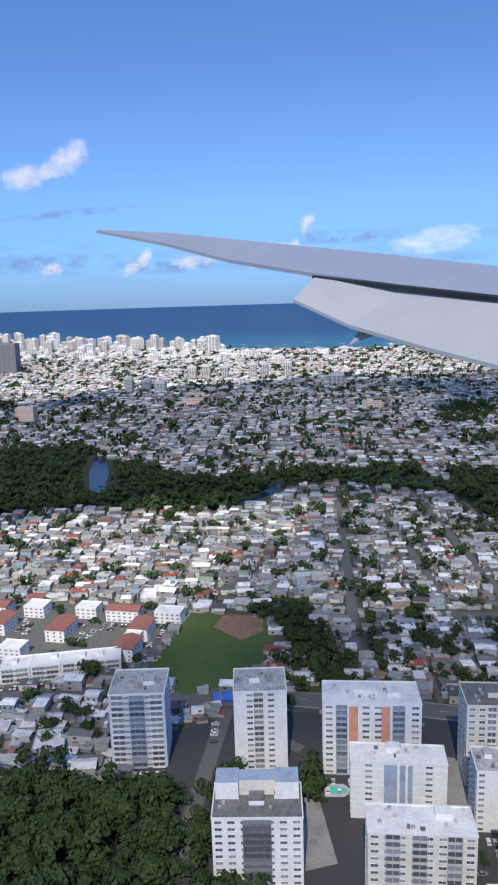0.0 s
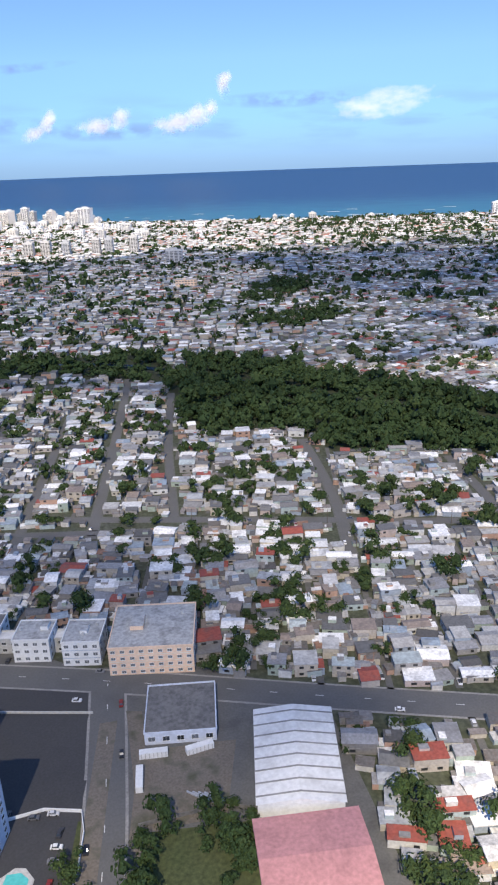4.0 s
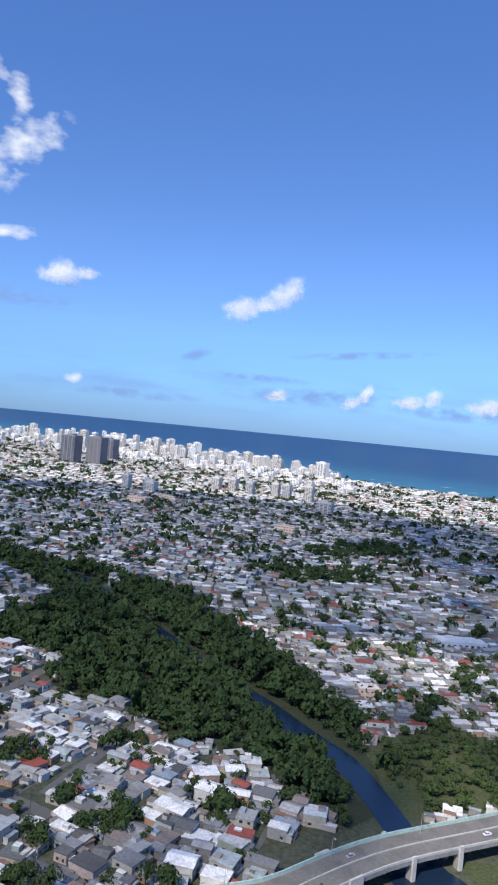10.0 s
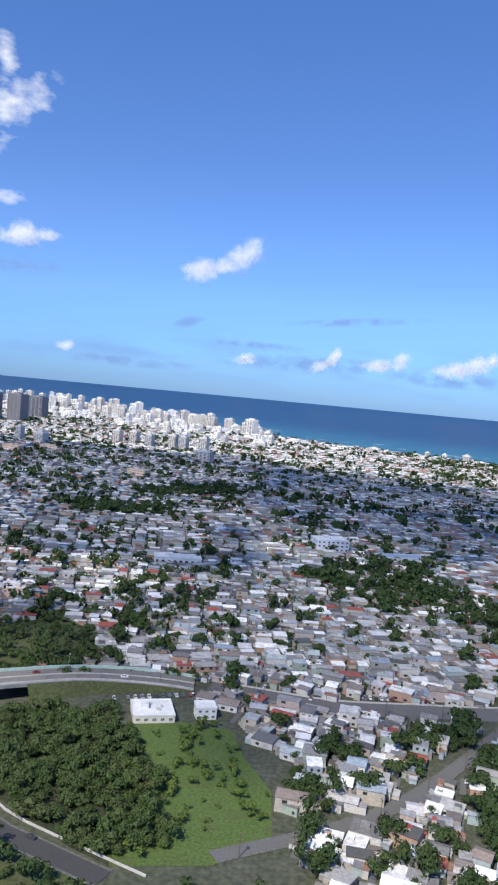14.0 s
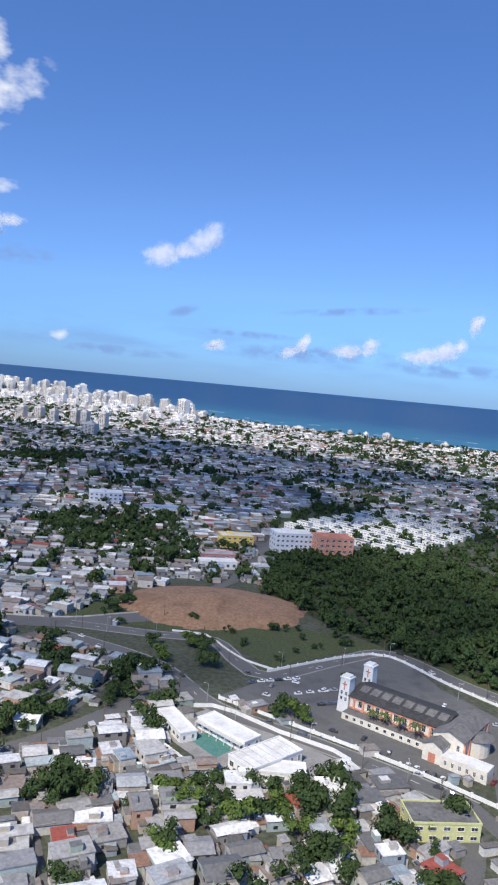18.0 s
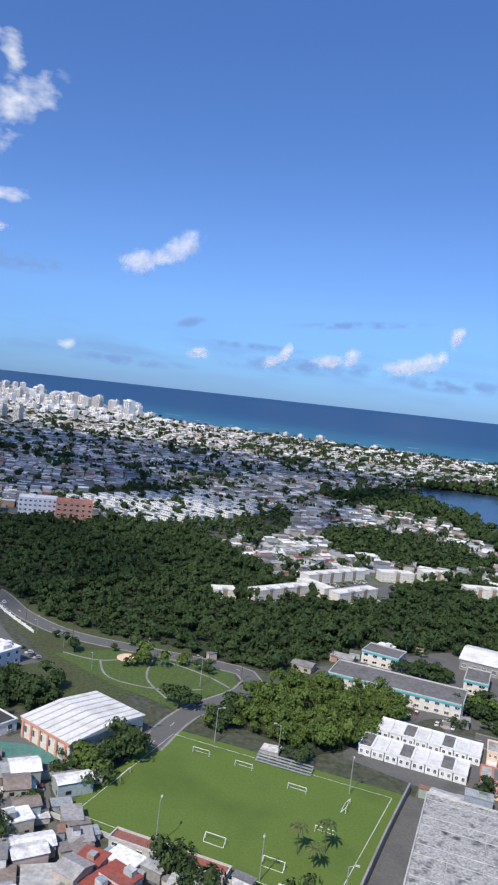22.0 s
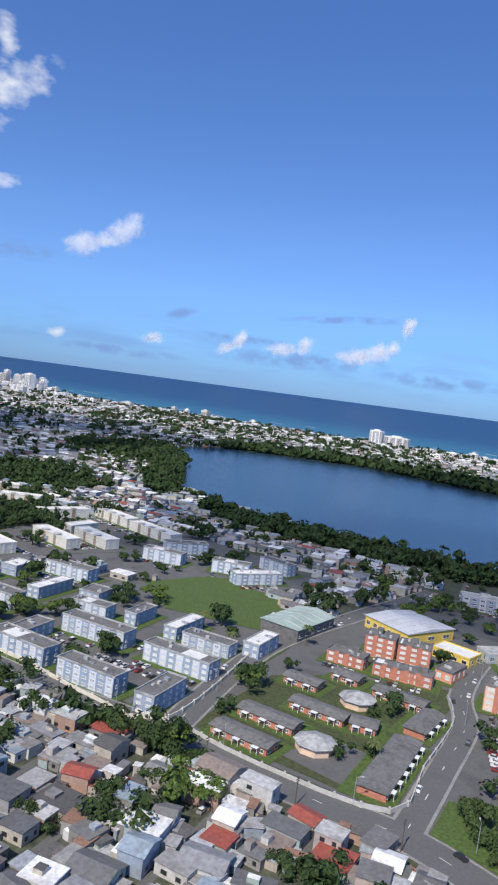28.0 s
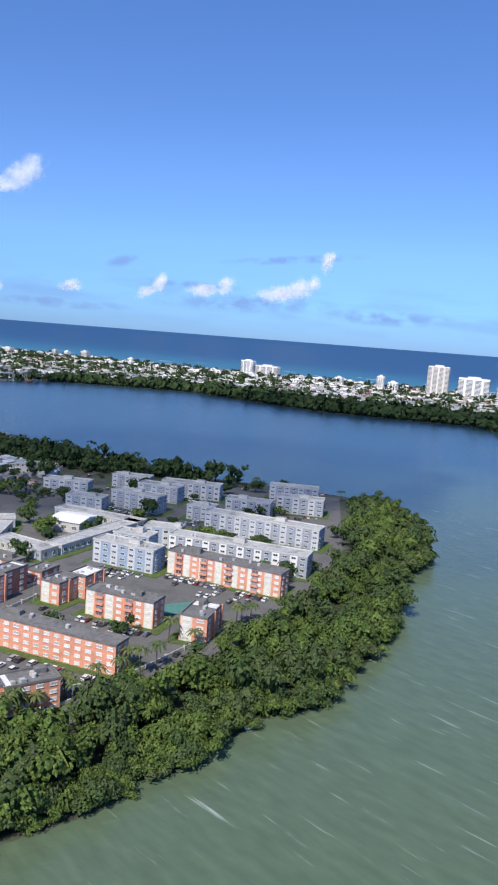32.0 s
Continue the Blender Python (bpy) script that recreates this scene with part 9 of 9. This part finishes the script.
for x0, y0, dx, dy, rz, n in [(478, 229, 2.0, 0.9, 115, 16), (556, 255.5, 1.9, 0.35, 95, 13), (1114, 146, 0.9, 1.6, -25, 6), (1100.2, 152.4, 0.25, 1.9, -12, 9), (1134.6, 108, 0.75, 1.7, -25, 9), (1105.5, 181, 1.9, -0.7, 66, 5), (1131, 129, 1.3, 2.7, 64, 8), (714, 188, 1.9, -1.1, 60, 6), (686, 222, 3.5, 2.0, 20, 5), (1150, 127, -0.9, -1.6, 150, 7), (1165, 156, 2.0, -0.75, 68, 9), (1179.5, 190, 1.7, -0.8, 66, 8), (1188, 178, 1.9, -0.8, 66, 6), (1103.4, 164, 0.5, 1.9, -14, 5), (672, 226, 2.6, 1.4, 20, 6), (688, 214, 2.4, 1.3, 20, 6), (724, 192, 2.0, -1.3, 55, 6), (36, 195, 0.5, 1.8, -14, 6),
                              (952, 197, 1.9, -0.7, 70, 8), (1007, 180, 1.9, -0.8, 66, 8), (1003, 172.5, 1.9, -0.8, 66, 6), (1008, 193, 1.9, -0.8, 66, 7), (962, 190, 1.9, -0.8, 66, 3), (968, 268, 1.9, -1.5, 52, 8), (950, 268, 1.9, -1.4, 54, 7), (1112, 176, 0.8, 1.6, -20, 5), (160, 80, 2.0, -0.3, 80, 4), (1088, 215, 1.6, -0.5, 70, 5), (900, 220, 1.0, 1.5, -20, 6), (752, 214, 1.8, -1.4, 50, 5)]:
    for k in range(n):
        x, y = x0 + dx * k, y0 + dy * k
        if not on_building(x, y, 0.6) and r.random() < 0.85:
            car(x, y, rz + r.choice([0, 180]), 0.06, k)
SPOTS = [(140.9, 128), (145.8, 125.7), (149.6, 125.4), (150.4, 120.2), (149.5, 117.2), (148.7, 114.3), (147.4, 109.4), (146.9, 107.6), (132.9, 111.2), (138.4, 104.1), (132.1, 105.7), (142.3, 90.8), (144.1, 90.7), (138.3, 92.8), (134.3, 93.6), (136.8, 85), (131.2, 86.4)]
SPOTS += [(155.3, 90.3), (154.5, 85.9), (153.7, 81.1), (164.1, 90.3), (159.3, 85.3), (158.8, 82.7), (164.1, 79.1), (157.8, 78.1), (164.8, 81.6), (167.7, 82.9), (172.8, 84.1), (157.9, 157.6), (119.8, 129.8), (122, 132), (115.8, 116.6), (114.2, 110.5)]
SPOTS += [(678, 225), (685, 230), (677, 218), (686, 216), (694, 227), (706, 195), (710, 193.4), (696, 201), (720, 179.5), (723, 178), (683, 203), (716, 184), (704, 199), (735, 224), (742, 218), (729, 227)]
SPOTS += [(84, 127.5), (86.6, 121.5), (85.7, 118.7), (85.3, 116.5), (88.2, 110.3), (90.6, 108), (90, 105.4), (89.1, 101.7), (87.6, 96), (82.2, 108.2), (103.1, 104.1), (106.9, 113.2), (113.2, 84.4), (117.5, 82.9), (108.6, 94), (110.1, 98.8), (98.3, 184.8), (95.8, 168.8), (113.9, 156.6)]
for k, (x, y) in enumerate(SPOTS):
    if not on_building(x, y, 0.3):
        car(x, y, (-20 if k % 3 else 70) + r.uniform(-6, 6), 0.1, k)
for px, off in ((400, 2.0), (432, -2.2), (452, 2.2), (478, -1.8), (520, 2.0), (380, -2.0)):
    i = min(range(len(BRIDGE)), key=lambda k: abs(BRIDGE[k].x - px))
    d_ = BRIDGE[i + 1] - BRIDGE[i - 1]
    s = Vector((-d_.y, d_.x, 0)).normalized() * off
    car(BRIDGE[i].x + s.x, BRIDGE[i].y + s.y, math.degrees(math.atan2(d_.y, d_.x)), BRIDGE[i].z + 0.07)
for x, y in ((1149.5, 127), (1152, 129.6)):
    ob = thing("market_tent", x, y, 20, "blue tarpaulin market tent in the car park", "tent", "tents")
    g = Geo()
    g.gable(-1.6, 1.6, -1.1, 1.1, 1.2, 0.4, 0, 0, 0.04)
    part("canopy", g, M_BLUEPAINT, ob)
    for a in (-1.5, 1.5):
        for b_ in (-1.0, 1.0):
            part("pole", Geo().tube((a, b_, 0), (a, b_, 1.25), 0.04, 0.04, 5), M_METAL, ob)
boat = thing("boat", 1202.5, 116.5, 40, "small white boat moored under the mangroves", "boat", "", 0.05)
g = Geo()
g.add([(-1.6, -0.5, 0.5), (1.0, -0.55, 0.5), (2.0, 0, 0.6), (1.0, 0.55, 0.5), (-1.6, 0.5, 0.5), (-1.4, -0.3, -0.1), (0.9, -0.3, -0.1), (1.5, 0, 0), (0.9, 0.3, -0.1), (-1.4, 0.3, -0.1)],
      [(0, 5, 6, 1), (1, 6, 7, 2), (2, 7, 8, 3), (3, 8, 9, 4), (4, 9, 5, 0), (0, 1, 2, 3, 4)])
part("hull", g, M_WHITE, boat)
part("cabin", Geo().box(-0.6, 0.5, -0.35, 0.35, 0.5, 1.0, taper=0.06), M_WHITE, boat)

# ================= the aircraft wing beside the start of the flight =================
EYE0 = flight(0)
wing = thing("aircraft_wing", EYE0.x, EYE0.y, 0, "grey airliner wing with its flap lowered, in flight", "wing", "", EYE0.z)


def plate(front, back, thick, name, material):
    """A tapering panel between a front and a back edge."""
    g = Geo()
    n = len(front)
    v = [p for q in zip(front, back) for p in q]
    v += [(x, y, z - thick) for x, y, z in v]
    m = 2 * n
    f = []
    for i in range(n - 1):
        k = 2 * i
        f += [(k, k + 1, k + 3, k + 2), (m + k, m + k + 2, m + k + 3, m + k + 1), (k, k + 2, m + k + 2, m + k), (k + 1, m + k + 1, m + k + 3, k + 3)]
    f += [(0, m, m + 1, 1), (m - 2, m - 1, 2 * m - 1, 2 * m - 2)]
    g.add(v, f)
    return part(name, g, material, wing)


plate([(0.95, 15.0, 1.33), (2.15, 13.9, 1.17), (3.52, 12.0, 0.84), (4.61, 10.4, 0.57), (5.54, 8.6, 0.28), (6.9, 6.9, 0.05)],
      [(0.90, 14.9, 1.31), (1.90, 12.9, 0.92), (2.60, 11.2, 0.55), (3.24, 9.14, 0.26), (4.12, 6.38, -0.08), (4.5, 5.0, -0.2)], 0.05, "wing_panel", M_WINGTOP)
plate([(3.20, 9.0, 0.20), (3.74, 7.7, 0.02), (4.16, 6.3, -0.13), (4.5, 4.9, -0.25)], [(2.83, 8.74, -0.055), (3.16, 7.72, -0.35), (3.46, 6.48, -0.54), (3.67, 5.63, -0.65)], 0.04, "flap", M_FLAP)
g = Geo()
g.add([(3.35, 7.75, -0.33), (3.62, 7.45, -0.36), (3.12, 7.7, -0.58), (3.3, 7.6, -0.45)], [(0, 1, 2), (1, 3, 2), (0, 2, 3), (0, 3, 1)])
part("flap_fairing", g, M_WINGTOP, wing)
g = Geo()
g.tube((3.22, 9.1, 0.21), (4.13, 6.36, -0.1), 0.025, 0.035, 5)
part("flap_slot", g, M_DARK, wing)

# ---- rows of cars parked among the far blocks, too small to tell apart ----
r2 = np.random.default_rng(9)
PX, PY, PA = [], [], []
for ob in [q for q in bpy.data.objects if q.parent is None and q.name.split(".")[0] in ("estate_block", "apartment_tower", "school_building", "office_block", "warehouse")]:
    w_ = max(v[0] for c in ob.children if c.name.split(".")[0] == "body" for v in c.bound_box)
    m = ob.matrix_basis
    for u, back in [(u, back) for u in np.arange(1.0, w_ - 1, 1.5) for back in (-3.6, -7.4)]:
        if r2.random() < (0.55 if back > -5 else 0.35):
            p = m @ Vector((u, back, 0))
            if not on_building(p.x, p.y, 1.0) and not on_road(p.x, p.y, 0.3):
                PX.append(p.x)
                PY.append(p.y)
                PA.append(math.atan2(m[1][0], m[0][0]) + math.pi / 2)
PX, PY, PA = np.concatenate([PX, *CARX]), np.concatenate([PY, *CARY]), np.concatenate([PA, *CARA])
b = Bulk()
b.add(many_boxes(PX, PY, PA, np.full(len(PX), 2.3), np.full(len(PX), 1.0), np.full(len(PX), 0.15), np.full(len(PX), 0.5)), BOXF, [0] * 5)
b.add(many_boxes(PX, PY, PA, np.full(len(PX), 1.2), np.full(len(PX), 0.85), np.full(len(PX), 0.5), np.full(len(PX), 0.82), ox=-0.15), BOXF, [1, 1, 1, 1, 0])
M_CARS = mat("car_paint_each", [(0.75, 0.75, 0.75), (0.05, 0.05, 0.055), (0.40, 0.41, 0.42), (0.80, 0.80, 0.80), (0.12, 0.12, 0.125), (0.10, 0.12, 0.18), (0.62, 0.62, 0.62), (0.05, 0.05, 0.05), (0.72, 0.72, 0.72), (0.20, 0.03, 0.03), (0.30, 0.30, 0.31)], 0.3, "island", amount=0.03, stain=0, bump=0, spec=0.6)
tagged(new("parked_cars", b.make("parked_cars", [M_CARS, M_DARK])), "small parked cars along back streets and far blocks", "cars", "", "stuff")


# ================= single houses along the near streets =================
HOUSEMESH = {}


def house_meshes(k):
    """Meshes of one of twelve kinds of small house, of unit footprint 6 by 5."""
    if k in HOUSEMESH:
        return HOUSEMESH[k]
    r = random.Random(100 + k)
    two = k % 3 == 0
    h = 3.5 if two else 1.9
    walls = Geo().box(-3, 3, -2.5, 2.5, -0.3, h)
    roof, kind = Geo(), k % 4
    if kind == 0:
        roof.gable(-3, 3, -2.5, 2.5, h, 0.8, 0, 0.3, 0.1)
        walls.add([(-3, -2.5, h), (-3, 2.5, h), (-3, 0, h + 0.7)], [(0, 2, 1)]).add([(3, -2.5, h), (3, 2.5, h), (3, 0, h + 0.7)], [(0, 1, 2)])
    elif kind == 1:
        roof.box(-3.2, 3.2, -2.7, 2.7, h, h + 0.14)
        for q in ((-3.2, 3.2, -2.7, -2.55), (-3.2, 3.2, 2.55, 2.7), (-3.2, -3.05, -2.55, 2.55), (3.05, 3.2, -2.55, 2.55)):
            roof.box(*q, h + 0.14, h + 0.4)
    elif kind == 2:
        roof.box(-3.3, 0.4, -2.75, 2.75, h, h + 0.16)
        roof.gable(0.4, 3.0, -2.5, 2.5, h, 0.6, 0, 0.25, 0.1)
        walls.add([(3, -2.5, h), (3, 2.5, h), (3, 0, h + 0.55)], [(0, 1, 2)])
    else:
        roof.add([(-3.3, -2.8, h), (3.3, -2.8, h), (3.3, 2.8, h + 0.7), (-3.3, 2.8, h + 0.7), (-3.3, -2.8, h + 0.12), (3.3, -2.8, h + 0.12), (3.3, 2.8, h + 0.82), (-3.3, 2.8, h + 0.82)],
                 [(4, 5, 6, 7), (0, 1, 5, 4), (1, 2, 6, 5), (2, 3, 7, 6), (3, 0, 4, 7), (3, 2, 1, 0)])
        walls.add([(-3, 2.5, h), (3, 2.5, h), (3, 2.5, h + 0.6), (-3, 2.5, h + 0.6), (3, -2.5, h), (-3, -2.5, h)], [(1, 0, 3, 2), (4, 1, 2), (0, 5, 3)])
    annex = Geo().box(3, 4.3, -1.8, r.uniform(0.4, 1.8), -0.3, h * 0.62)
    annex_roof = Geo().box(2.98, 4.5, -2.0, 2.0, h * 0.62, h * 0.62 + 0.1)
    HOUSEMESH[k] = (h, two, walls.mesh("body", M_WALL_O), roof.mesh("roof", M_ROOF_O), annex.add(annex_roof.v, annex_roof.f, 1).mesh("annex", M_WALL_O, M_ROOF_O), None)
    return HOUSEMESH[k]


DOOR = Geo().box(-0.28, 0.28, -0.06, 0.05, 0, 1.25).mesh("door", M_BARK)
TANK = Geo().tube((0, 0, 0), (0, 0, 0.6), 0.35, 0.35, 9).mesh("water_tank", M_PALE)
PORCH = Geo().box(-1.1, 1.1, -1.1, 0, 1.42, 1.52).box(-1.05, -0.95, -1.05, -0.95, 0, 1.42).box(0.95, 1.05, -1.05, -0.95, 0, 1.42).mesh("porch", M_PALE)
WORDS = ["small flat-roofed concrete house", "small house with a low gabled roof", "little painted house with a patched roof", "two-part town house with a lean-to"]
r = random.Random(31)
for i in np.flatnonzero(single):
    x, y = float(HX[i]), float(HY[i])
    k = r.randrange(12)
    h, two, wm_, rm, am, arm = house_meshes(k)
    sx, sy = float(HW[i]) / 6, float(HD[i]) / 5
    ob = thing("house", x, y, math.degrees(float(HA[i])), ("two-storey " if two else "single-storey ") + WORDS[(1, 0, 3, 2)[k % 4]] + " in a dense row", "house", "near town houses")
    ob.scale = (sx, sy, r.uniform(0.9, 1.1))
    part("body", wm_, None, ob)
    top = part("roof", rm, None, ob)
    part("annex", am, None, ob)
    part("door", DOOR, None, ob, "", r.uniform(-2, 2), -2.5)
    for z in ((0.55, 2.2) if two else (0.55,)):
        part("window", window_mesh(1.0, 0.7), None, ob, "", -1.6, -2.52, z)
        part("window", window_mesh(1.0, 0.7), None, ob, "", 1.5, -2.52, z)
        if z < 1:
            part("window", window_mesh(1.0, 0.7), None, ob, "", -3.02, 0.4, z, -90)
    if r.random() < 0.5:
        part("porch", PORCH, None, ob, "", r.uniform(-1.5, 1.5), -2.5)
    if k % 4 == 1:
        part("water_tank", TANK, None, top, "", r.uniform(-2, 2), r.uniform(-1.5, 1.5), h + 0.14)
